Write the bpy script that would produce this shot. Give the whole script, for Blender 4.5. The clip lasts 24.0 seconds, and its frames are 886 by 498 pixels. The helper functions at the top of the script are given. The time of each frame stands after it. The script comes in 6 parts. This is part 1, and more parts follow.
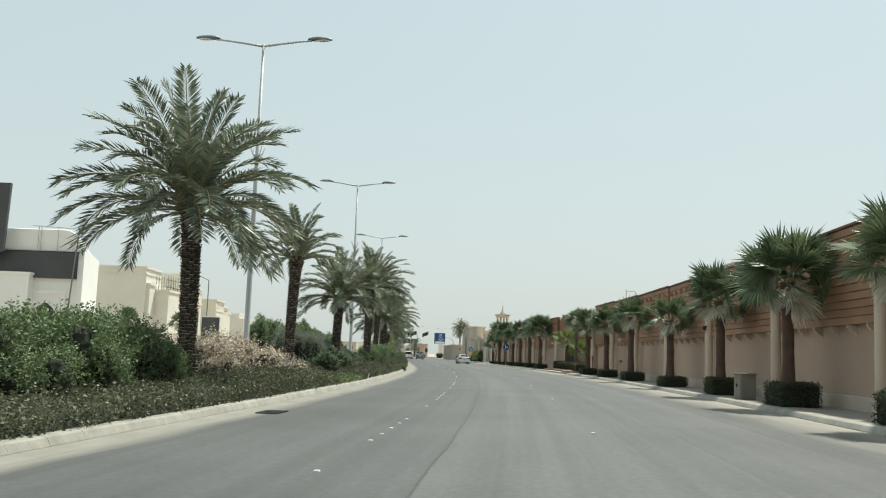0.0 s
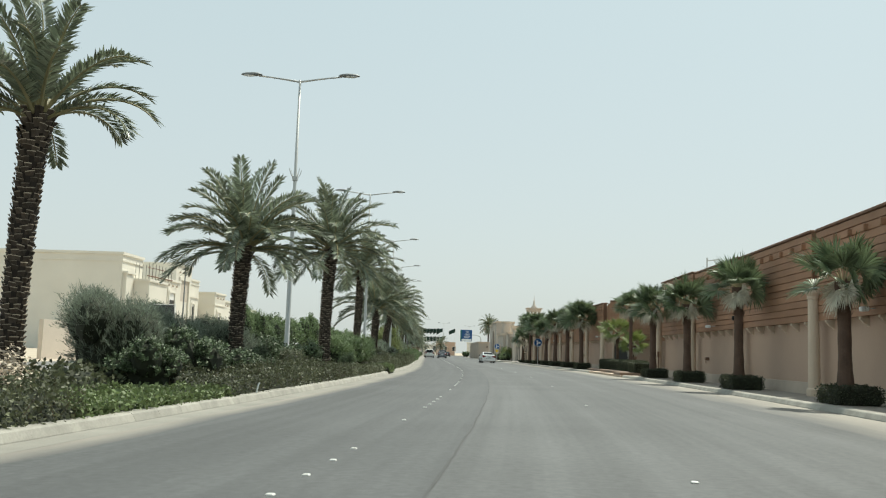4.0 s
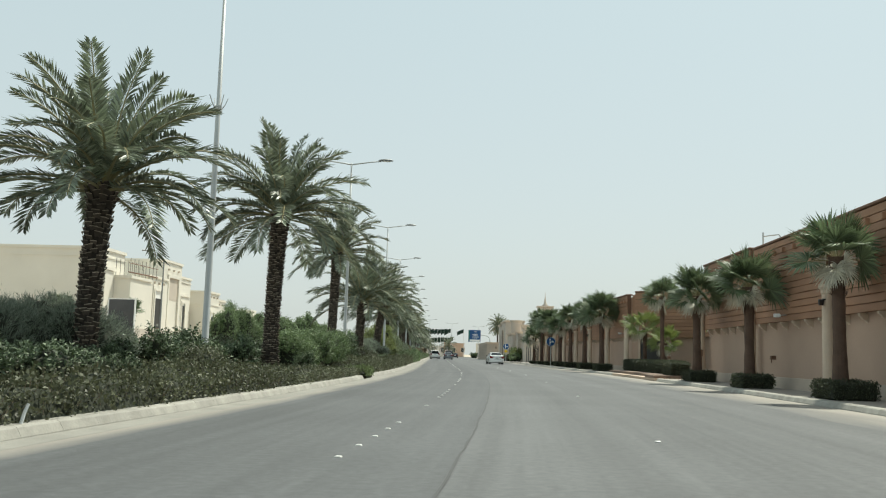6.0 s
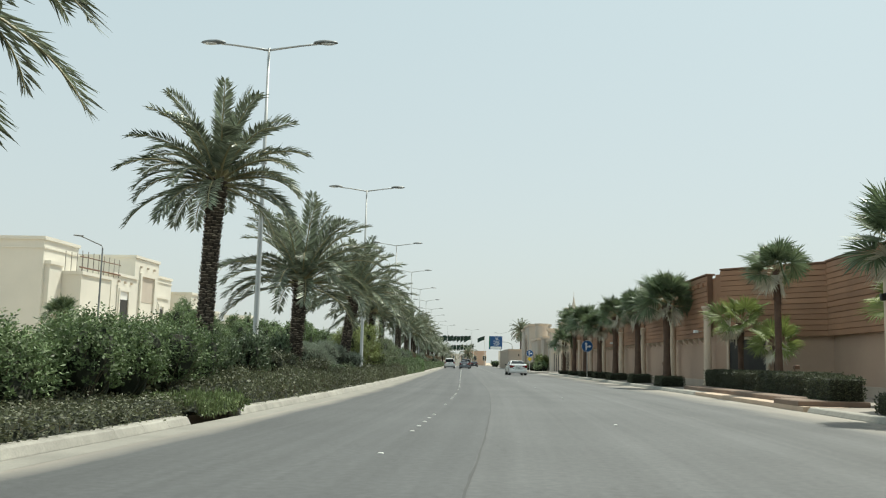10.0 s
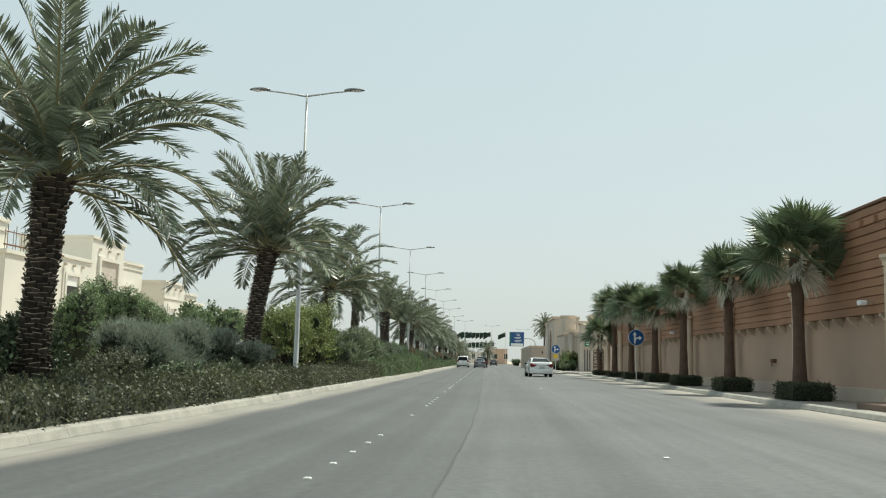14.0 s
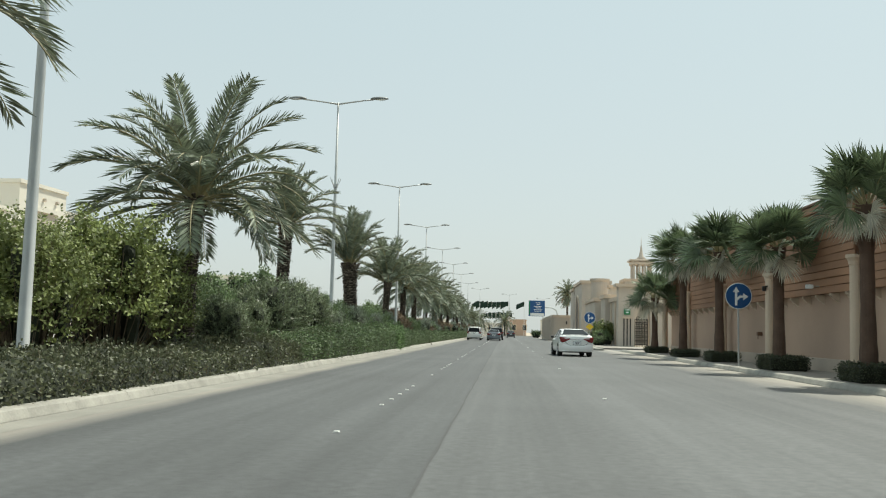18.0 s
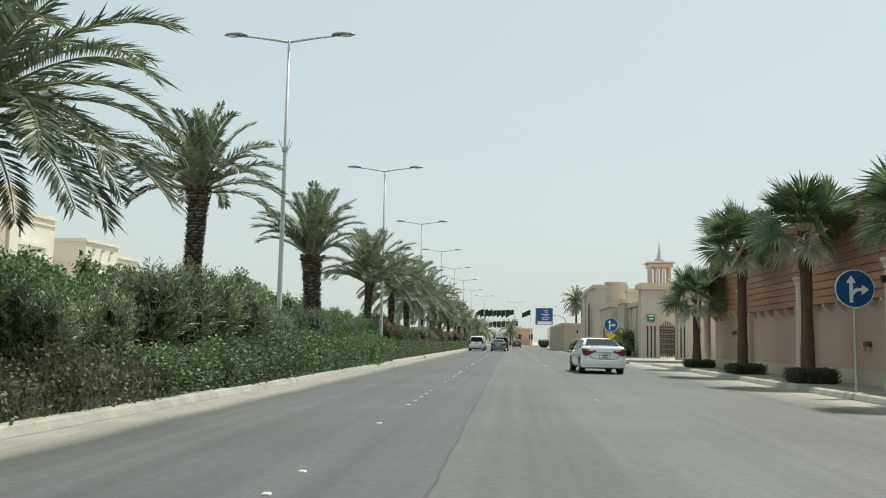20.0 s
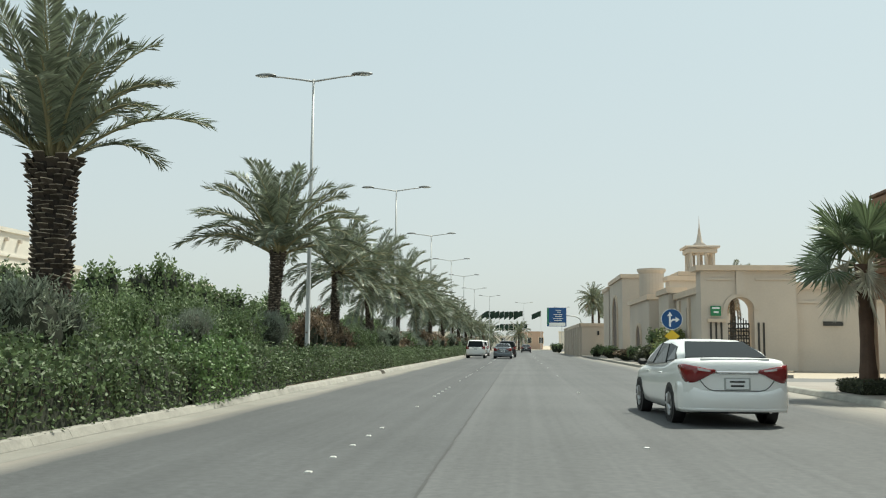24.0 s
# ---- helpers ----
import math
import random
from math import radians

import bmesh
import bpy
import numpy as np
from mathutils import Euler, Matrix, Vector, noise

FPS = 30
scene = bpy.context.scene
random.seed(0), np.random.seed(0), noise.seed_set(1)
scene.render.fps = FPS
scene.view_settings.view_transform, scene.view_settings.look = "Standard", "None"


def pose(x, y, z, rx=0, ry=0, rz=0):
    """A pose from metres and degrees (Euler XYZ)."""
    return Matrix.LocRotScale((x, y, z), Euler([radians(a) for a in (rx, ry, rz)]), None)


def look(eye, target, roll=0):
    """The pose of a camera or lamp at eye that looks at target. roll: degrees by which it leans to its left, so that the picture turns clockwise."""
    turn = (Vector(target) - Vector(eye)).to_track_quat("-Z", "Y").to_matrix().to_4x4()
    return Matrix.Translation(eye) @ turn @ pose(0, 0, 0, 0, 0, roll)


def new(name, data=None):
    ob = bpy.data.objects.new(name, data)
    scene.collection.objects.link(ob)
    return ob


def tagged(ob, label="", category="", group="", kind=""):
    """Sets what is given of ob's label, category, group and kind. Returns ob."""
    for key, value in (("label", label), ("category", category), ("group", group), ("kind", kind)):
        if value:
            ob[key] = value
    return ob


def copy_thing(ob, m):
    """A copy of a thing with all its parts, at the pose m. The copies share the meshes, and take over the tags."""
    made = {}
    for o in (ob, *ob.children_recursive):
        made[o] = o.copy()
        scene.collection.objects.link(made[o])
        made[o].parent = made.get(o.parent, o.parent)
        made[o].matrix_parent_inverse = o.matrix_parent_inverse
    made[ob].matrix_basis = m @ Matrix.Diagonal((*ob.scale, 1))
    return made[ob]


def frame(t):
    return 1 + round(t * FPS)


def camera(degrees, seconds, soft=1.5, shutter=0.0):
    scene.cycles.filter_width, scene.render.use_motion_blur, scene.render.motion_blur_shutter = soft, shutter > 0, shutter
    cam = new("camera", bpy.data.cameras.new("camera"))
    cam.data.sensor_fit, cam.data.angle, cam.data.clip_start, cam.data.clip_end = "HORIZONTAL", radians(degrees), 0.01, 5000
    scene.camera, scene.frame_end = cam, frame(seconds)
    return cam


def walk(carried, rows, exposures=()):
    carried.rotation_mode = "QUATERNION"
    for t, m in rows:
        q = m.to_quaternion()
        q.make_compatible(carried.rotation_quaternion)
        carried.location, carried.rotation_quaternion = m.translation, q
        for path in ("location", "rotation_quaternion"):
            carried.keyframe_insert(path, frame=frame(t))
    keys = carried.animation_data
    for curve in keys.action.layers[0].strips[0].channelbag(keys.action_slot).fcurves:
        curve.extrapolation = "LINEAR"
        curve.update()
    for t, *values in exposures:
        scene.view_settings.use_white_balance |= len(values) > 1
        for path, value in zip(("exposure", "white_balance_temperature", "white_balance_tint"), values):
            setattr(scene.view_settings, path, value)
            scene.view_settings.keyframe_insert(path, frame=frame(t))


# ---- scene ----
cam = camera(52.4, 24.0, soft=1.15)
PATH = [
    (0, (0.828, 18.147, 1.426), (0.831, 20.134, 1.658), 2.0),
    (0.5, (1.13, 21.309, 1.425), (1.12, 23.295, 1.656), 2.0),
    (1, (1.378, 23.783, 1.423), (1.357, 25.77, 1.654), 2.0),
    (1.5, (1.537, 26.713, 1.447), (1.509, 28.7, 1.672), 1.9),
    (2, (1.797, 29.812, 1.381), (1.757, 31.799, 1.607), 2.1),
    (2.5, (2.0, 32.166, 1.339), (1.952, 34.153, 1.564), 2.2),
    (4.5, (2.7, 42.95, 1.189), (2.628, 44.936, 1.418), 1.8),
    (5, (2.816, 45.395, 1.151), (2.739, 47.38, 1.38), 1.8),
    (5.5, (2.89, 48.503, 1.165), (2.809, 50.488, 1.394), 1.6),
    (6, (3.064, 50.931, 1.134), (2.976, 52.915, 1.365), 1.6),
    (6.5, (3.2, 53.947, 1.102), (3.104, 55.931, 1.333), 1.4),
    (7, (3.267, 56.353, 1.097), (3.168, 58.336, 1.33), 1.3),
    (7.5, (3.407, 58.808, 1.106), (3.299, 60.792, 1.342), 1.4),
    (8, (3.556, 61.812, 1.171), (3.438, 63.795, 1.406), 1.6),
    (8.5, (3.577, 65.09, 1.143), (3.454, 67.072, 1.382), 1.4),
    (9, (3.633, 67.386, 1.165), (3.504, 69.368, 1.403), 1.2),
    (9.5, (3.717, 70.376, 1.171), (3.582, 72.357, 1.415), 1.3),
    (10, (3.755, 72.734, 1.21), (3.615, 74.713, 1.458), 1.3),
    (10.5, (3.774, 75.24, 1.226), (3.629, 77.219, 1.477), 1.2),
    (12.5, (4.107, 85.484, 1.179), (3.933, 87.462, 1.412), 1.4),
    (13, (4.133, 88.408, 1.158), (3.95, 90.386, 1.397), 1.3),
    (13.5, (4.106, 90.829, 1.17), (3.92, 92.805, 1.411), 1.2),
    (14, (4.107, 93.826, 1.152), (3.916, 95.801, 1.396), 1.3),
    (14.5, (4.078, 96.945, 1.116), (3.881, 98.92, 1.361), 1.2),
    (15, (4.043, 99.355, 1.133), (3.84, 101.33, 1.371), 1.4),
    (15.5, (4.008, 101.756, 1.151), (3.801, 103.732, 1.38), 1.4),
    (16, (3.931, 104.849, 1.13), (3.718, 106.825, 1.354), 1.3),
    (16.5, (3.795, 107.355, 1.23), (3.577, 109.334, 1.428), 1.4),
    (17, (3.74, 110.499, 1.234), (3.516, 112.479, 1.405), 1.5),
    (17.5, (3.67, 112.919, 1.235), (3.442, 114.899, 1.405), 1.4),
    (18, (3.575, 115.83, 1.219), (3.343, 117.809, 1.399), 1.4),
    (18.5, (3.48, 118.298, 1.24), (3.245, 120.275, 1.436), 1.3),
    (20.5, (2.931, 129.406, 1.276), (2.685, 131.381, 1.477), 1.1),
    (21, (2.854, 131.767, 1.301), (2.605, 133.741, 1.5), 1.0),
    (21.5, (2.761, 134.801, 1.314), (2.508, 136.775, 1.509), 1.0),
    (22, (2.649, 137.84, 1.297), (2.395, 139.814, 1.5), 0.9),
    (22.5, (2.483, 140.924, 1.268), (2.228, 142.897, 1.478), 0.6),
    (23, (2.44, 142.704, 1.352), (2.183, 144.677, 1.562), 0.7),
    (23.5, (2.365, 145.725, 1.336), (2.104, 147.696, 1.548), 0.6),
    (24, (2.273, 148.743, 1.335), (2.011, 150.715, 1.546), 0.5),
]
walk(cam, [(t, look(eye, target, roll)) for t, eye, target, roll in PATH], [(0, 0.06, 6500, 2), (24, 0.06, 6500, 2)])

# ---- world, sun, exposure ----
SUN_EL, SUN_AZ = 62.0, 38.0          # degrees: height, and turn to the right of straight ahead
world = bpy.data.worlds.new("sky_world")
scene.world = world
world.use_nodes = True
wn, wl = world.node_tree.nodes, world.node_tree.links
sky = wn.new("ShaderNodeTexSky")
sky.sky_type = "NISHITA"
sky.sun_disc = False
sky.sun_elevation, sky.sun_rotation = radians(SUN_EL), radians(SUN_AZ)
sky.air_density, sky.dust_density, sky.ozone_density, sky.altitude = 1.0, 6.0, 2.0, 600
haze = wn.new("ShaderNodeMixRGB")
haze.inputs[0].default_value = 0.74
coord, axis, rise, veil = wn.new("ShaderNodeTexCoord"), wn.new("ShaderNodeSeparateXYZ"), wn.new("ShaderNodeMapRange"), wn.new("ShaderNodeMixRGB")
rise.inputs[1].default_value, rise.inputs[2].default_value = 0.0, 0.42
veil.inputs[1].default_value, veil.inputs[2].default_value = (6.95, 7.25, 7.2, 1), (6.05, 7.0, 7.25, 1)
wl.new(coord.outputs["Generated"], axis.inputs[0])
wl.new(axis.outputs[2], rise.inputs[0])
wl.new(rise.outputs[0], veil.inputs[0])
wl.new(veil.outputs[0], haze.inputs[2])
wl.new(sky.outputs[0], haze.inputs[1])
wl.new(haze.outputs[0], wn["Background"].inputs[0])
wn["Background"].inputs[1].default_value = 0.11

sun_data = bpy.data.lights.new("sun", "SUN")
sun_data.energy, sun_data.angle, sun_data.color = 5.2, radians(1.2), (1.0, 0.95, 0.86)
sun = new("sun", sun_data)
_el, _az = radians(SUN_EL), radians(SUN_AZ)
SUN_DIR = Vector((math.sin(_az) * math.cos(_el), math.cos(_az) * math.cos(_el), math.sin(_el)))
sun.matrix_world = look(SUN_DIR * 100, (0, 0, 0))


# ---- materials ----
def mat(name, color, rough=0.8, vary=0.15, scale=3.0, fine=40.0, bump=0.1, metal=0.0, tint=None, island=0.0, rand=0.0, spec=0.5, coat=0.0, bump_scale=None):
    """Procedural paint: base colour, patches at one scale, grain at another, fine relief."""
    m = bpy.data.materials.new(name)
    m.use_nodes = True
    n, l = m.node_tree.nodes, m.node_tree.links
    b = n["Principled BSDF"]
    b.inputs["Roughness"].default_value = rough
    b.inputs["Metallic"].default_value = metal
    b.inputs["Specular IOR Level"].default_value = spec
    b.inputs["Coat Weight"].default_value = coat
    geo = n.new("ShaderNodeNewGeometry")
    n1, n2 = n.new("ShaderNodeTexNoise"), n.new("ShaderNodeTexNoise")
    n1.inputs["Scale"].default_value, n2.inputs["Scale"].default_value = scale, fine
    n1.inputs["Detail"].default_value, n2.inputs["Detail"].default_value = 5, 3
    for t in (n1, n2):
        l.new(geo.outputs["Position"], t.inputs["Vector"])
    add = n.new("ShaderNodeMath")
    add.operation = "MULTIPLY_ADD"
    l.new(n2.outputs["Fac"], add.inputs[0])
    add.inputs[1].default_value = 0.5
    l.new(n1.outputs["Fac"], add.inputs[2])
    fac = add.outputs[0]
    ramp = n.new("ShaderNodeMapRange")
    ramp.inputs[1].default_value, ramp.inputs[2].default_value = 0.45, 1.05
    l.new(fac, ramp.inputs[0])
    mix = n.new("ShaderNodeMixRGB")
    lo = tint or tuple(c * (1 - vary) for c in color)
    hi = tuple(min(1, c * (1 + vary)) for c in color)
    mix.inputs[1].default_value, mix.inputs[2].default_value = (*lo, 1), (*hi, 1)
    l.new(ramp.outputs[0], mix.inputs[0])
    out = mix.outputs[0]
    for amount, source in ((island, "geo"), (rand, "obj")):
        if amount:
            hsv = n.new("ShaderNodeHueSaturation")
            mr = n.new("ShaderNodeMapRange")
            mr.inputs[3].default_value, mr.inputs[4].default_value = 1 - amount, 1 + amount
            if source == "geo":
                l.new(geo.outputs["Random Per Island"], mr.inputs[0])
            else:
                info = n.new("ShaderNodeObjectInfo")
                l.new(info.outputs["Random"], mr.inputs[0])
            l.new(mr.outputs[0], hsv.inputs["Value"])
            l.new(out, hsv.inputs["Color"])
            out = hsv.outputs[0]
    l.new(out, b.inputs["Base Color"])
    if bump:
        bp = n.new("ShaderNodeBump")
        bp.inputs["Strength"].default_value = bump
        bp.inputs["Distance"].default_value = 0.02
        l.new(fac, bp.inputs["Height"])
        l.new(bp.outputs[0], b.inputs["Normal"])
    return m


def leaf_mat(name, color, island=0.35, rand=0.12, through_light=0.25, rough=0.55):
    m = mat(name, color, rough, 0.2, 1.5, 30, 0, island=island, rand=rand, spec=0.35)
    n, l = m.node_tree.nodes, m.node_tree.links
    b = n["Principled BSDF"]
    tr, mx = n.new("ShaderNodeBsdfTranslucent"), n.new("ShaderNodeMixShader")
    src = b.inputs["Base Color"].links[0].from_socket
    l.new(src, tr.inputs["Color"])
    mx.inputs[0].default_value = through_light
    l.new(b.outputs[0], mx.inputs[1])
    l.new(tr.outputs[0], mx.inputs[2])
    l.new(mx.outputs[0], n["Material Output"].inputs["Surface"])
    return m


def glass_mat(name, color, rough=0.04):
    m = bpy.data.materials.new(name)
    m.use_nodes = True
    b = m.node_tree.nodes["Principled BSDF"]
    b.inputs["Base Color"].default_value = (*color, 1)
    b.inputs["Roughness"].default_value = rough
    b.inputs["Specular IOR Level"].default_value = 0.35
    return m


def asphalt_mat(name, color, streak=0.3, patch=0.2):
    """Asphalt: aggregate grain, worn streaks along the lanes, and patches."""
    m = mat(name, color, 0.78, patch, 0.22, 55, 0.3)
    n, l = m.node_tree.nodes, m.node_tree.links
    b = n["Principled BSDF"]
    src = b.inputs["Base Color"].links[0].from_socket
    uv = n.new("ShaderNodeUVMap")
    uv.uv_map = "UVMap"
    for sx, sy, lo, hi, amount in ((1.1, 0.012, 0.35, 0.7, streak), (4.5, 0.05, 0.4, 0.62, streak * 0.45), (9.0, 9.0, 0.3, 0.7, 0.16)):
        mp = n.new("ShaderNodeMapping")
        mp.inputs["Scale"].default_value = (sx, sy, 1)
        l.new(uv.outputs[0], mp.inputs[0])
        t = n.new("ShaderNodeTexNoise")
        t.inputs["Scale"].default_value = 1.0
        t.inputs["Detail"].default_value = 4
        l.new(mp.outputs[0], t.inputs["Vector"])
        mr = n.new("ShaderNodeMapRange")
        mr.inputs[1].default_value, mr.inputs[2].default_value = lo, hi
        mr.inputs[3].default_value, mr.inputs[4].default_value = 1 - amount, 1 + amount
        l.new(t.outputs["Fac"], mr.inputs[0])
        h = n.new("ShaderNodeHueSaturation")
        l.new(mr.outputs[0], h.inputs["Value"])
        l.new(src, h.inputs["Color"])
        src = h.outputs[0]
    # drifted sand towards both kerbs, with an uneven edge
    sep = n.new("ShaderNodeSeparateXYZ")
    l.new(uv.outputs[0], sep.inputs[0])
    mp = n.new("ShaderNodeMapping")
    mp.inputs["Scale"].default_value = (1.4, 0.22, 1)
    l.new(uv.outputs[0], mp.inputs[0])
    t = n.new("ShaderNodeTexNoise")
    t.inputs["Scale"].default_value = 1.0
    t.inputs["Detail"].default_value = 6
    l.new(mp.outputs[0], t.inputs["Vector"])
    for lo, hi, soft in ((0.95, 0.40, 0.6), (12.2, 13.9, 1.6)):
        wob = n.new("ShaderNodeMath")
        wob.operation = "MULTIPLY_ADD"
        l.new(t.outputs["Fac"], wob.inputs[0])
        wob.inputs[1].default_value = soft * (1 if hi > lo else -1)
        l.new(sep.outputs[0], wob.inputs[2])
        mr = n.new("ShaderNodeMapRange")
        off = soft * 0.5 * (1 if hi > lo else -1)
        mr.inputs[1].default_value, mr.inputs[2].default_value = lo + off, hi + off
        mr.inputs[4].default_value = 0.85
        l.new(wob.outputs[0], mr.inputs[0])
        mx = n.new("ShaderNodeMixRGB")
        l.new(mr.outputs[0], mx.inputs[0])
        l.new(src, mx.inputs[1])
        mx.inputs[2].default_value = (0.30, 0.275, 0.235, 1)
        src = mx.outputs[0]
    l.new(src, b.inputs["Base Color"])
    return m


M_ASPHALT = asphalt_mat("asphalt", (0.086, 0.089, 0.089), 0.16)
M_ASPHALT_NEW = asphalt_mat("asphalt_dark", (0.069, 0.072, 0.073), 0.14)
M_ASPHALT2 = mat("asphalt_old", (0.135, 0.133, 0.126), 0.85, 0.18, 0.3, 60, 0.25)
M_GUTTER = mat("gutter_concrete", (0.24, 0.231, 0.203), 0.9, 0.2, 0.9, 30, 0.2)
M_DESERT = mat("desert_ground", (0.42, 0.36, 0.28), 0.95, 0.15, 0.15, 8, 0.3)
M_SOIL = mat("median_soil", (0.13, 0.10, 0.07), 0.95, 0.35, 1.2, 25, 0.6)
M_KERB = mat("kerb_concrete", (0.305, 0.293, 0.258), 0.85, 0.25, 2.5, 30, 0.25, rand=0.08)
M_PAVE = mat("pavement_slab", (0.26, 0.235, 0.205), 0.85, 0.12, 1.0, 30, 0.2, rand=0.08)
M_STUD = mat("road_stud", (0.55, 0.55, 0.52), 0.4, 0.05, 5, 40, 0.05)
M_WALL = mat("pink_plaster", (0.465, 0.335, 0.255), 0.9, 0.08, 0.5, 18, 0.2)
M_BASE = mat("pale_plaster_base", (0.50, 0.42, 0.345), 0.9, 0.15, 0.8, 20, 0.3)
M_EDGING = mat("dusty_brick", (0.20, 0.145, 0.11), 0.9, 0.2, 2.0, 20, 0.3)
M_PLINTH = mat("plinth_plaster", (0.50, 0.39, 0.30), 0.9, 0.14, 0.9, 20, 0.25)
M_BOARD = mat("brown_cladding", (0.325, 0.178, 0.105), 0.75, 0.18, 0.7, 24, 0.2, rand=0.10)
M_CAP = mat("dark_coping", (0.16, 0.085, 0.05), 0.7, 0.15, 2, 20, 0.15)
M_STONE = mat("cream_stone", (0.60, 0.49, 0.38), 0.8, 0.08, 1.2, 25, 0.15)
M_VILLA = mat("cream_render", (0.70, 0.665, 0.585), 0.85, 0.06, 0.3, 10, 0.1)
M_VILLA2 = mat("beige_render", (0.53, 0.465, 0.395), 0.85, 0.08, 0.4, 10, 0.12)
M_WHITE = mat("white_render", (0.80, 0.79, 0.76), 0.8, 0.04, 0.4, 10, 0.08)
M_DARK = mat("dark_opening", (0.035, 0.033, 0.03), 0.6, 0.3, 2, 20, 0.05)
M_ARCHSHADE = mat("brown_arch_shade", (0.16, 0.125, 0.10), 0.85, 0.2, 1.0, 20, 0.1)
M_BLACKPANEL = mat("black_panel", (0.05, 0.052, 0.056), 0.45, 0.25, 0.6, 10, 0.02)
M_STEEL = mat("galvanised_steel", (0.46, 0.47, 0.46), 0.55, 0.1, 2.0, 60, 0.05, metal=0.35)
M_LAMPHEAD = mat("lamp_head_grey", (0.20, 0.21, 0.21), 0.5, 0.1, 6, 60, 0.03, metal=0.3)
M_LAMPGLASS = mat("lamp_lens", (0.72, 0.74, 0.74), 0.25, 0.05, 6, 60, 0.0)
M_TRUNK = mat("date_palm_trunk", (0.035, 0.027, 0.021), 0.95, 0.35, 3.0, 30, 0.6)
M_BOOT = mat("palm_leaf_base", (0.085, 0.067, 0.052), 0.95, 0.35, 4.0, 30, 0.6, island=0.3)
M_BOOTCUT = mat("cut_leaf_base", (0.36, 0.30, 0.23), 0.9, 0.35, 4.0, 30, 0.4, island=0.5)
M_TRUNK2 = mat("fan_palm_trunk", (0.11, 0.07, 0.05), 0.95, 0.3, 3.0, 40, 0.7)
M_FROND = leaf_mat("date_frond_green", (0.205, 0.235, 0.165), 0.5, 0.2, 0.14, 0.34)
M_RACHIS = mat("frond_rachis", (0.28, 0.25, 0.13), 0.6, 0.2, 3, 30, 0.05)
M_FRONDDRY = leaf_mat("date_frond_dry", (0.26, 0.19, 0.12), 0.3, 0.2, 0.1)
M_FAN = leaf_mat("fan_leaf_green", (0.125, 0.165, 0.088), 0.45, 0.2, 0.22, 0.38)
M_FANYOUNG = leaf_mat("fan_leaf_light_green", (0.19, 0.235, 0.07), 0.3, 0.2, 0.3)
M_FANDRY = leaf_mat("fan_leaf_dry", (0.54, 0.51, 0.41), 0.2, 0.1, 0.1)
M_LEAF = leaf_mat("shrub_leaf_green", (0.125, 0.175, 0.078), 0.45, 0.15)
M_LEAFVAR = leaf_mat("broad_leaf_dark_green", (0.095, 0.13, 0.07), 0.55, 0.12, 0.15, 0.55)
M_LEAFSILVER = leaf_mat("silver_leaf", (0.22, 0.25, 0.18), 0.6, 0.12)
M_LEAFY = leaf_mat("shrub_leaf_yellowgreen", (0.205, 0.240, 0.085), 0.5, 0.15)
M_LEAFGREY = leaf_mat("shrub_leaf_greygreen", (0.225, 0.26, 0.20), 0.35, 0.12)
M_LEAFDARK = leaf_mat("hedge_leaf_dark", (0.102, 0.112, 0.063), 0.42, 0.15)
M_LEAFDRY = leaf_mat("shrub_leaf_dry", (0.50, 0.43, 0.34), 0.5, 0.1)
M_LEAFGRASS = leaf_mat("creeper_leaf", (0.15, 0.195, 0.083), 0.4, 0.15)
M_TWIG = mat("twig_bark", (0.15, 0.115, 0.075), 0.9, 0.25, 5, 40, 0.3)
M_BOX = mat("cabinet_grey", (0.20, 0.18, 0.15), 0.7, 0.15, 2, 30, 0.05)
M_CARWHITE = mat("white_car_paint", (0.88, 0.88, 0.86), 0.25, 0.01, 2, 30, 0.0, coat=0.6)
M_CARGREY = mat("grey_car_paint", (0.17, 0.19, 0.21), 0.3, 0.02, 2, 30, 0.0, metal=0.4, coat=0.6)
M_CARDARK = mat("dark_car_paint", (0.025, 0.025, 0.028), 0.3, 0.02, 2, 30, 0.0, coat=0.6)
M_CARGLASS = glass_mat("car_glass", (0.012, 0.015, 0.016), 0.08)
M_CARGLASS.node_tree.nodes["Principled BSDF"].inputs["Specular IOR Level"].default_value = 0.1
M_TYRE = mat("tyre_rubber", (0.022, 0.022, 0.022), 0.85, 0.1, 10, 60, 0.1)
M_RIM = mat("alloy_rim", (0.42, 0.42, 0.42), 0.35, 0.05, 10, 60, 0.0, metal=0.9)
M_RED = mat("tail_lamp_red", (0.20, 0.012, 0.014), 0.15, 0.05, 10, 60, 0.0, coat=0.8)
M_LAMPCLEAR = mat("tail_lamp_clear", (0.60, 0.56, 0.55), 0.15, 0.05, 10, 60, 0.0, coat=0.8)
M_CHROME = mat("chrome", (0.72, 0.72, 0.72), 0.15, 0.02, 10, 60, 0.0, metal=1.0)
M_TRIMBLACK = mat("black_trim", (0.02, 0.02, 0.02), 0.6, 0.1, 10, 60, 0.0)
M_BLUE = mat("sign_blue", (0.01, 0.075, 0.23), 0.45, 0.05, 2, 20, 0.0)
M_SIGNWHITE = mat("sign_white", (0.8, 0.82, 0.82), 0.45, 0.03, 2, 20, 0.0)
M_SIGNGREEN = mat("sign_green", (0.02, 0.20, 0.08), 0.45, 0.05, 2, 20, 0.0)
M_YELLOW = mat("sign_yellow", (0.75, 0.50, 0.03), 0.5, 0.05, 2, 20, 0.0)
M_FLAG = mat("flag_dark_green", (0.012, 0.035, 0.022), 0.8, 0.15, 2, 20, 0.0)
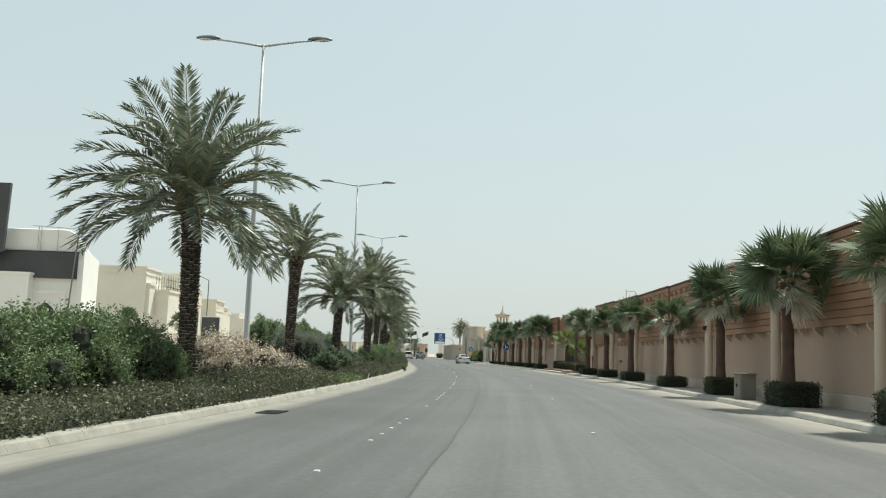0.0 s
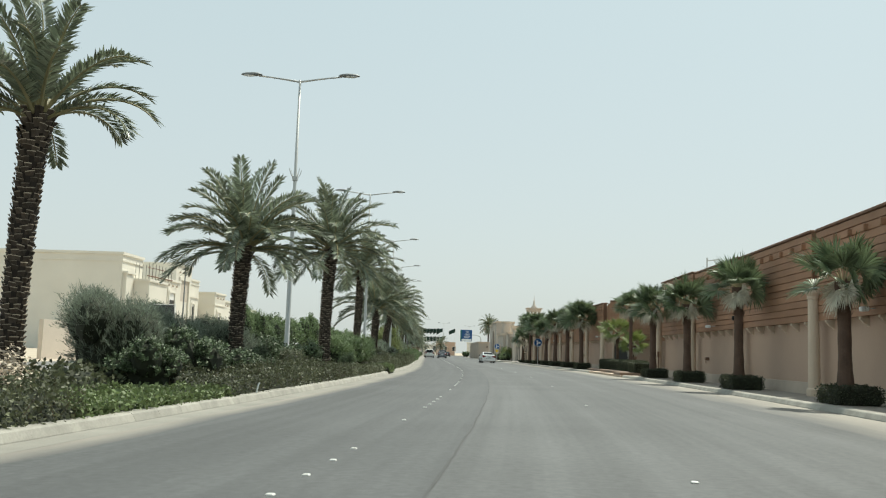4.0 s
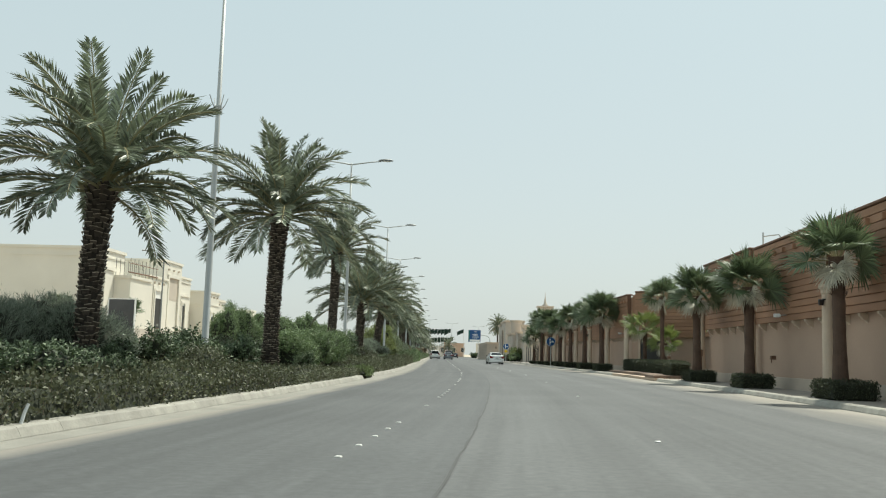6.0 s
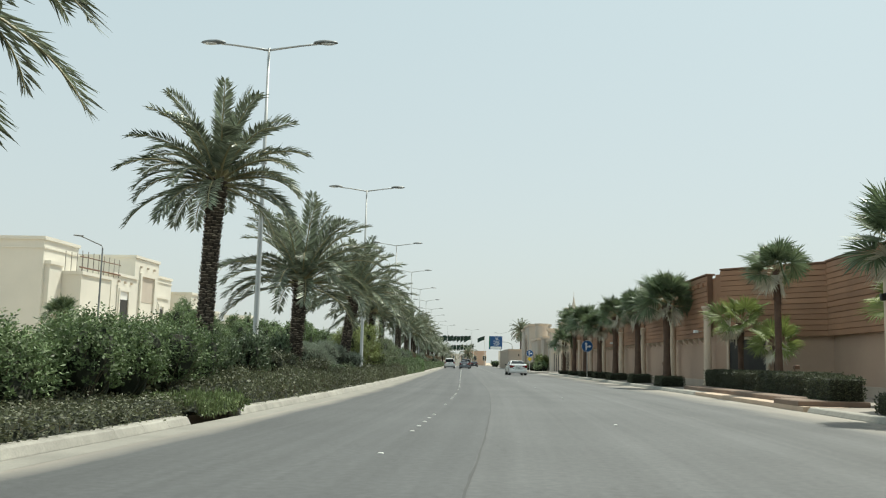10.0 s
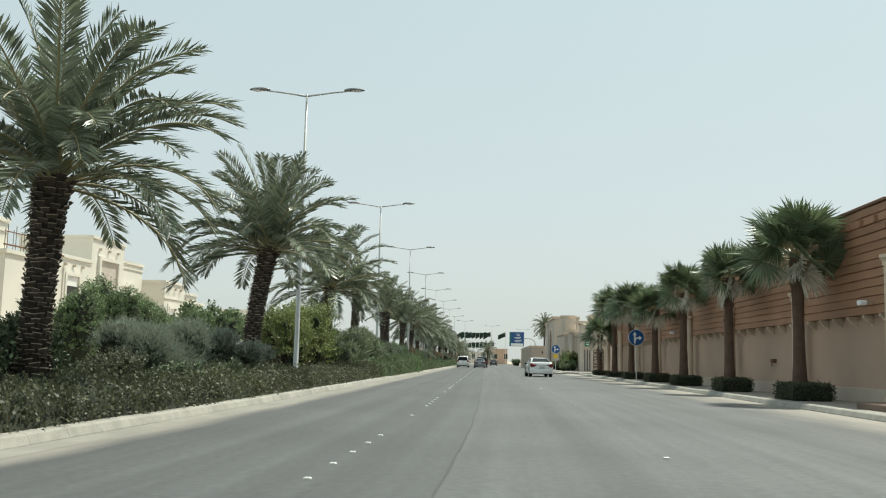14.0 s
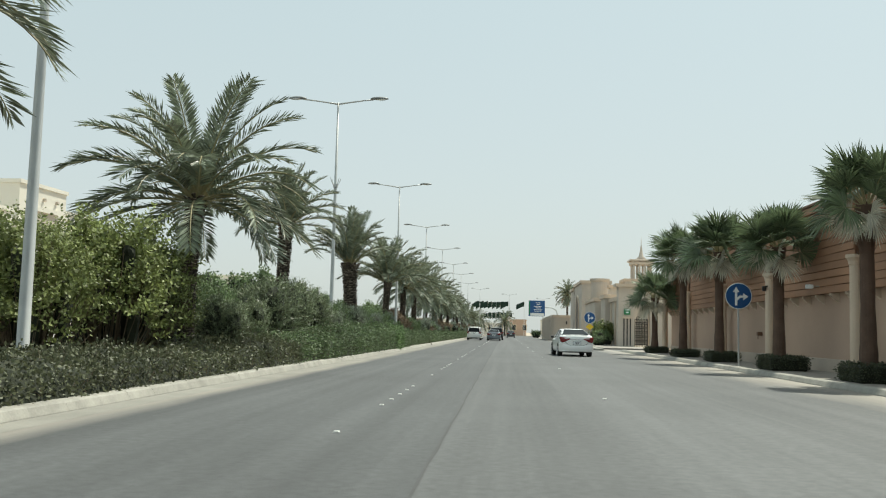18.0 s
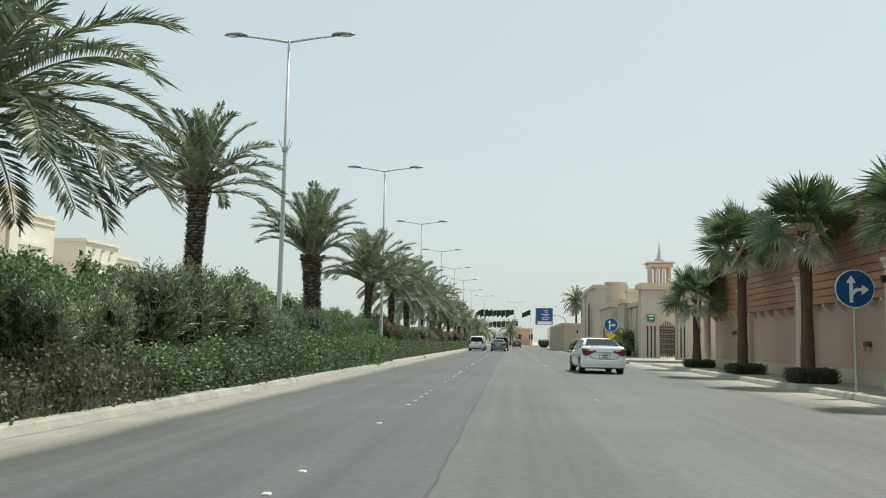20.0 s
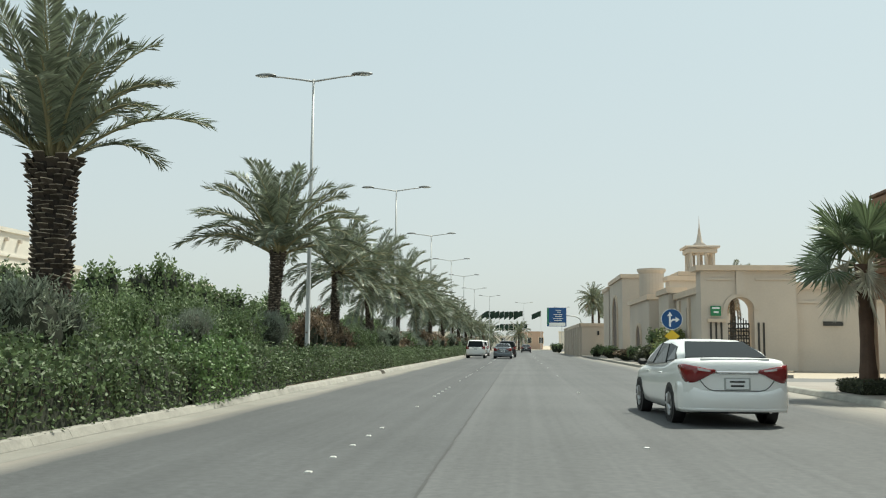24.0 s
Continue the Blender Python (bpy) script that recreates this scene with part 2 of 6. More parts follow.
M_IRON = mat("wrought_iron", (0.02, 0.02, 0.02), 0.5, 0.1, 10, 60, 0.0)
M_GLASSWIN = glass_mat("window_glass", (0.05, 0.055, 0.06), 0.08)


# ---- building helpers ----
def K(y):
    """x of the kerb line of the planted median at y: a left-hand bend that runs out into a straight."""
    q = min(y - 33.0, 87.0)
    r = max(0.0, y - 325.0)
    far = 0.0027 * r * r if r < 75 else 0.0027 * 75 * 75 + 0.405 * (r - 75)
    return -4.1 + 0.085 * q - 0.00076 * q * q - 0.047 * max(0.0, y - 120.0) + far


def slope(y):
    return 0.085 - 0.00152 * min(y - 33.0, 87.0) + 0.0054 * min(75.0, max(0.0, y - 325.0))


def on(d, y, z=0.0):
    return Vector((K(y) + d, y, z))


def along(y):
    """Turn about z of the road's direction at y, in degrees."""
    return -math.degrees(math.atan(slope(y)))


def thing(name, loc, label="", category="", group="", kind="", turn=0.0):
    ob = new(name)
    ob.matrix_basis = pose(loc[0], loc[1], loc[2], 0, 0, turn)
    ob.empty_display_size = 0.2
    return tagged(ob, label, category, group, kind)


def mesh_of(bm, name, material):
    me = bpy.data.meshes.new(name)
    bm.normal_update()
    bm.to_mesh(me)
    bm.free()
    for m in (material if isinstance(material, (list, tuple)) else [material]):
        me.materials.append(m)
    return me


def part(name, bm, material, parent=None, label="", smooth=False, m=None):
    me = mesh_of(bm, name, material) if isinstance(bm, bmesh.types.BMesh) else bm
    if smooth:
        for p in me.polygons:
            p.use_smooth = True
    ob = new(name, me)
    ob.parent = parent
    if m is not None:
        ob.matrix_basis = m
    return tagged(ob, label)


def setting(name, bm, material, label="", category="", smooth=False):
    ob = part(name, bm, material, None, "", smooth)
    return tagged(ob, label, category, kind="structure")


def add_box(bm, c, s, rz=0.0, bevel=0.0, taper=1.0):
    """A box with centre c and size s, turned by rz degrees; the top scaled by taper."""
    m = pose(c[0], c[1], c[2], 0, 0, rz)
    r = bmesh.ops.create_cube(bm, size=1.0)
    vs = r["verts"]
    for v in vs:
        k = taper if v.co.z > 0 else 1.0
        v.co = Vector((v.co.x * s[0] * k, v.co.y * s[1] * k, v.co.z * s[2]))
    if bevel:
        es = list({e for v in vs for e in v.link_edges})
        out = bmesh.ops.bevel(bm, geom=es, offset=bevel, segments=1, affect="EDGES")
        vs = list(set(out["verts"]) | {v for v in vs if v.is_valid})
    for v in vs:
        v.co = m @ v.co
    return vs


def add_tube(bm, pts, radii, n=8, cap=True):
    """A tube through pts with a radius at each."""
    rings = []
    for i, p in enumerate(pts):
        a = Vector(pts[max(0, i - 1)])
        b = Vector(pts[min(len(pts) - 1, i + 1)])
        t = (b - a).normalized()
        side = t.cross(Vector((0, 0, 1)))
        if side.length < 0.3:
            side = Vector((1, 0, 0))
        side.normalize()
        up = side.cross(t)
        rings.append([bm.verts.new(Vector(p) + (side * math.cos(k * 2 * math.pi / n) + up * math.sin(k * 2 * math.pi / n)) * radii[i]) for k in range(n)])
    for a, b in zip(rings, rings[1:]):
        for k in range(n):
            bm.faces.new((a[k], a[(k + 1) % n], b[(k + 1) % n], b[k]))
    if cap:
        bm.faces.new(rings[0][::-1])
        bm.faces.new(rings[-1])
    return rings


def add_prism(bm, outline, z0, z1, axis="z"):
    """A flat outline of 2D points, thickened. axis z: points are x, y; axis y: points are x, z; axis x: points are y, z."""
    def put(p, h):
        return {"z": (p[0], p[1], h), "y": (p[0], h, p[1]), "x": (h, p[0], p[1])}[axis]
    a = [bm.verts.new(put(p, z0)) for p in outline]
    b = [bm.verts.new(put(p, z1)) for p in outline]
    n = len(outline)
    fs = [bm.faces.new(a[::-1]), bm.faces.new(b)]
    for i in range(n):
        fs.append(bm.faces.new((a[i], a[(i + 1) % n], b[(i + 1) % n], b[i])))
    bmesh.ops.recalc_face_normals(bm, faces=fs)


def strip(d0, d1, z0, z1, y0, y1, step=3.0, thick=0.0):
    """A sheet that follows the road from y0 to y1, between the offsets d0 and d1."""
    bm = bmesh.new()
    n = max(1, int((y1 - y0) / step))
    prev = None
    for i in range(n + 1):
        y = y0 + (y1 - y0) * i / n
        row = [bm.verts.new(on(d0, y, z0)), bm.verts.new(on(d1, y, z1))]
        if thick:
            row += [bm.verts.new(on(d1, y, z1 - thick)), bm.verts.new(on(d0, y, z0 - thick))]
        if prev:
            m = len(row)
            for k in range(m if thick else 1):
                bm.faces.new((prev[k], prev[(k + 1) % m], row[(k + 1) % m], row[k]))
        elif thick:
            bm.faces.new(row)
        prev = row
    if thick:
        bm.faces.new(prev[::-1])
    bmesh.ops.recalc_face_normals(bm, faces=bm.faces)
    uv = bm.loops.layers.uv.new("UVMap")
    for f in bm.faces:
        for lp in f.loops:
            lp[uv].uv = (lp.vert.co.x - K(lp.vert.co.y), lp.vert.co.y)
    return bm


# ---- ground and road ----
bm = bmesh.new()
bmesh.ops.create_grid(bm, x_segments=40, y_segments=40, size=2500, matrix=Matrix.Translation((0, 900, -0.06)))
setting("ground", bm, M_DESERT, "pale sandy ground reaching to the horizon", "ground")
Y0, Y1 = -30.0, 430.0
setting("road", strip(0.0, 14.2, 0.0, 0.0, Y0, Y1), M_ASPHALT, "worn grey asphalt carriageway with three lanes", "road")
setting("road_opposite", strip(-20.0, -5.9, 0.0, 0.0, Y0, Y1), M_ASPHALT2, "grey asphalt of the opposite carriageway", "road")
setting("median", strip(-5.6, -0.28, 0.13, 0.13, Y0, Y1, thick=0.3), M_SOIL, "dark planted soil of the median", "median")
setting("pavement", strip(14.45, 17.2, 0.135, 0.14, Y0, 182, thick=0.3), M_PAVE, "pale paved footway below the boundary wall", "pavement")

# ---- date palms and fan palms ----
def frond_mesh(name, elev, length, droop, seed, material):
    """A feather leaf that starts at the origin, points along +x and bends down by its weight."""
    rng = random.Random(seed)
    bm = bmesh.new()
    n, p, pts, dirs = 16, Vector((0, 0, 0)), [], []
    a = radians(elev)
    sway = rng.uniform(-0.25, 0.25)
    for i in range(n + 1):
        s = i / n
        d = Vector((math.cos(a) * math.cos(sway * s), math.cos(a) * math.sin(sway * s), math.sin(a)))
        pts.append(p.copy())
        dirs.append(d)
        p = p + d * (length / n)
        a -= radians(droop) / n * (0.35 + 1.5 * s)
    add_tube(bm, pts, [0.035 * (1 - 0.85 * i / n) + 0.004 for i in range(n + 1)], 4, False)
    for f in bm.faces:
        f.material_index = 1
    count = 62
    for i in range(count):
        s = 0.14 + 0.86 * (i + 0.5) / count
        k = min(n - 1, int(s * n))
        base = pts[k].lerp(pts[k + 1], s * n - k)
        d = dirs[k]
        side = d.cross(Vector((0, 0, 1))).normalized()
        up = side.cross(d)
        reach = length * 0.168 * (0.55 + 1.2 * s * (1.25 - s)) * (0.55 if s > 0.93 else 1.0)
        for sg in (-1, 1):
            lift = rng.uniform(0.05, 0.6)
            fwd = 0.75 + 0.5 * s + rng.uniform(-0.15, 0.15)
            way = (side * sg + up * lift + d * fwd).normalized()
            l = reach * rng.uniform(0.8, 1.15)
            w = 0.019 + 0.010 * rng.random()
            wid = way.cross(up).normalized() * w
            mid = base + way * l * 0.5 - Vector((0, 0, 0.02 * l))
            tip = base + way * l - Vector((0, 0, l * rng.uniform(0.02, 0.22)))
            v = [bm.verts.new(q) for q in (base, mid + wid, mid - wid, tip)]
            bm.faces.new((v[0], v[1], v[3]))
            bm.faces.new((v[0], v[3], v[2]))
    return mesh_of(bm, name, [material, M_RACHIS])


FROND_SETS = {}
for length in (2.4, 2.8, 3.1, 3.3, 3.7):
    rows = []
    for i, (elev, droop) in enumerate(((82, 30), (71, 46), (58, 58), (45, 66), (31, 70), (15, 68), (-4, 58), (-28, 44))):
        rows.append([frond_mesh("frond", elev, length * rng_l, droop * rng_d, 10 * i + j, M_FROND)
                     for j, (rng_l, rng_d) in enumerate(((1.0, 1.0), (0.88, 1.25)))])
    FROND_SETS[length] = rows
DRY_FRONDS = [frond_mesh("frond", e, 2.6, dr, 500 + i, M_FRONDDRY) for i, (e, dr) in enumerate(((-35, 55), (-55, 35), (-15, 75)))]


def trunk_mesh(height, radius, seed, lean=0.0):
    rng = random.Random(seed)
    bm = bmesh.new()
    n = 12
    pts = [Vector((lean * (i / n) ** 2, 0, height * i / n)) for i in range(n + 1)]
    rad = [radius * (1.15 - 0.35 * min(1, i / 3)) if i < 3 else radius * (0.8 + 0.16 * (i / n) ** 3) for i in range(n + 1)]
    add_tube(bm, pts, rad, 14)
    rows = int(height / 0.09)
    for r in range(rows):
        z = height * (r + 0.5) / rows
        s = z / height
        c = Vector((lean * s * s, 0, z))
        rr = radius * (1.15 - 0.35 * min(1, s * 4)) if s < 0.25 else radius * (0.8 + 0.16 * s ** 3)
        m = 8
        for k in range(m):
            a = (k + 0.5 * (r % 2)) * 2 * math.pi / m + rng.uniform(-0.16, 0.16)
            o = Vector((math.cos(a), math.sin(a), 0))
            t = Vector((-math.sin(a), math.cos(a), 0))
            big = 1.0 + 1.1 * max(0, (s - 0.84) / 0.16)
            w, h, out = rr * rng.uniform(0.32, 0.42), 0.041 * big * rng.uniform(0.8, 1.2), rr * 0.24 * big * rng.uniform(0.7, 1.3)
            b = c + o * rr * 0.95 + Vector((0, 0, rng.gauss(0, 0.014)))
            tilt = Vector((0, 0, rng.uniform(-0.018, 0.018)))
            lip = Vector((0, 0, 0.014 * rng.uniform(0.6, 1.3)))
            e0, e1 = b - t * w * 0.9 + o * out * 0.75 + Vector((0, 0, h)) - tilt, b + t * w * 0.9 + o * out * 0.75 + Vector((0, 0, h)) + tilt
            em = b + o * out * 1.15 + Vector((0, 0, h * 1.05))
            v = [bm.verts.new(q) for q in (b - t * w * 0.7 - Vector((0, 0, h)), b + t * w * 0.7 - Vector((0, 0, h)), e1, em, e0, e1 + lip, em + lip, e0 + lip, b + Vector((0, 0, h * 1.1)))]
            bm.faces.new((v[0], v[1], v[2], v[3], v[4])).material_index = 1
            for q in ((v[4], v[3], v[6], v[7]), (v[3], v[2], v[5], v[6]), (v[7], v[6], v[5], v[8])):
                bm.faces.new(q).material_index = 2
    return mesh_of(bm, "trunk", [M_TRUNK, M_BOOT, M_BOOTCUT])


def date_palm(y, d, height, radius=0.27, length=3.7, count=46, seed=0, lean=0.0, label="", reach=8):
    rng = random.Random(seed)
    p = thing("date_palm", on(d, y, 0.1), label or "date palm with rough ringed trunk and arching grey-green fronds", "palm", "date palms on the median")
    part("trunk", trunk_mesh(height, radius, seed, lean), None, p, "brown trunk scaled with old leaf bases")
    top = Vector((lean, 0, height))
    rows = FROND_SETS[length]
    for i in range(count):
        s = (i + 0.5) / count
        k = min(7, int(s ** 0.8 * reach))
        a = i * 137.5 + rng.uniform(-14, 14)
        me = rows[k][rng.randrange(2)]
        part("frond", me, None, p, m=pose(top.x + 0.1 * math.cos(radians(a)), 0.1 * math.sin(radians(a)), top.z - 0.25 * s + 0.1, rng.uniform(-12, 12), rng.uniform(-6, 6), a))
    for i in range(3 if reach > 7.9 else 0):
        a = rng.uniform(0, 360)
        part("frond", DRY_FRONDS[i % 3], None, p, "dry brown hanging frond", m=pose(top.x, 0, top.z - 0.35, 0, 0, a))
    return p


def fan_mesh(name, elev, petiole, blade, seed, material):
    """A fan leaf: stalk from the origin along +x, and a pleated round blade split into fingers."""
    rng = random.Random(seed)
    bm = bmesh.new()
    a = radians(elev)
    pts, p = [], Vector((0, 0, 0))
    for i in range(6):
        pts.append(p.copy())
        p = p + Vector((math.cos(a), 0, math.sin(a))) * petiole / 5
        a -= radians(2.5)
    add_tube(bm, pts, [0.028, 0.024, 0.02, 0.018, 0.016, 0.014], 4, False)
    for f in bm.faces:
        f.material_index = 1
    hub = pts[-1]
    fwd = Vector((math.cos(a), 0, math.sin(a)))
    side = Vector((0, 1, 0))
    side = Matrix.Rotation(radians(rng.uniform(-55, 55)), 3, fwd) @ side
    up = fwd.cross(side) * -1
    if up.z < 0:
        up = -up
    m = 36
    for i in range(m):
        ang = radians(-128 + 256 * (i + 0.5) / m) + rng.uniform(-0.03, 0.03)
        w = fwd * math.cos(ang) + side * math.sin(ang)
        l = blade * (0.72 + 0.28 * math.cos(ang * 0.7)) * rng.uniform(0.85, 1.08)
        t = (side * math.cos(ang) - fwd * math.sin(ang))
        fold = up * 0.018
        cup = up * (0.10 * l * abs(math.sin(ang)))
        a0, b0 = hub, hub + w * l * 0.60 + cup
        b1 = 0.60 * l * math.tan(radians(256 / m / 2)) * 0.98
        tip = hub + w * l + cup * 1.2 - Vector((0, 0, l * rng.uniform(0.0, 0.2)))
        v = [bm.verts.new(q) for q in (a0, b0 + t * b1, b0 + fold, b0 - t * b1, tip)]
        bm.faces.new((v[0], v[1], v[2]))
        bm.faces.new((v[0], v[2], v[3]))
        bm.faces.new((v[1], v[4], v[2]))
        bm.faces.new((v[2], v[4], v[3]))
    return mesh_of(bm, name, [material, M_RACHIS])


FANS = [[fan_mesh("fan_leaf", e, 0.82 * k, 0.95, 40 * i + j, M_FAN) for j, k in enumerate((1.0, 0.8, 1.15))]
        for i, e in enumerate((84, 71, 57, 42, 24, 2))]
FANS_YOUNG = [[fan_mesh("fan_leaf", e, 0.8 * k, 0.9, 640 + 40 * i + j, M_FANYOUNG) for j, k in enumerate((1.0, 0.75))]
              for i, e in enumerate((84, 68, 50, 32, 14, -6))]
FANS_DRY = [fan_mesh("fan_leaf", e, 0.42, 0.72, 900 + i, M_FANDRY) for i, e in enumerate((-25, -48, -72))]


def fan_trunk(height, radius, seed):
    rng = random.Random(seed)
    bm = bmesh.new()
    n = 18
    pts = [Vector((0, 0, height * i / n)) for i in range(n + 1)]
    rad = []
    for i in range(n + 1):
        s = i / n
        r = radius * (1.16 - 0.33 * min(1, s * 2.6)) if s < 0.45 else radius * (0.83 + 0.36 * max(0, s - 0.75) / 0.25)
        rad.append(r * rng.uniform(0.96, 1.05))
    add_tube(bm, pts, rad, 14)
    for i in range(60):
        a, s = rng.uniform(0, 2 * math.pi), rng.uniform(0.72, 1.0)
        o = Vector((math.cos(a), math.sin(a), 0))
        t = Vector((-math.sin(a), math.cos(a), 0)) * 0.04
        b = o * radius * 0.95 + Vector((0, 0, height * s))
        v = [bm.verts.new(q) for q in (b - t, b + t, b + o * 0.09 + Vector((0, 0, 0.13)))]
        bm.faces.new(v)
    return mesh_of(bm, "trunk", M_TRUNK2)


def fan_palm(y, d, height, radius=0.22, count=34, size=1.0, seed=0, label="", leaves=FANS, dry=5, z=0.13):
    rng = random.Random(seed)
    p = thing("fan_palm", on(d, y, z), label or "fan palm with stout brown trunk and round green leaves", "palm", "fan palms along the wall")
    part("trunk", fan_trunk(height, radius, seed), None, p, "fibrous dark brown trunk")
    for i in range(count):
        s = (i + 0.5) / count
        k = min(5, int(s * 6))
        a = i * 137.5 + rng.uniform(-15, 15)
        part("fan_leaf", leaves[k][rng.randrange(2)], None, p, m=pose(0.06 * math.cos(radians(a)), 0.06 * math.sin(radians(a)), height - 0.1 * s, rng.uniform(-25, 25), 0, a) @ Matrix.Scale(size * rng.uniform(0.88, 1.1), 4))
    for i in range(dry):
        part("fan_leaf", FANS_DRY[i % 3], None, p, "dry pale leaf stub", m=pose(0, 0, height - 0.05, rng.uniform(-20, 20), 0, 165 + i * 31 + rng.uniform(-15, 15)) @ Matrix.Scale(size * rng.uniform(0.75, 1.2), 4))
    return p


# ---- shrubs ----
def bush_mesh(shape, shoots, per, leaf, width, length, rise, seed, material, twigs=0, low=-0.3, spread=0.7, skirt=0.5):
    """Leafy shoots that grow out of an uneven shell. shape: balls (x, y, z, rx, ry, rz). rise: how far shoots bend up; skirt: share of leaves kept below."""
    rng = random.Random(seed)
    vs, fs, tips = [], [], []
    wts = [q[3] * q[4] + q[4] * q[5] + q[3] * q[5] for q in shape]
    for _ in range(shoots):
        q = rng.choices(shape, wts)[0]
        u, v = rng.uniform(low, 1.0), rng.uniform(0, 2 * math.pi)
        if u < 0.1 and rng.random() > skirt:
            continue
        k = math.sqrt(max(0, 1 - u * u))
        n = Vector((k * math.cos(v), k * math.sin(v), u))
        lump = 1 + 0.22 * noise.noise(n * 1.9 + Vector((q[0] * 3, q[1] * 3, seed)))
        depth = (0.80 + 0.16 * rng.random()) * lump
        p = Vector((q[0] + n.x * q[3] * depth, q[1] + n.y * q[4] * depth, q[2] + n.z * q[5] * depth))
        w = (n * (1 - rise) + Vector((0, 0, rise)) + Vector((rng.gauss(0, 0.22), rng.gauss(0, 0.22), rng.gauss(0, 0.15)))).normalized()
        side = w.cross(Vector((rng.gauss(0, 1), rng.gauss(0, 1), rng.gauss(0, 1)))).normalized()
        other = w.cross(side)
        run = length * rng.uniform(0.5, 1.25)
        if p.z < 0.03:
            continue
        tips.append((p, w))
        for j in range(per):
            f = (j + rng.random()) / per
            c = p + w * run * (f - 0.25) - Vector((0, 0, 0.12 * run * f * f))
            a = j * 2.4 + rng.uniform(-0.5, 0.5)
            o = side * math.cos(a) + other * math.sin(a)
            g = (w * (1 - spread) + o * spread + Vector((0, 0, 0.12))).normalized()
            t = g.cross(n + Vector((rng.gauss(0, 0.5), rng.gauss(0, 0.5), rng.gauss(0, 0.5))))
            if t.length < 0.05 or c.z < 0.03:
                continue
            t.normalize()
            l = leaf * rng.uniform(0.65, 1.35) * (1.1 - 0.4 * f)
            i = len(vs)
            vs += [c, c + g * l * 0.45 + t * l * width * 0.5, c + g * l, c + g * l * 0.45 - t * l * width * 0.5]
            fs += [(i, i + 1, i + 2), (i, i + 2, i + 3)]
    nl = len(fs)
    for _ in range(twigs):
        p, w = rng.choice(tips)
        tip = p + w * length * rng.uniform(0.3, 0.9)
        b = Vector((p.x * 0.4, p.y * 0.4, 0.0))
        sd = (tip - b).cross(Vector((0.2, 1, 0.3))).normalized() * 0.013
        ot = (tip - b).cross(sd).normalized() * 0.013
        i = len(vs)
        vs += [b + sd, b - sd * 0.5 + ot, b - sd * 0.5 - ot, tip]
        fs += [(i, i + 1, i + 3), (i + 1, i + 2, i + 3), (i + 2, i, i + 3)]
    me = bpy.data.meshes.new("foliage")
    me.from_pydata([tuple(v) for v in vs], [], fs)
    me.materials.append(material)
    me.materials.append(M_TWIG)
    for i in range(nl, len(fs)):
        me.polygons[i].material_index = 1
    return me


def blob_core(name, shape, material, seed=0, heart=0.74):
    """The inside of a shrub: a lumpy body of tangled twigs, with the shade below the leaves put into its dark colour.
    """
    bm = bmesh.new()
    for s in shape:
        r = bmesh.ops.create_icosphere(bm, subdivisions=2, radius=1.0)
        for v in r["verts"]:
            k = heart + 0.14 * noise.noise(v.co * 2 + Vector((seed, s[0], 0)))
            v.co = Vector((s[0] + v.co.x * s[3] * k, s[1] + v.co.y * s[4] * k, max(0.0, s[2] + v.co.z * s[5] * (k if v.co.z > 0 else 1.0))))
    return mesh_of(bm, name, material)


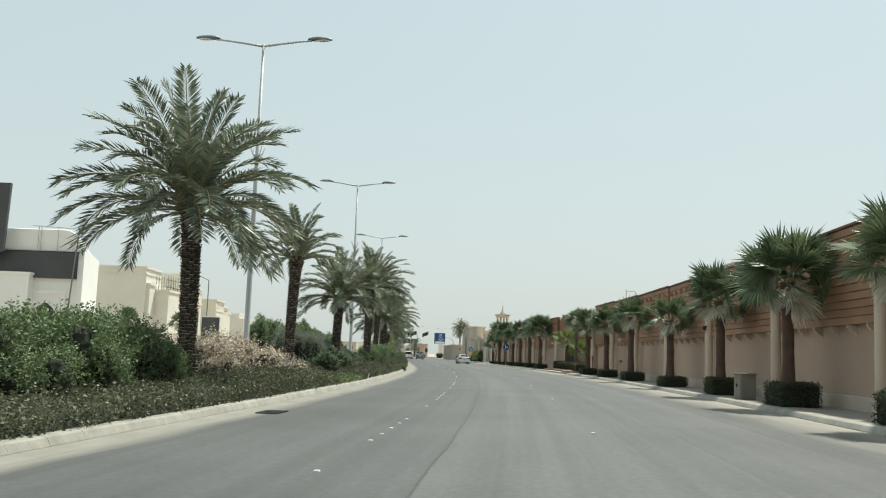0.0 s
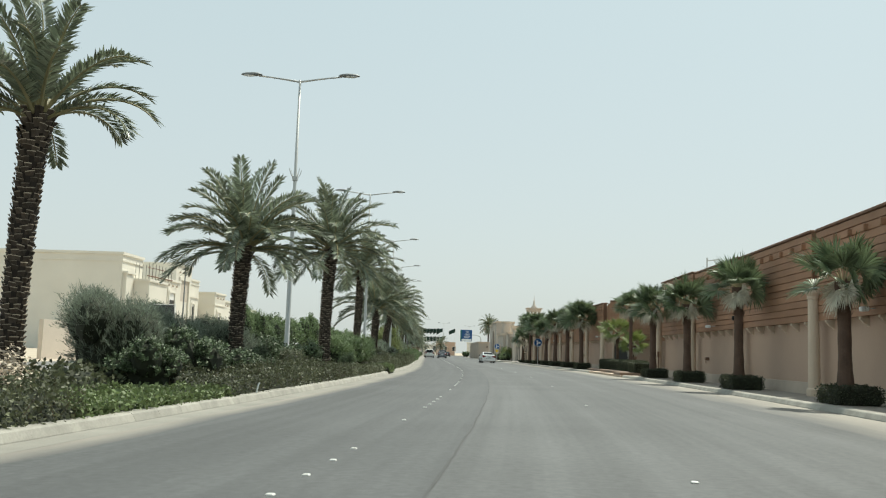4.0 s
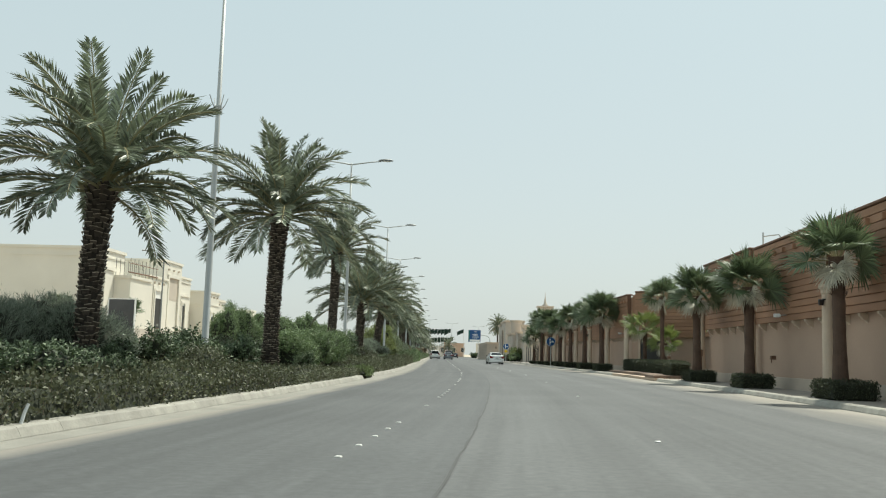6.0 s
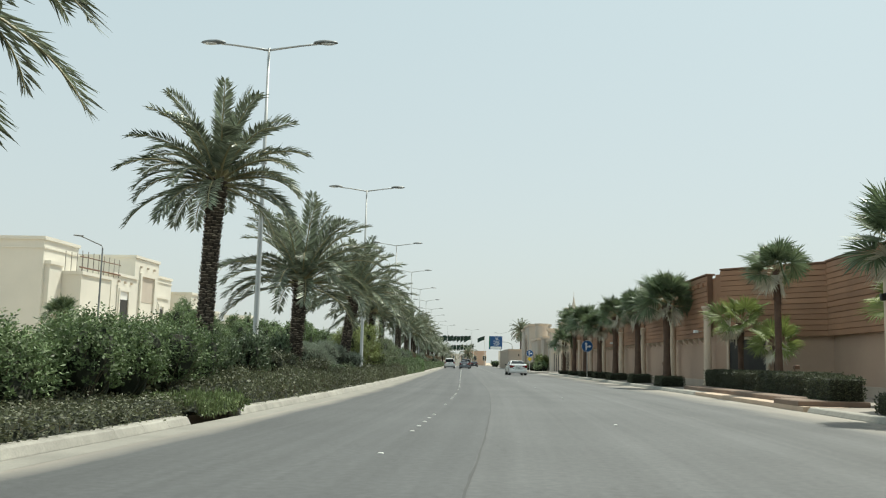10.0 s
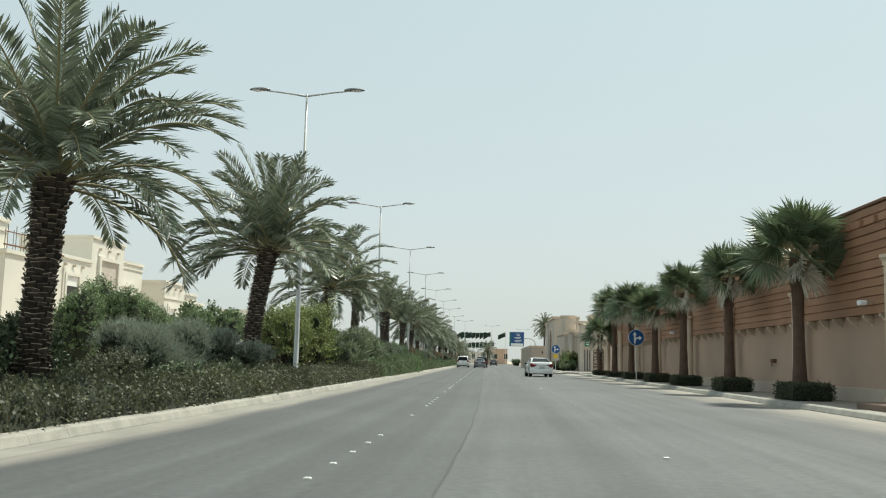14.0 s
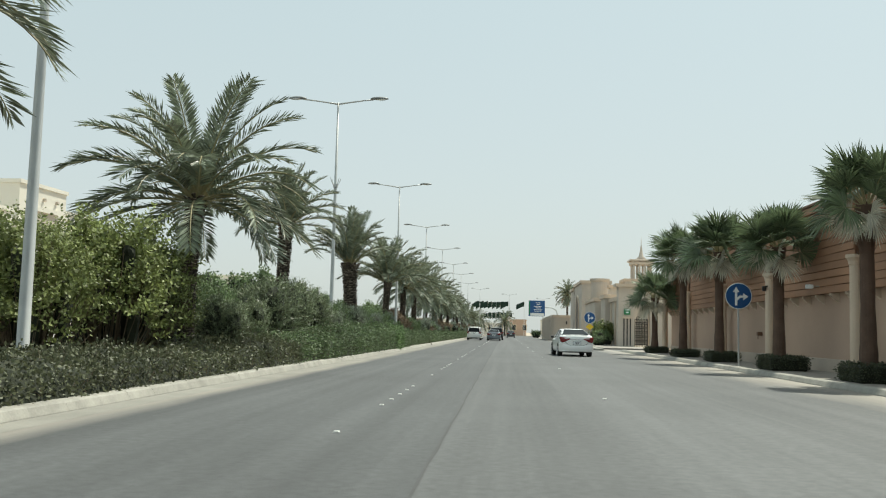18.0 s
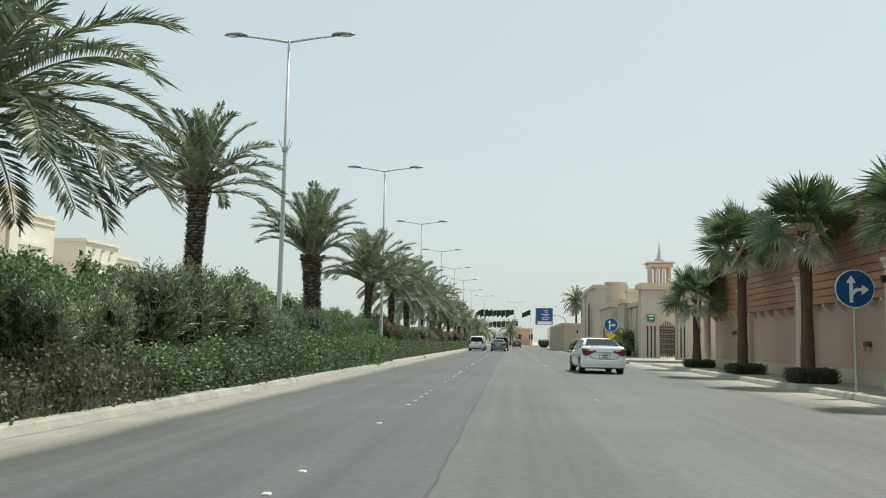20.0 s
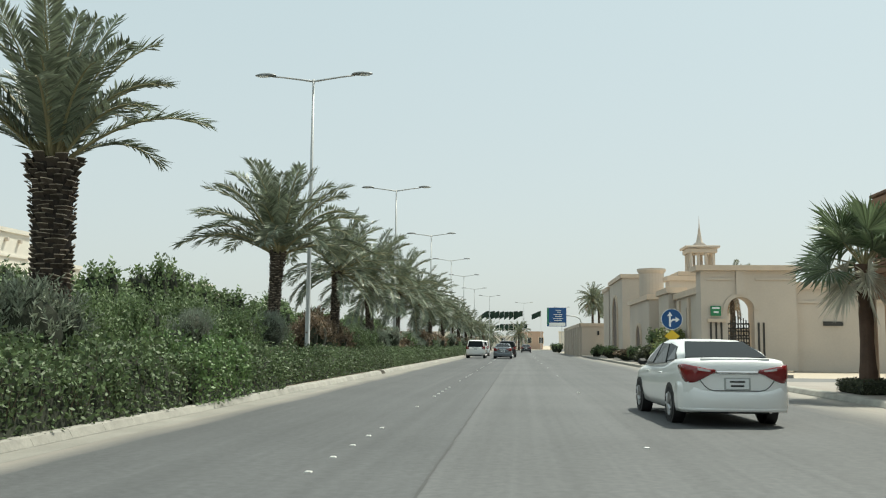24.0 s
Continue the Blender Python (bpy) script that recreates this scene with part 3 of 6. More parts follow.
def hedge_meshes(material, core_mat, height, count, leaf, seed, wide=2.2, long=3.6, width=0.68):
    """A length of hedge: leaves and twigs over an uneven bed, and a bed of stems below whose dark colour stands in for
    shade.
    """
    rng = random.Random(seed)

    def top(x, y):
        e = min(1.0, (wide / 2 - abs(x)) / 0.2)
        f = noise.noise(Vector((x * 1.1, y * 1.1, seed))) * 0.5 + noise.noise(Vector((x * 3.1, y * 3.1, seed + 9))) * 0.36
        return height * max(0.12, (0.86 + f) * (0.6 + 0.4 * max(0.0, e)))
    vs, fs = [], []
    for i in range(count):
        x, y = rng.uniform(-wide / 2, wide / 2), rng.uniform(-long / 2, long / 2)
        h = top(x, y)
        z = h * (1 - 0.45 * rng.random() ** 1.7) + rng.gauss(0, 0.03)
        if i % 4 == 0:
            x = rng.choice((-1, 1)) * (wide / 2 + rng.gauss(0, 0.04))
            z = rng.uniform(0.0, 1.0) * h
        p = Vector((x + rng.gauss(0, 0.03), y, max(0.02, z)))
        w = Vector((rng.gauss(0, 0.8), rng.gauss(0, 0.8), rng.gauss(0.15, 0.6))).normalized()
        t = w.cross(Vector((rng.gauss(0, 1), rng.gauss(0, 1), rng.gauss(0, 1)))).normalized()
        l = leaf * rng.uniform(0.6, 1.5)
        k = len(vs)
        vs += [p, p + w * l * 0.5 + t * l * width * 0.5, p + w * l, p + w * l * 0.5 - t * l * width * 0.5]
        fs += [(k, k + 1, k + 2), (k, k + 2, k + 3)]
    n = len(fs)
    for i in range(count // 25):
        x, y = rng.uniform(-wide / 2, wide / 2), rng.uniform(-long / 2, long / 2)
        h = top(x, y)
        b, tip = Vector((x, y, h * 0.3)), Vector((x + rng.gauss(0, 0.15), y + rng.gauss(0, 0.15), h * rng.uniform(0.9, 1.25)))
        k = len(vs)
        vs += [b + Vector((0.008, 0, 0)), b - Vector((0.006, 0.007, 0)), b - Vector((0.006, -0.007, 0)), tip]
        fs += [(k, k + 1, k + 3), (k + 1, k + 2, k + 3), (k + 2, k, k + 3)]
    me = bpy.data.meshes.new("foliage")
    me.from_pydata([tuple(v) for v in vs], [], fs)
    me.materials.append(material)
    me.materials.append(M_TWIG)
    for i in range(n, len(fs)):
        me.polygons[i].material_index = 1
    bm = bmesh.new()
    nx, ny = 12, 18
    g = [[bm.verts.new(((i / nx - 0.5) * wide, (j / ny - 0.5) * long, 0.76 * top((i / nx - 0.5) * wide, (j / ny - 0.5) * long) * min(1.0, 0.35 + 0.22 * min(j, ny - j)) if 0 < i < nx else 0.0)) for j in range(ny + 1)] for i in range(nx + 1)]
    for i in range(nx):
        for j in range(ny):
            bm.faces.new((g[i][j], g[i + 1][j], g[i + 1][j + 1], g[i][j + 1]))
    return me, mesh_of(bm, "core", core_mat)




def lobes(seed, n, tall):
    """Balls that make up a shrub about 2 m long and wide and as high as tall."""
    rng = random.Random(seed)
    out = [(0, 0, tall * 0.42, 0.72, 0.78, tall * 0.46)]
    for i in range(n):
        a = i * 2.4 + rng.uniform(-0.4, 0.4)
        r = rng.uniform(0.38, 0.58)
        h = tall * rng.uniform(0.26, 0.40)
        out.append((math.cos(a) * r, math.sin(a) * r, rng.uniform(0.85, 1.0) * tall - h if i % 3 == 0 else rng.uniform(0.9, 1.9) * h, rng.uniform(0.34, 0.5), rng.uniform(0.36, 0.52), h))
    return out


# core colours: near black, painting in the shade between the leaves
M_CORESHADE = mat("shrub_inner_shade", (0.024, 0.029, 0.016), 0.95, 0.4, 6, 40, 0.5)
M_CORESHADEDRY = mat("dry_shrub_inner_shade", (0.055, 0.045, 0.034), 0.95, 0.4, 6, 40, 0.5)
M_LEAFHEDGE = leaf_mat("hedge_leaf_mid_green", (0.104, 0.145, 0.068), 0.55, 0.15)
M_LEAFLUSH = leaf_mat("shrub_leaf_fresh_green", (0.125, 0.195, 0.075), 0.45, 0.15)
M_LEAFRED = leaf_mat("shrub_leaf_bronze", (0.17, 0.125, 0.082), 0.55, 0.15)
M_LEAFOLEANDER = leaf_mat("narrow_leaf_grey_green", (0.19, 0.225, 0.130), 0.6, 0.12, 0.18, 0.42)
SHRUBS = {}
# kind: lobes, height, shoots, leaves on each, leaf, width, shoot, rise, material, twigs, heart, lowest, spread, skirt
for key, nl, tall, shoots, per, leaf, width, length, rise, material, twigs, heart, low, spread, skirt in (
        ("green", 7, 1.6, 1250, 11, 0.070, 0.5, 0.36, 0.45, M_LEAF, 60, 0.58, -0.35, 0.6, 0.5),
        ("grey", 4, 1.6, 2600, 9, 0.085, 0.13, 0.26, 0.45, M_LEAFGREY, 10, 0.86, -0.4, 0.35, 0.8),
        ("dry", 6, 1.4, 480, 9, 0.075, 0.6, 0.36, 0.30, M_LEAFDRY, 260, 0.62, -0.3, 0.75, 0.7),
        ("yellow", 9, 2.6, 1050, 12, 0.085, 0.55, 0.52, 0.25, M_LEAFY, 220, 0.28, -0.35, 0.65, 0.5),
        ("dark", 6, 1.4, 620, 11, 0.075, 0.6, 0.36, 0.40, M_LEAFDARK, 160, 0.66, -0.3, 0.65, 0.6),
        ("broad", 6, 1.5, 480, 10, 0.115, 0.55, 0.40, 0.40, M_LEAFVAR, 110, 0.62, -0.3, 0.6, 0.6),
        ("silver", 6, 1.5, 800, 11, 0.105, 0.24, 0.36, 0.50, M_LEAFSILVER, 40, 0.78, -0.3, 0.5, 0.5),
        ("leafy", 5, 1.3, 760, 11, 0.095, 0.5, 0.24, 0.45, M_LEAFVAR, 20, 0.84, -0.2, 0.65, 0.25),
        ("oleander", 7, 2.6, 1000, 13, 0.150, 0.17, 0.50, 0.45, M_LEAFOLEANDER, 60, 0.72, -0.5, 0.5, 0.6),
        ("bronze", 6, 1.8, 560, 11, 0.120, 0.5, 0.36, 0.45, M_LEAFRED, 50, 0.7, -0.4, 0.6, 0.6),
        ("tree", 8, 3.6, 1500, 10, 0.105, 0.45, 0.45, 0.45, M_LEAF, 40, 0.78, -0.6, 0.6, 0.8)):
    SHRUBS[key] = []
    for v in range(2):
        shape = lobes(17 * v + len(key) * 5 + nl, nl, tall)
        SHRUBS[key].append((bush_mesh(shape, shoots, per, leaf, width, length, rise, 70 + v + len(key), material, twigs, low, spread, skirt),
                            blob_core("core", shape, M_CORESHADEDRY if key == "dry" else M_CORESHADE, v, heart), "small_tree" if key == "tree" else "shrub", tall))
    # a coarser pair with fewer, larger leaves for places the camera never comes near
    SHRUBS[key + "_far"] = [(bush_mesh(lobes(17 * v + len(key) * 5 + nl, nl, tall), shoots // 3, per // 2, leaf * 2.0, width * 1.2, length, rise, 170 + v, material, 0, low, spread, skirt), *SHRUBS[key][v][1:]) for v in range(2)]
for key, material, core, height, count, leaf in (("low", M_LEAFDARK, M_CORESHADE, 0.55, 4800, 0.060), ("low_far", M_LEAFDARK, M_CORESHADE, 0.55, 1700, 0.10), ("lowgreen", M_LEAFHEDGE, M_CORESHADE, 1.15, 7400, 0.076), ("lush", M_LEAFLUSH, M_CORESHADE, 1.2, 8200, 0.080), ("creeper", M_LEAFGRASS, M_CORESHADE, 0.22, 5200, 0.075), ("lowgreen_far", M_LEAFHEDGE, M_CORESHADE, 1.15, 2600, 0.12)):
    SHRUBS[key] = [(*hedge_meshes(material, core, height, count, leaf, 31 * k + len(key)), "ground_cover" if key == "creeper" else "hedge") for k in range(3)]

SHRUB_LABEL = {"lush": "fresh bright green hedge spilling over the kerb", "green": "rounded green shrub with small glossy leaves", "grey": "feathery grey-green ball shrub", "dry": "dry brown shrub with bare twigs and pale leaves",
               "yellow": "tall open yellow-green shrub", "oleander": "tall oleander with long narrow grey-green leaves", "leafy": "dense dark green shrub with broad pale-edged leaves",
               "silver": "silvery feathery shrub with pale fine leaves", "dark": "straggly olive-brown shrub with thin twigs", "broad": "open straggly shrub with large dark leaves",
               "bronze": "bronze and green broad-leaved shrub", "tree": "bushy green tree beyond the opposite carriageway", "low": "low straggly dark hedge beside the kerb",
               "lowgreen": "low leafy green hedge overhanging the kerb", "creeper": "green creeping ground cover by the kerb"}


def low_planting(key, y, d, sx=1.0, sy=1.0, sz=1.0, turn=0.0, pick=0):
    fol, core, name = SHRUBS[key + "_far" if key in ("low", "lowgreen") and (y > 205 or d < -3) else key][pick % 3]
    p = thing(name, on(d, y, 0.12), SHRUB_LABEL[key], "hedge", "planting of the median", "stuff", along(y) + turn)
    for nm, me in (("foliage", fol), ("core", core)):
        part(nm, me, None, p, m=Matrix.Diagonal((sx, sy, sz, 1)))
    return p


def shrub(key, y, d, wide, long, height, turn=0.0, pick=0, z=0.12):
    """A shrub of that width across the road, length along it and height, all in metres."""
    fol, core, name, tall = SHRUBS[key + "_far" if y > 205 or (key == "tree" and y > 175) else key][pick % 2]
    p = thing(name, on(d, y, z), SHRUB_LABEL[key], "tree" if name == "small_tree" else "shrub", "planting of the median" if -7 < d < 1 else "planting beside the road", "", along(y) + turn)
    m = pose(0, 0, 0, 0, 0, 180 * (pick // 2 % 2)) @ Matrix.Diagonal((wide / 2, long / 2, height / tall, 1))
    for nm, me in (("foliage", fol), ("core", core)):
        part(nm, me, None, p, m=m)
    return p


# ---- street lamps ----
def street_lamp(y, d, first=None):
    base = on(d, y, 0.1)
    if first:
        return copy_thing(first, pose(base.x, base.y, base.z, 0, 0, along(y)))
    p = thing("street_lamp", base, "tall grey steel street lamp with two arms", "street lamp", "street lamps on the median", turn=along(y))
    bm = bmesh.new()
    add_tube(bm, [(0, 0, 0), (0, 0, 0.5), (0, 0, 0.55), (0, 0, 6), (0, 0, 12.2)], [0.15, 0.15, 0.11, 0.082, 0.045], 12)
    part("pole", bm, M_STEEL, p, "tapered galvanised pole", True)
    bm = bmesh.new()
    add_box(bm, (0, 0, 0.03), (0.45, 0.45, 0.06), bevel=0.01)
    part("base_plate", bm, M_STEEL, p)
    for k in range(4):
        a = radians(45 + 90 * k)
        bm = bmesh.new()
        add_tube(bm, [(0.27 * math.cos(a) * 0.7, 0.27 * math.sin(a) * 0.7, 0.05), (0.27 * math.cos(a) * 0.7, 0.27 * math.sin(a) * 0.7, 0.13)], [0.02, 0.02], 6)
        part("bolt", bm, M_STEEL, p)
    for sg in (-1, 1):
        bm = bmesh.new()
        pts = [(0, 0, 12.12), (sg * 0.5, 0, 12.2), (sg * 1.2, 0, 12.3), (sg * 1.75, 0, 12.36)]
        add_tube(bm, pts, [0.045, 0.04, 0.035, 0.035], 8)
        arm = part("arm", bm, M_STEEL, p, smooth=True)
        bm = bmesh.new()
        r = bmesh.ops.create_uvsphere(bm, u_segments=16, v_segments=10, radius=1.0)
        for v in r["verts"]:
            fat = 1.0 if v.co.x * sg < 0 else 0.8
            v.co = Vector((sg * 2.05 + v.co.x * 0.46, v.co.y * 0.17 * fat, 12.40 + v.co.z * (0.11 if v.co.z > 0 else 0.045)))
        part("lamp_head", bm, M_LAMPHEAD, p, "dark grey oval lamp head", True)
        bm = bmesh.new()
        r = bmesh.ops.create_uvsphere(bm, u_segments=14, v_segments=8, radius=1.0)
        for v in r["verts"]:
            v.co = Vector((sg * 2.14 + v.co.x * 0.26, v.co.y * 0.12, 12.365 + v.co.z * 0.035))
        part("lens", bm, M_LAMPGLASS, p, "pale lamp lens", True)
    for k in range(4):
        a = radians(45 + 90 * k)
        bm = bmesh.new()
        o = Vector((math.cos(a), math.sin(a), 0))
        add_tube(bm, [o * 0.08 + Vector((0, 0, 8.0)), o * 0.22 + Vector((0, 0, 8.22)), o * 0.30 + Vector((0, 0, 8.42))], [0.018, 0.015, 0.012], 6)
        part("bracket", bm, M_STEEL, p)
    bm = bmesh.new()
    add_tube(bm, [(0, 0, 7.95), (0, 0, 8.12)], [0.115, 0.115], 12)
    part("collar", bm, M_STEEL, p)
    return p


lamp = street_lamp(49.6, -2.95)
for y, d in ((76.6, -3.0), (103.6, -3.0), (130.6, -2.5), (158.6, -2.55), (184.4, -2.5), (211.4, -2.7), (238.2, -2.8), (265.2, -2.8), (292.2, -2.8), (326, -2.8), (353, -2.8), (386, -2.8), (415, -2.8)):
    street_lamp(y, d, lamp)

LEAN = {3: 0.15, 6: 0.55}
REACH = {0: 6.7, 1: 5.4, 2: 6.3, 3: 6.7, 4: 7.0, 5: 6.2, 6: 6.1, 7: 7.2, 8: 5.2, 9: 3.7, 10: 5.0}
# ---- palms of the median: y, offset, trunk height, frond length ----
for i, (y, d, h, length, cnt, r) in enumerate((
        (43.2, -2.8, 5.25, 3.7, 56, 0.28), (55.7, -2.8, 5.1, 2.4, 27, 0.24), (68.9, -2.9, 4.3, 2.8, 50, 0.27),
        (82.0, -2.45, 5.75, 3.3, 50, 0.30), (97.6, -2.9, 6.1, 2.8, 46, 0.26), (109.5, -2.8, 4.25, 3.7, 48, 0.31), (124.3, -2.8, 4.75, 3.7, 50, 0.33),
        (139.6, -2.9, 4.6, 3.7, 46, 0.25), (151.0, -3.15, 5.3, 2.4, 36, 0.27), (164.4, -2.6, 4.65, 3.1, 32, 0.40), (180.2, -2.8, 4.5, 3.7, 42, 0.25), (191, -2.8, 4.7, 3.1, 44, 0.25),
        (201.5, -2.8, 4.7, 3.7, 46, 0.26), (213, -2.8, 4.9, 3.7, 46, 0.26), (225, -2.8, 4.6, 3.7, 46, 0.26), (238, -2.8, 4.8, 3.7, 46, 0.26), (252, -2.8, 4.4, 3.1, 44, 0.26),
        (266, -2.8, 4.6, 3.1, 44, 0.26), (281, -2.8, 4.5, 3.1, 44, 0.26), (297, -2.8, 4.2, 3.1, 44, 0.26), (314, -2.8, 4.2, 3.1, 44, 0.26))):
    date_palm(y, d, h, r, length, int(cnt * 1.1), 100 + i, LEAN.get(i, 0.15 if i % 3 else -0.12), reach=REACH.get(i, 7.2))

# ---- fan palms along the wall ----
for i, (y, h, size, cnt) in enumerate(((39.0, 3.6, 1.0, 34), (47.9, 3.8, 1.12, 40), (56.6, 3.7, 1.0, 34), (66.6, 3.25, 0.85, 24), (77.8, 3.9, 0.85, 26), (87.0, 3.7, 0.9, 30), (95.5, 3.9, 0.92, 32),
                                       (123.7, 4.3, 1.1, 38), (132.0, 4.4, 0.95, 32), (140.6, 4.4, 0.95, 32), (148.3, 4.0, 1.0, 32), (157.0, 4.6, 1.12, 36), (165.1, 4.95, 1.12, 38), (174.2, 3.2, 0.9, 28))):
    fan_palm(y, 15.35, h + 0.25, 0.22, int(cnt * 0.74), size * (1.12 if i < 13 else 1.45), 300 + i)

# ---- kerbs ----
def kerb_stone_mesh(flip=1):
    bm = bmesh.new()
    add_prism(bm, [(flip * q[0], q[1]) for q in ((0.0, -0.05), (-0.015, 0.02), (-0.075, 0.125), (-0.11, 0.148), (-0.29, 0.155), (-0.29, -0.05))], -0.499, 0.499, "y")
    return mesh_of(bm, "kerb_stone", M_KERB)


def kerb(name, d, y0, y1, flip, label, gaps=()):
    k = thing(name, on(d, y0), label, "kerb", "", "structure")
    me = kerb_stone_mesh(flip)
    y = y0
    while y < y1:
        if not any(a < y < b for a, b in gaps):
            p = on(d, y) - on(d, y0)
            part("kerb_stone", me, None, k, m=pose(p.x, p.y, 0.003 * math.sin(y * 7.3), 0, 0.2 * math.sin(y * 3.1), along(y)))
        y += 1.0
    return k


kerb("kerb_left", 0.0, 24.0, 250.0, 1, "pale concrete kerb edging the planted median", ((88.6, 91.5), (188.5, 190.0)))
kerb("kerb_right", 14.2, 28.0, 182.0, -1, "concrete kerb of the footway", ((99.6, 113),))
setting("kerb_far", strip(-0.28, 0.0, 0.155, 0.145, 250.2, Y1, thick=0.2), M_KERB, "concrete kerb running on in the distance", "kerb")
setting("kerb_opposite", strip(-5.9, -5.62, 0.15, 0.15, Y0, Y1, thick=0.2), M_KERB, "concrete kerb of the median towards the opposite carriageway", "kerb")

setting("gutter", strip(0.0, 0.46, 0.009, 0.006, Y0, 330), M_GUTTER, "pale dusty concrete gutter along the median kerb", "gutter")

# ---- road studs, lane marks, asphalt joint ----
stud = None
studs = 0
for d in (3.9, 7.75):
    y = 19.0 + (3.0 if d > 5 else 0)
    while y < 260:
        for k in ((0, 1.25, 2.5, 3.75, 5.0, 10.0) if d < 5 else (0,)):
            p = on(d, y + k, 0.0)
            if stud is None:
                bm = bmesh.new()
                add_box(bm, (0, 0, 0.011), (0.085, 0.085, 0.02), bevel=0.006, taper=0.75)
                stud = part("road_stud", bm, M_STUD)
                stud.matrix_basis = pose(p.x, p.y, p.z)
                tagged(stud, "small white ceramic road stud on the lane line", "road stud", "road studs on the lane lines")
            elif studs < 230:
                copy_thing(stud, pose(p.x, p.y, p.z, 0, 0, along(y + k)))
            studs += 1
        y += 13.9
bm = bmesh.new()
prev = None
for k in range(661):
    y = Y0 + k * 0.5
    d = 5.17 + 0.035 * noise.noise(Vector((0.0, y * 0.35, 2.0))) + 0.02 * noise.noise(Vector((3.0, y * 1.7, 2.0)))
    w = 0.016 + 0.012 * noise.noise(Vector((7.0, y * 0.9, 1.0)))
    row = [bm.verts.new(on(d - w, y, 0.0055)), bm.verts.new(on(d + w, y, 0.0055))]
    if prev:
        bm.faces.new((prev[0], prev[1], row[1], row[0]))
    prev = row
setting("asphalt_joint", bm, mat("bitumen_joint", (0.055, 0.056, 0.056), 0.8), "dark wandering bitumen joint between two asphalt lanes", "joint")
setting("road_lane_left", strip(0.0, 5.15, 0.0035, 0.0035, Y0, 300), M_ASPHALT_NEW, "slightly darker newer asphalt lanes", "road")
bm = bmesh.new()
for k in range(14):
    add_box(bm, (0.62 - 0.04, -0.5 + k * 0.075, 0.0), (0.5, 0.03, 0.02))
grate = part("drain_grate", bm, M_IRON)
grate.matrix_basis = pose(*on(0.25, 38.6, 0.015), 0, 0, along(38.6))
tagged(grate, "rusty iron drain grate in the gutter", "drain grate")

# ---- boundary wall with columns and brown cladding ----
WALL_D = 16.9


def column_mesh(h):
    bm = bmesh.new()
    add_tube(bm, [(0, 0, 0), (0, 0, 0.25), (0, 0, 0.3), (0, 0, h - 0.32), (0, 0, h - 0.3), (0, 0, h - 0.2), (0, 0, h - 0.12), (0, 0, h - 0.1), (0, 0, h)],
             [0.27, 0.27, 0.205, 0.18, 0.21, 0.21, 0.265, 0.285, 0.285], 16)
    return mesh_of(bm, "column", M_STONE)


COLUMN = column_mesh(3.7)
COLUMN_TALL = column_mesh(4.2)
BRACKET = bmesh.new()
add_prism(BRACKET, [(0.0, 0.0), (-0.28, 0.0), (-0.28, -0.08), (-0.21, -0.13), (-0.17, -0.20), (-0.08, -0.23), (0.0, -0.32)], -0.075, 0.075, "y")
BRACKET = mesh_of(BRACKET, "corbel", M_STONE)
SPOUT = bmesh.new()
add_box(SPOUT, (-0.06, 0, 0), (0.18, 0.10, 0.22), bevel=0.015)
SPOUT = mesh_of(SPOUT, "wall_block", M_BOARD)


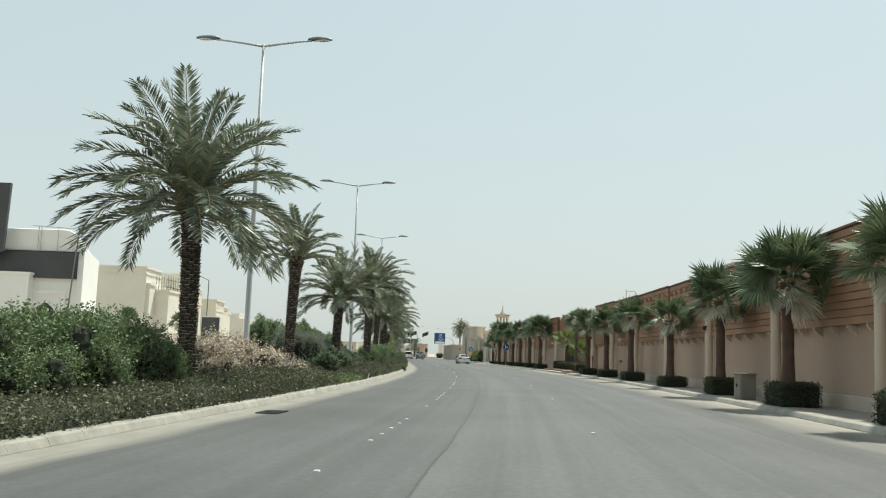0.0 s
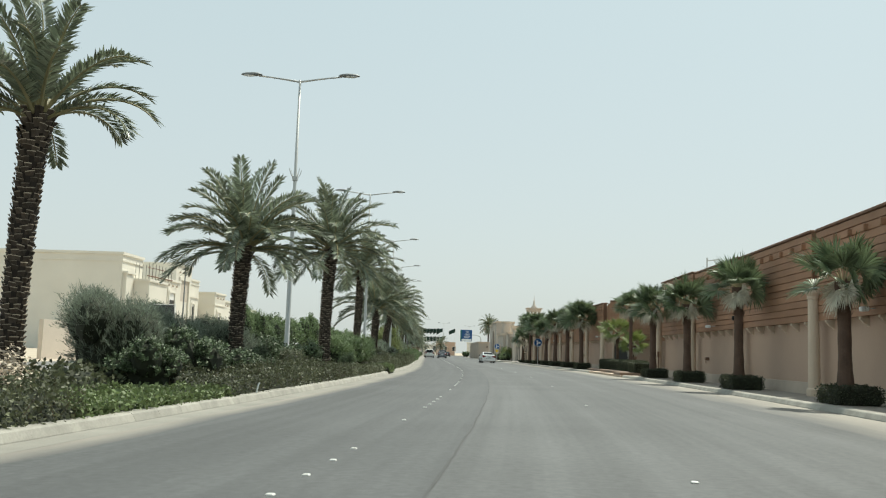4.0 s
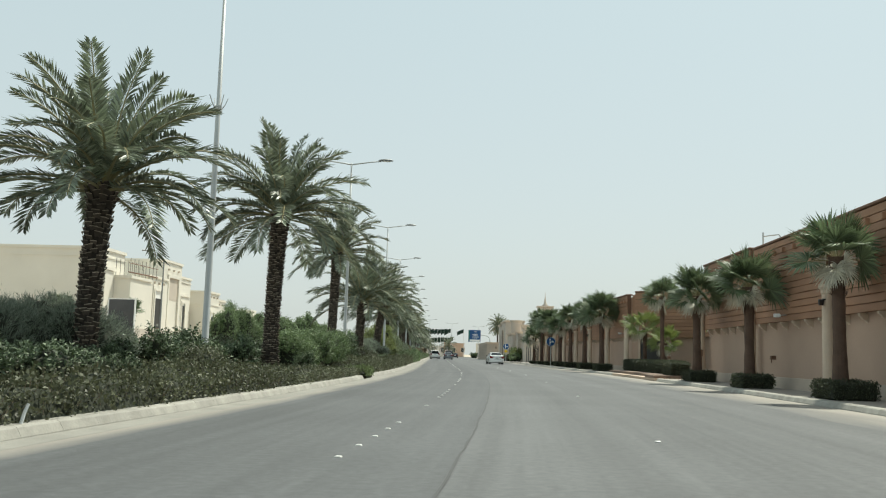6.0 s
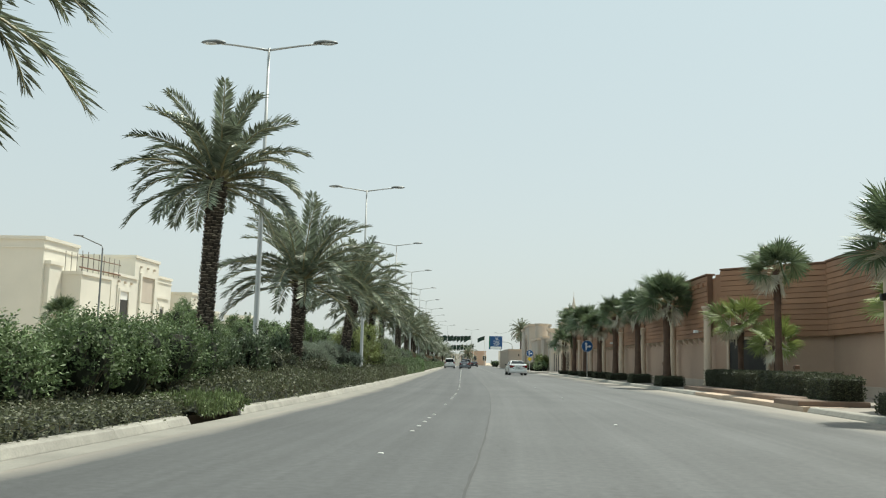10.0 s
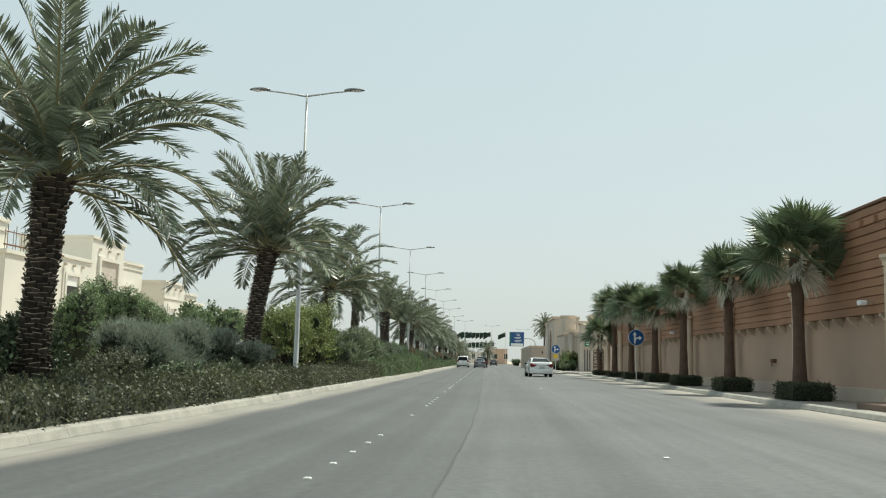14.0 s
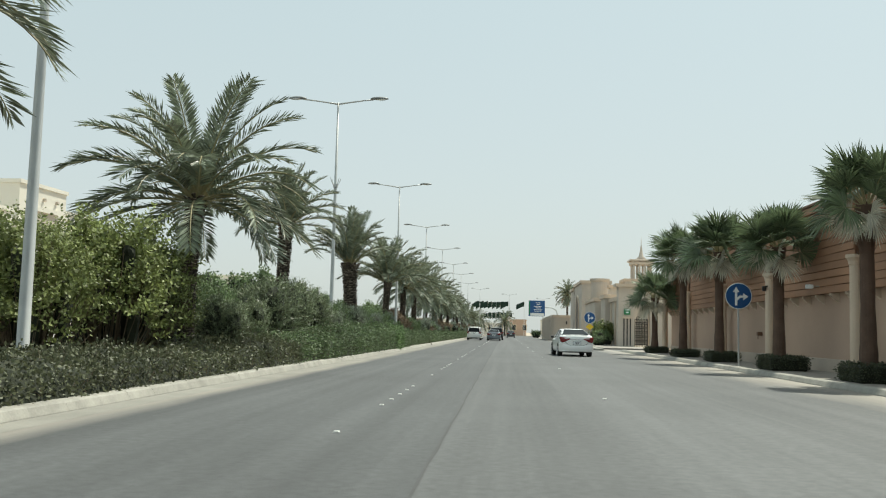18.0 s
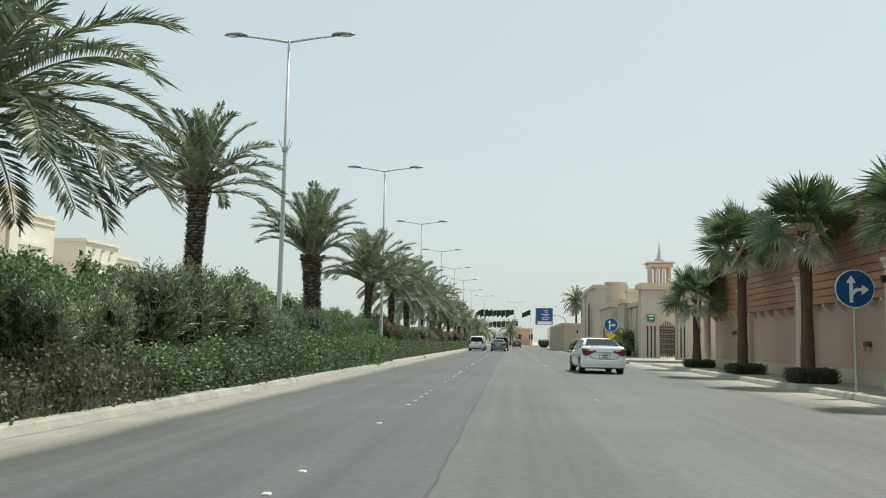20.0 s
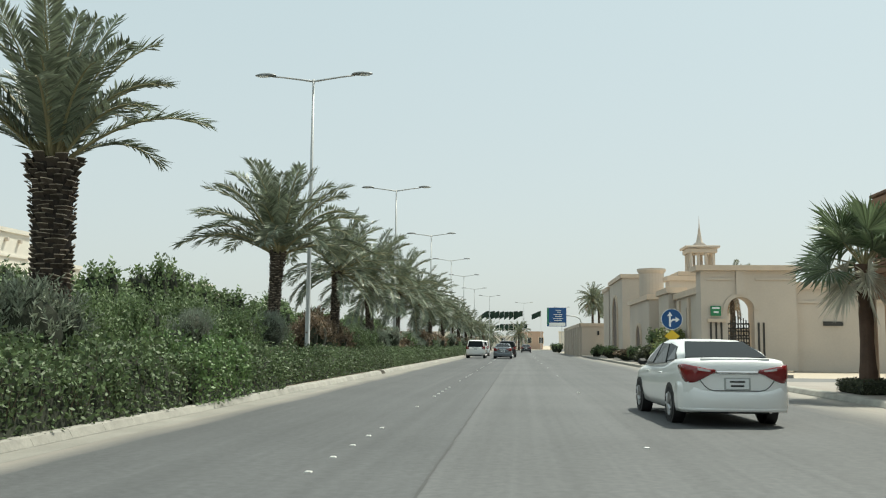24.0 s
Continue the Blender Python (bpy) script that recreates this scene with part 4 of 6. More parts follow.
def wall_bay(index, a, b, top, panel0=0.55, panel1=0.05, corbels=4, boards=True):
    """One bay between two points of the plan (x, y): plain lower wall with plinth, and a clad upper storey that stands forward on corbels."""
    a, b = Vector(a), Vector(b)
    run = (b - a)
    L = run.length
    turn = math.degrees(math.atan2(run.y, run.x)) - 90
    w = thing("wall_%d" % index, (a.x, a.y, 0.0), "plastered boundary wall with brown clad upper part", "wall", "", "structure", turn)
    bm = bmesh.new()
    add_box(bm, (0.15, L / 2, 1.55), (0.3, L, 2.9), bevel=0.0)
    part("lower_wall", bm, M_WALL, w, "plain pinkish plaster wall")
    bm = bmesh.new()
    add_box(bm, (-0.03, L / 2, 0.34), (0.06, L - 0.01, 0.48), bevel=0.012)
    part("plinth", bm, M_BASE, w, "paler rough plinth band")
    bm = bmesh.new()
    add_box(bm, (0.17, L / 2, (3.0 + top - 0.25) / 2), (0.26, L - 0.004, top - 0.25 - 3.0))
    part("upper_wall", bm, M_BOARD, w, "brown recessed upper wall")
    P = L - panel0 - panel1
    mid = panel0 + P / 2
    bm = bmesh.new()
    add_box(bm, (-0.10, mid, (2.78 + top - 0.04) / 2), (0.27, P, top - 0.04 - 2.78))
    part("panel_core", bm, M_CAP, w, "dark brown backing of the cladding")
    n = max(4, int(round((top - 0.12 - 2.76) / 0.255)))
    hgt = (top - 0.12 - 2.76) / n
    rows = []
    for v in range(3):
        bm = bmesh.new()
        q = random.Random(index * 7 + v)
        step, e = P / 9, []
        for j in range(10):
            y_, a_, b_ = -P / 2 - 0.02 + j * (P + 0.04) / 9, q.uniform(0.0, 0.03), q.uniform(-0.016, 0.016)
            e.append([bm.verts.new(c) for c in ((-0.235, y_, 0.004), (-0.270 - a_, y_, 0.014 + b_ * 0.7), (-0.262 - a_, y_, hgt - 0.018 + b_ * 0.7), (-0.235, y_, hgt - 0.006))])
        for c0, c1 in zip(e, e[1:]):
            for k in range(4):
                bm.faces.new((c0[k], c1[k], c1[(k + 1) % 4], c0[(k + 1) % 4]))
        bm.faces.new(e[0])
        bm.faces.new(e[-1][::-1])
        bmesh.ops.recalc_face_normals(bm, faces=bm.faces)
        rows.append(mesh_of(bm, "board", M_BOARD))
    for k in range(n):
        part("board", rows[(k * 2 + k // 3) % 3], None, w, m=pose(0.012 * math.sin(k * 5.1 + index), mid, 2.76 + k * hgt))
    bm = bmesh.new()
    add_box(bm, (-0.08, mid, top - 0.05), (0.48, P + 0.08, 0.10), bevel=0.02)
    part("coping", bm, M_CAP, w, "dark brown coping")
    for k in range(corbels):
        part("corbel", BRACKET, None, w, m=pose(0.0, panel0 + P * (k + 0.5) / corbels, 2.76))
    for k in range(corbels + 1):
        part("wall_block", SPOUT, None, w, m=pose(-0.26, panel0 + P * (k + 0.5) / (corbels + 1), top - 0.55))
    return w


COLS = [14.0, 24.0, 33.5, 43.3, 52.8, 63.0, 72.4, 81.8, 90.6, 99.1]
COLS2 = [119.6, 127.2, 136.0, 144.4, 153.3, 161.2, 169.6, 177.0]
TOPS = [6.0, 6.1, 6.05, 5.9, 5.95, 6.0, 6.05, 6.1, 6.2]
TOPS2 = [6.05, 6.1, 6.1, 6.0, 6.05, 6.0, 5.9]
index = 1
for cols, tops in ((COLS, TOPS), (COLS2, TOPS2)):
    for (y0, y1), top in zip(zip(cols, cols[1:]), tops):
        wall_bay(index, on(WALL_D, y0).xy, on(WALL_D, y1).xy, top, corbels=6)
        index += 1
    for y in cols:
        c = tagged(part("wall_column", COLUMN_TALL if y in (99.1, 119.6) else COLUMN, None, None, m=pose(*on(WALL_D - 0.42, y, 0.12))), "round cream stone column with a moulded capital", "column", "columns of the boundary wall")
        for p in c.data.polygons:
            p.use_smooth = False
# recess with a gate
RE = [on(16.9, 99.1).xy, on(20.6, 103.0).xy, on(21.0, 115.2).xy, on(16.9, 119.6).xy]
wall_bay(index, RE[0], RE[1], 6.1, 0.1, 0.05, 0)
wall_bay(index + 1, RE[1], RE[2], 6.25, 0.05, 0.05, 0)
wall_bay(index + 2, RE[2], RE[3], 6.2, 0.05, 0.5, 0)
gate = thing("door_1", (*(RE[2].lerp(RE[3], 0.70)), 0.13), "dark metal gate in a cream surround", "door", "", "structure", math.degrees(math.atan2((RE[3] - RE[2]).y, (RE[3] - RE[2]).x)) - 90)
bm = bmesh.new()
add_box(bm, (-0.06, 0, 1.25), (0.06, 2.0, 2.5), bevel=0.01)
part("door_leaf", bm, M_DARK, gate, "dark metal gate leaf")
for sy in (-1.07, 1.07):
    bm = bmesh.new()
    add_box(bm, (-0.09, sy, 1.25), (0.18, 0.14, 2.5), bevel=0.02)
    part("door_frame", bm, M_STONE, gate)
bm = bmesh.new()
add_box(bm, (-0.09, 0, 2.56), (0.2, 2.28, 0.12), bevel=0.02)
part("lintel", bm, M_STONE, gate)
setting("pavement_recess", strip(17.21, 21.5, 0.137, 0.14, 100.0, 120.0, thick=0.3), M_PAVE, "paved forecourt in front of the recessed gate", "pavement")


setting("apron", strip(14.2, 15.5, 0.142, 0.146, 99.8, 113.0, thick=0.25), M_PLINTH, "pale paved apron before the recessed gate", "pavement")


# ---- clipped hedges and planters at the foot of the wall ----
def clipped(y, d, sx, sy, h, key="lowgreen", seed=0, label="clipped dark green hedge block round a palm trunk"):
    rng = random.Random(seed)
    p = thing("clipped_hedge", on(d, y, 0.13), label, "hedge", "clipped hedges below the wall", "", along(y))
    n = int(2600 * (sx * sy + 2 * h * (sx + sy)) / 5.0)
    vs, fs = [], []
    for i in range(n):
        f = rng.random() * (sx * sy + 2 * h * (sx + sy))
        x, yy, z = rng.uniform(-sx / 2, sx / 2), rng.uniform(-sy / 2, sy / 2), rng.uniform(0.03, h)
        if f < sx * sy:
            z, nn = h + rng.gauss(0, 0.03), Vector((0, 0, 1))
        elif f < sx * sy + 2 * h * sy:
            s = rng.choice((-1, 1))
            x, nn = s * sx / 2 + rng.gauss(0, 0.03), Vector((s, 0, 0))
        else:
            s = rng.choice((-1, 1))
            yy, nn = s * sy / 2 + rng.gauss(0, 0.03), Vector((0, s, 0))
        w = (nn * 0.6 + Vector((rng.gauss(0, 0.5), rng.gauss(0, 0.5), rng.gauss(0.2, 0.5)))).normalized()
        t = w.cross(Vector((rng.gauss(0, 1), rng.gauss(0, 1), rng.gauss(0, 1)))).normalized()
        q, l = Vector((x, yy, z)), 0.06 * rng.uniform(0.7, 1.4)
        k = len(vs)
        vs += [q, q + w * l * 0.5 + t * l * 0.3, q + w * l, q + w * l * 0.5 - t * l * 0.3]
        fs += [(k, k + 1, k + 2), (k, k + 2, k + 3)]
    me = bpy.data.meshes.new("foliage")
    me.from_pydata([tuple(v) for v in vs], [], fs)
    me.materials.append(M_HEDGE)
    part("foliage", me, None, p)
    # filler box, coloured dark in place of the shade inside the hedge
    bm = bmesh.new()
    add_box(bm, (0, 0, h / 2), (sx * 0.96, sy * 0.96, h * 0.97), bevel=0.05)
    part("core", bm, M_CORESHADE, p)
    return p


M_HEDGE = leaf_mat("hedge_leaf_green", (0.066, 0.076, 0.044), 0.4, 0.2)
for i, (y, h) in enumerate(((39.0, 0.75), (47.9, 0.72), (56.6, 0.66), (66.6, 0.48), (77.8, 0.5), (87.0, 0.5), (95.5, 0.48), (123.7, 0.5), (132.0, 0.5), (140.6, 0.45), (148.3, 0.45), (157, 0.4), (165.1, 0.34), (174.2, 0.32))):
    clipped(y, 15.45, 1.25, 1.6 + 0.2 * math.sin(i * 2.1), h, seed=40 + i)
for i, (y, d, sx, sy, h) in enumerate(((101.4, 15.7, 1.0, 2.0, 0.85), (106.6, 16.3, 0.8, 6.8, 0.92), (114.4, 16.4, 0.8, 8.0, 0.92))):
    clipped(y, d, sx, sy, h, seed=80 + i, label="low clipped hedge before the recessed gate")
    bm = bmesh.new()
    add_box(bm, (-0.45, 0, 0.1), (sx + 1.1, sy + 0.3, 0.2), bevel=0.03)
    e = part("planter_edge", bm, M_EDGING)
    e.matrix_basis = pose(*on(d, y, 0.11), 0, 0, along(y))
    tagged(e, "low brick edging round a planter", "planter", "planter edgings")
for i, (y, d, h, size) in enumerate(((110.6, 17.0, 5.1, 0.95), (116.0, 17.05, 3.2, 1.05), (113.6, 17.9, 2.1, 0.95), (102.4, 18.6, 3.3, 0.95))):
    fan_palm(y, d, h, 0.16, (18, 15, 12, 20)[i], size, 350 + i, "young fan palm with light green leaves in the forecourt" if i else "slender fan palm with dark green leaves in the forecourt", FANS_YOUNG if i else FANS, 4)

# ---- cabinet at the wall ----
cab = thing("utility_cabinet", on(15.15, 52.3, 0.13), "weathered grey utility cabinet on the footway", "cabinet", turn=along(52))
bm = bmesh.new()
add_box(bm, (0, 0, 0.47), (0.55, 0.9, 0.94), bevel=0.02)
part("body", bm, M_BOX, cab)
bm = bmesh.new()
add_box(bm, (0, 0, 0.96), (0.62, 0.98, 0.06), bevel=0.02)
part("roof", bm, M_BOX, cab)
for sy in (-0.21, 0.21):
    bm = bmesh.new()
    add_box(bm, (-0.285, sy, 0.48), (0.03, 0.40, 0.78), bevel=0.008)
    door = part("door", bm, M_BOX, cab)
    bm = bmesh.new()
    add_box(bm, (-0.31, sy * 0.3, 0.52), (0.03, 0.03, 0.12), bevel=0.005)
    part("handle", bm, M_IRON, door, "black handle")

# ---- planting of the median ----
rng = random.Random(5)
y, i = 12.0, 0
while y < 330:
    key = "creeper" if 54.5 < y < 61.0 or 88.6 < y < 91.5 else "low" if y < 142 else "lowgreen"
    grow = 1.12 if y < 138 else 1.25 if y < 150 else 1.42 if y < 158 else 1.55
    zs = rng.uniform(0.9, 1.12) * grow * (0.62 if key == "lowgreen" else 1.0)
    if 164 < y < 169.5:
        key = "lush"
    if y > 171:
        zs *= 0.8
    elif 77 < y < 88.6:
        zs *= 0.66
    elif y < 41:
        zs *= 0.78
    low_planting(key, y, -1.35 if y < 146 else -1.18 if key == "lush" else -1.26 if y < 171 else -1.62, 0.98, 1.0, zs, rng.choice((0, 180)), i)
    if y < 146:
        low_planting("low", y + 0.4, -3.4, 1.05, 1.0, zs * 1.05, rng.choice((0, 180)), i + 1)
    elif y < 200:
        low_planting("lowgreen", y + 0.4, -3.3, 1.05, 1.0, zs * 0.95, rng.choice((0, 180)), i + 1)
    y += 3.3
    i += 1
# kind, centre along the road, offset, width, length, height
PLANTS = (
    # green mound, dry shrubs and grey balls of the first stretch
    ("green", 31.0, -3.2, 2.6, 3.4, 1.8), ("green", 33.6, -3.3, 2.6, 3.2, 1.95), ("green", 35.8, -3.1, 2.6, 3.0, 2.05), ("green", 38.0, -3.3, 2.6, 3.0, 2.1), ("green", 39.9, -3.1, 2.2, 2.6, 1.95), ("green", 41.5, -2.8, 1.7, 2.0, 1.5), ("green", 36.8, -2.3, 1.6, 2.6, 1.35), ("green", 34.0, -2.3, 1.6, 2.6, 1.3),
    ("dry", 46.2, -3.0, 2.3, 3.0, 1.8), ("dry", 48.6, -3.2, 2.3, 2.4, 2.0), ("dry", 51.2, -3.0, 2.2, 3.0, 1.5), ("dry", 53.8, -2.8, 2.1, 2.6, 1.4), ("dry", 44.9, -2.4, 1.4, 1.6, 1.2),
    ("grey", 61.4, -3.5, 2.6, 3.8, 2.4), ("grey", 67.4, -4.4, 2.3, 3.0, 2.3), ("grey", 70.0, -3.5, 2.2, 3.6, 2.1),
    ("leafy", 59.9, -2.1, 1.7, 2.2, 1.2), ("leafy", 62.6, -2.1, 1.8, 3.0, 1.45), ("leafy", 65.7, -2.1, 1.7, 2.4, 1.15), ("leafy", 67.9, -2.0, 1.3, 1.6, 1.1),
    # straggly broad-leaved shrubs up to the third palm
    ("broad", 72.6, -3.1, 1.7, 2.2, 1.35), ("dark", 74.4, -2.6, 1.8, 2.0, 1.15), ("broad", 76.2, -3.2, 1.9, 2.4, 1.45), ("broad", 78.6, -2.7, 1.8, 2.2, 1.3), ("dark", 80.6, -3.6, 1.8, 2.2, 1.4), ("broad", 82.4, -3.8, 1.6, 1.8, 1.35),
    ("green", 86.0, -2.5, 2.3, 2.8, 1.8), ("green", 88.4, -2.3, 2.5, 2.8, 1.9), ("green", 90.8, -2.5, 2.5, 2.8, 1.95), ("green", 93.2, -2.6, 2.3, 2.8, 2.0), ("green", 95.4, -2.6, 1.9, 2.4, 1.9),
    ("broad", 84.3, -1.7, 0.8, 1.0, 0.95), ("creeper", 90.3, -0.5, 0, 0, 1.4),
    ("broad", 98.8, -3.2, 1.7, 2.4, 1.8), ("broad", 101.2, -2.9, 1.9, 2.4, 1.75), ("broad", 104.0, -3.4, 1.9, 2.6, 1.85), ("dark", 105.6, -2.6, 1.8, 2.4, 1.35), ("broad", 107.8, -3.5, 1.9, 2.4, 1.9), ("broad", 110.6, -3.7, 1.7, 2.2, 1.8), ("dark", 112.2, -2.6, 1.6, 2.2, 1.2),
    # grey balls before the fifth palm
    ("grey", 115.6, -3.1, 2.1, 2.6, 1.95), ("grey", 117.8, -3.3, 2.2, 2.8, 2.05), ("grey", 120.4, -3.2, 2.0, 2.4, 1.9), ("grey", 121.6, -2.4, 1.7, 2.6, 1.55), ("leafy", 114.6, -1.9, 1.2, 1.4, 0.95), ("broad", 118.6, -1.9, 1.0, 1.4, 0.9),
    ("yellow", 132.2, -3.3, 2.4, 2.8, 3.4), ("yellow", 135.4, -3.2, 2.8, 3.4, 3.9), ("yellow", 138.0, -3.5, 2.5, 2.8, 3.5),
    ("green", 142.0, -4.0, 2.0, 2.8, 2.7), ("oleander", 141.6, -2.5, 1.5, 2.0, 1.9), ("oleander", 144.2, -2.6, 1.6, 2.2, 2.1), ("green", 145.4, -4.0, 1.8, 2.4, 2.4),
    # tall oleanders by the eighth palm
    ("oleander", 147.4, -3.0, 2.3, 2.6, 2.9), ("oleander", 149.6, -3.1, 2.4, 2.8, 3.1), ("oleander", 152.0, -3.2, 2.3, 2.8, 2.95), ("oleander", 154.8, -2.9, 2.2, 2.8, 2.85),
    ("silver", 157.4, -2.5, 1.6, 2.2, 1.9), ("green", 158.6, -3.0, 2.1, 2.8, 2.3), ("green", 161.0, -3.0, 2.0, 2.4, 2.4), ("silver", 163.2, -2.6, 2.0, 2.8, 2.3), ("green", 157.2, -4.4, 1.9, 2.8, 2.3),
    ("green", 166.2, -2.9, 2.1, 2.8, 2.25), ("green", 168.6, -3.1, 2.2, 2.8, 2.45), ("grey", 170.6, -2.6, 2.0, 2.6, 2.1), ("green", 172.8, -3.0, 2.2, 2.8, 2.5), ("green", 175.4, -2.8, 2.1, 2.8, 2.35), ("grey", 178.2, -2.8, 2.1, 2.6, 2.3),
    ("green", 181.6, -3.2, 2.0, 2.8, 2.2), ("bronze", 185.6, -2.9, 1.9, 2.8, 2.5), ("bronze", 188.6, -3.0, 2.0, 2.8, 2.7), ("bronze", 192.0, -3.0, 2.0, 2.8, 2.6), ("green", 195.0, -2.8, 2.0, 2.8, 2.2))
for i, (key, y, d, wide, long, height) in enumerate(PLANTS):
    if key == "creeper":
        low_planting(key, y, d, 0.45, 0.75, height, 0, i)
    else:
        shrub(key, y, d, wide * 1.08, long * 1.08, height - 0.1, rng.uniform(-30, 30), rng.randrange(4))
y = 198.5
while y < 320:
    shrub(("green", "grey", "bronze")[int(y) % 3], y, -2.8 + rng.uniform(-0.4, 0.3), 2.3, 3.2, rng.uniform(1.9, 2.5), rng.uniform(-30, 30), rng.randrange(4))
    y += 3.6
# bushy trees along the far side of the opposite carriageway
y = 152.0
while y < 330:
    shrub("tree", y, -22.0 + rng.uniform(-0.7, 0.5), rng.uniform(3.4, 4.4), rng.uniform(3.6, 5.0), rng.uniform(4.9, 6.4) + (1.1 if 200 < y < 232 else 0.0), rng.uniform(-40, 40), rng.randrange(4), -0.05)
    y += rng.uniform(3.2, 5.0)

# ---- vehicles ----
def loft(bm, stations, closed=True):
    """Closed rings of equal length, joined one to the next."""
    rings = [[bm.verts.new(p) for p in r] for r in stations]
    n = len(rings[0])
    for a, b in zip(rings, rings[1:]):
        for k in range(n):
            bm.faces.new((a[k], a[(k + 1) % n], b[(k + 1) % n], b[k]))
    bm.faces.new(rings[0][::-1])
    bm.faces.new(rings[-1])
    bmesh.ops.recalc_face_normals(bm, faces=bm.faces)


def body_ring(y, w, zb, zt, tuck=0.0):
    half = [(w * 0.80, zb), (w * 0.95, zb + 0.07), (w * 0.99, zb + 0.22), (w, zb + 0.42 * (zt - zb)), (w * 0.985, zb + 0.66 * (zt - zb)), (w * 0.955, zt - 0.09), (w * 0.90, zt - 0.02), (w * 0.76, zt), (w * 0.3, zt + 0.012)]
    return [(x, y, z) for x, z in half] + [(-x, y, z) for x, z in half[::-1]]


def pane(bm, corners, out=0.006, inset=0.06, thick=0.004):
    """A pane laid on a four-cornered field, inset from its edges and standing slightly proud."""
    c = sum((Vector(p) for p in corners), Vector()) / 4
    n = (Vector(corners[1]) - Vector(corners[0])).cross(Vector(corners[3]) - Vector(corners[0])).normalized()
    q = []
    for p in corners:
        p = Vector(p)
        d = c - p
        q.append(p + d.normalized() * min(inset * 1.5, d.length * 0.4) + n * out)
    a = [bm.verts.new(p) for p in q]
    b = [bm.verts.new(p - n * (out + thick)) for p in q]
    fs = [bm.faces.new(a)]
    for k in range(4):
        fs.append(bm.faces.new((a[k], b[k], b[(k + 1) % 4], a[(k + 1) % 4])))
    return fs


def band(bm, path, depth, rows=4, crown=0.0):
    """A shell that follows a path of (x, y, z low, z high) round the tail of a car, bulging by crown."""
    n = len(path)
    grid = []
    for i, (x, y, z0, z1) in enumerate(path):
        a, b = path[max(0, i - 1)], path[min(n - 1, i + 1)]
        t = Vector((b[0] - a[0], b[1] - a[1], 0)).normalized()
        o = Vector((t.y, -t.x, 0))
        col = []
        for k in range(rows + 1):
            s = k / rows
            p = Vector((x, y, z0 + (z1 - z0) * s)) + o * crown * (1 - (2 * s - 1) ** 2)
            col.append(bm.verts.new(p))
        col.append(bm.verts.new(Vector((x, y, z1)) - o * depth))
        col.append(bm.verts.new(Vector((x, y, z0)) - o * depth))
        grid.append(col)
    m = rows + 3
    for c0, c1 in zip(grid, grid[1:]):
        for k in range(m):
            bm.faces.new((c0[k], c1[k], c1[(k + 1) % m], c0[(k + 1) % m]))
    bm.faces.new(grid[0])
    bm.faces.new(grid[-1][::-1])
    bmesh.ops.recalc_face_normals(bm, faces=bm.faces)


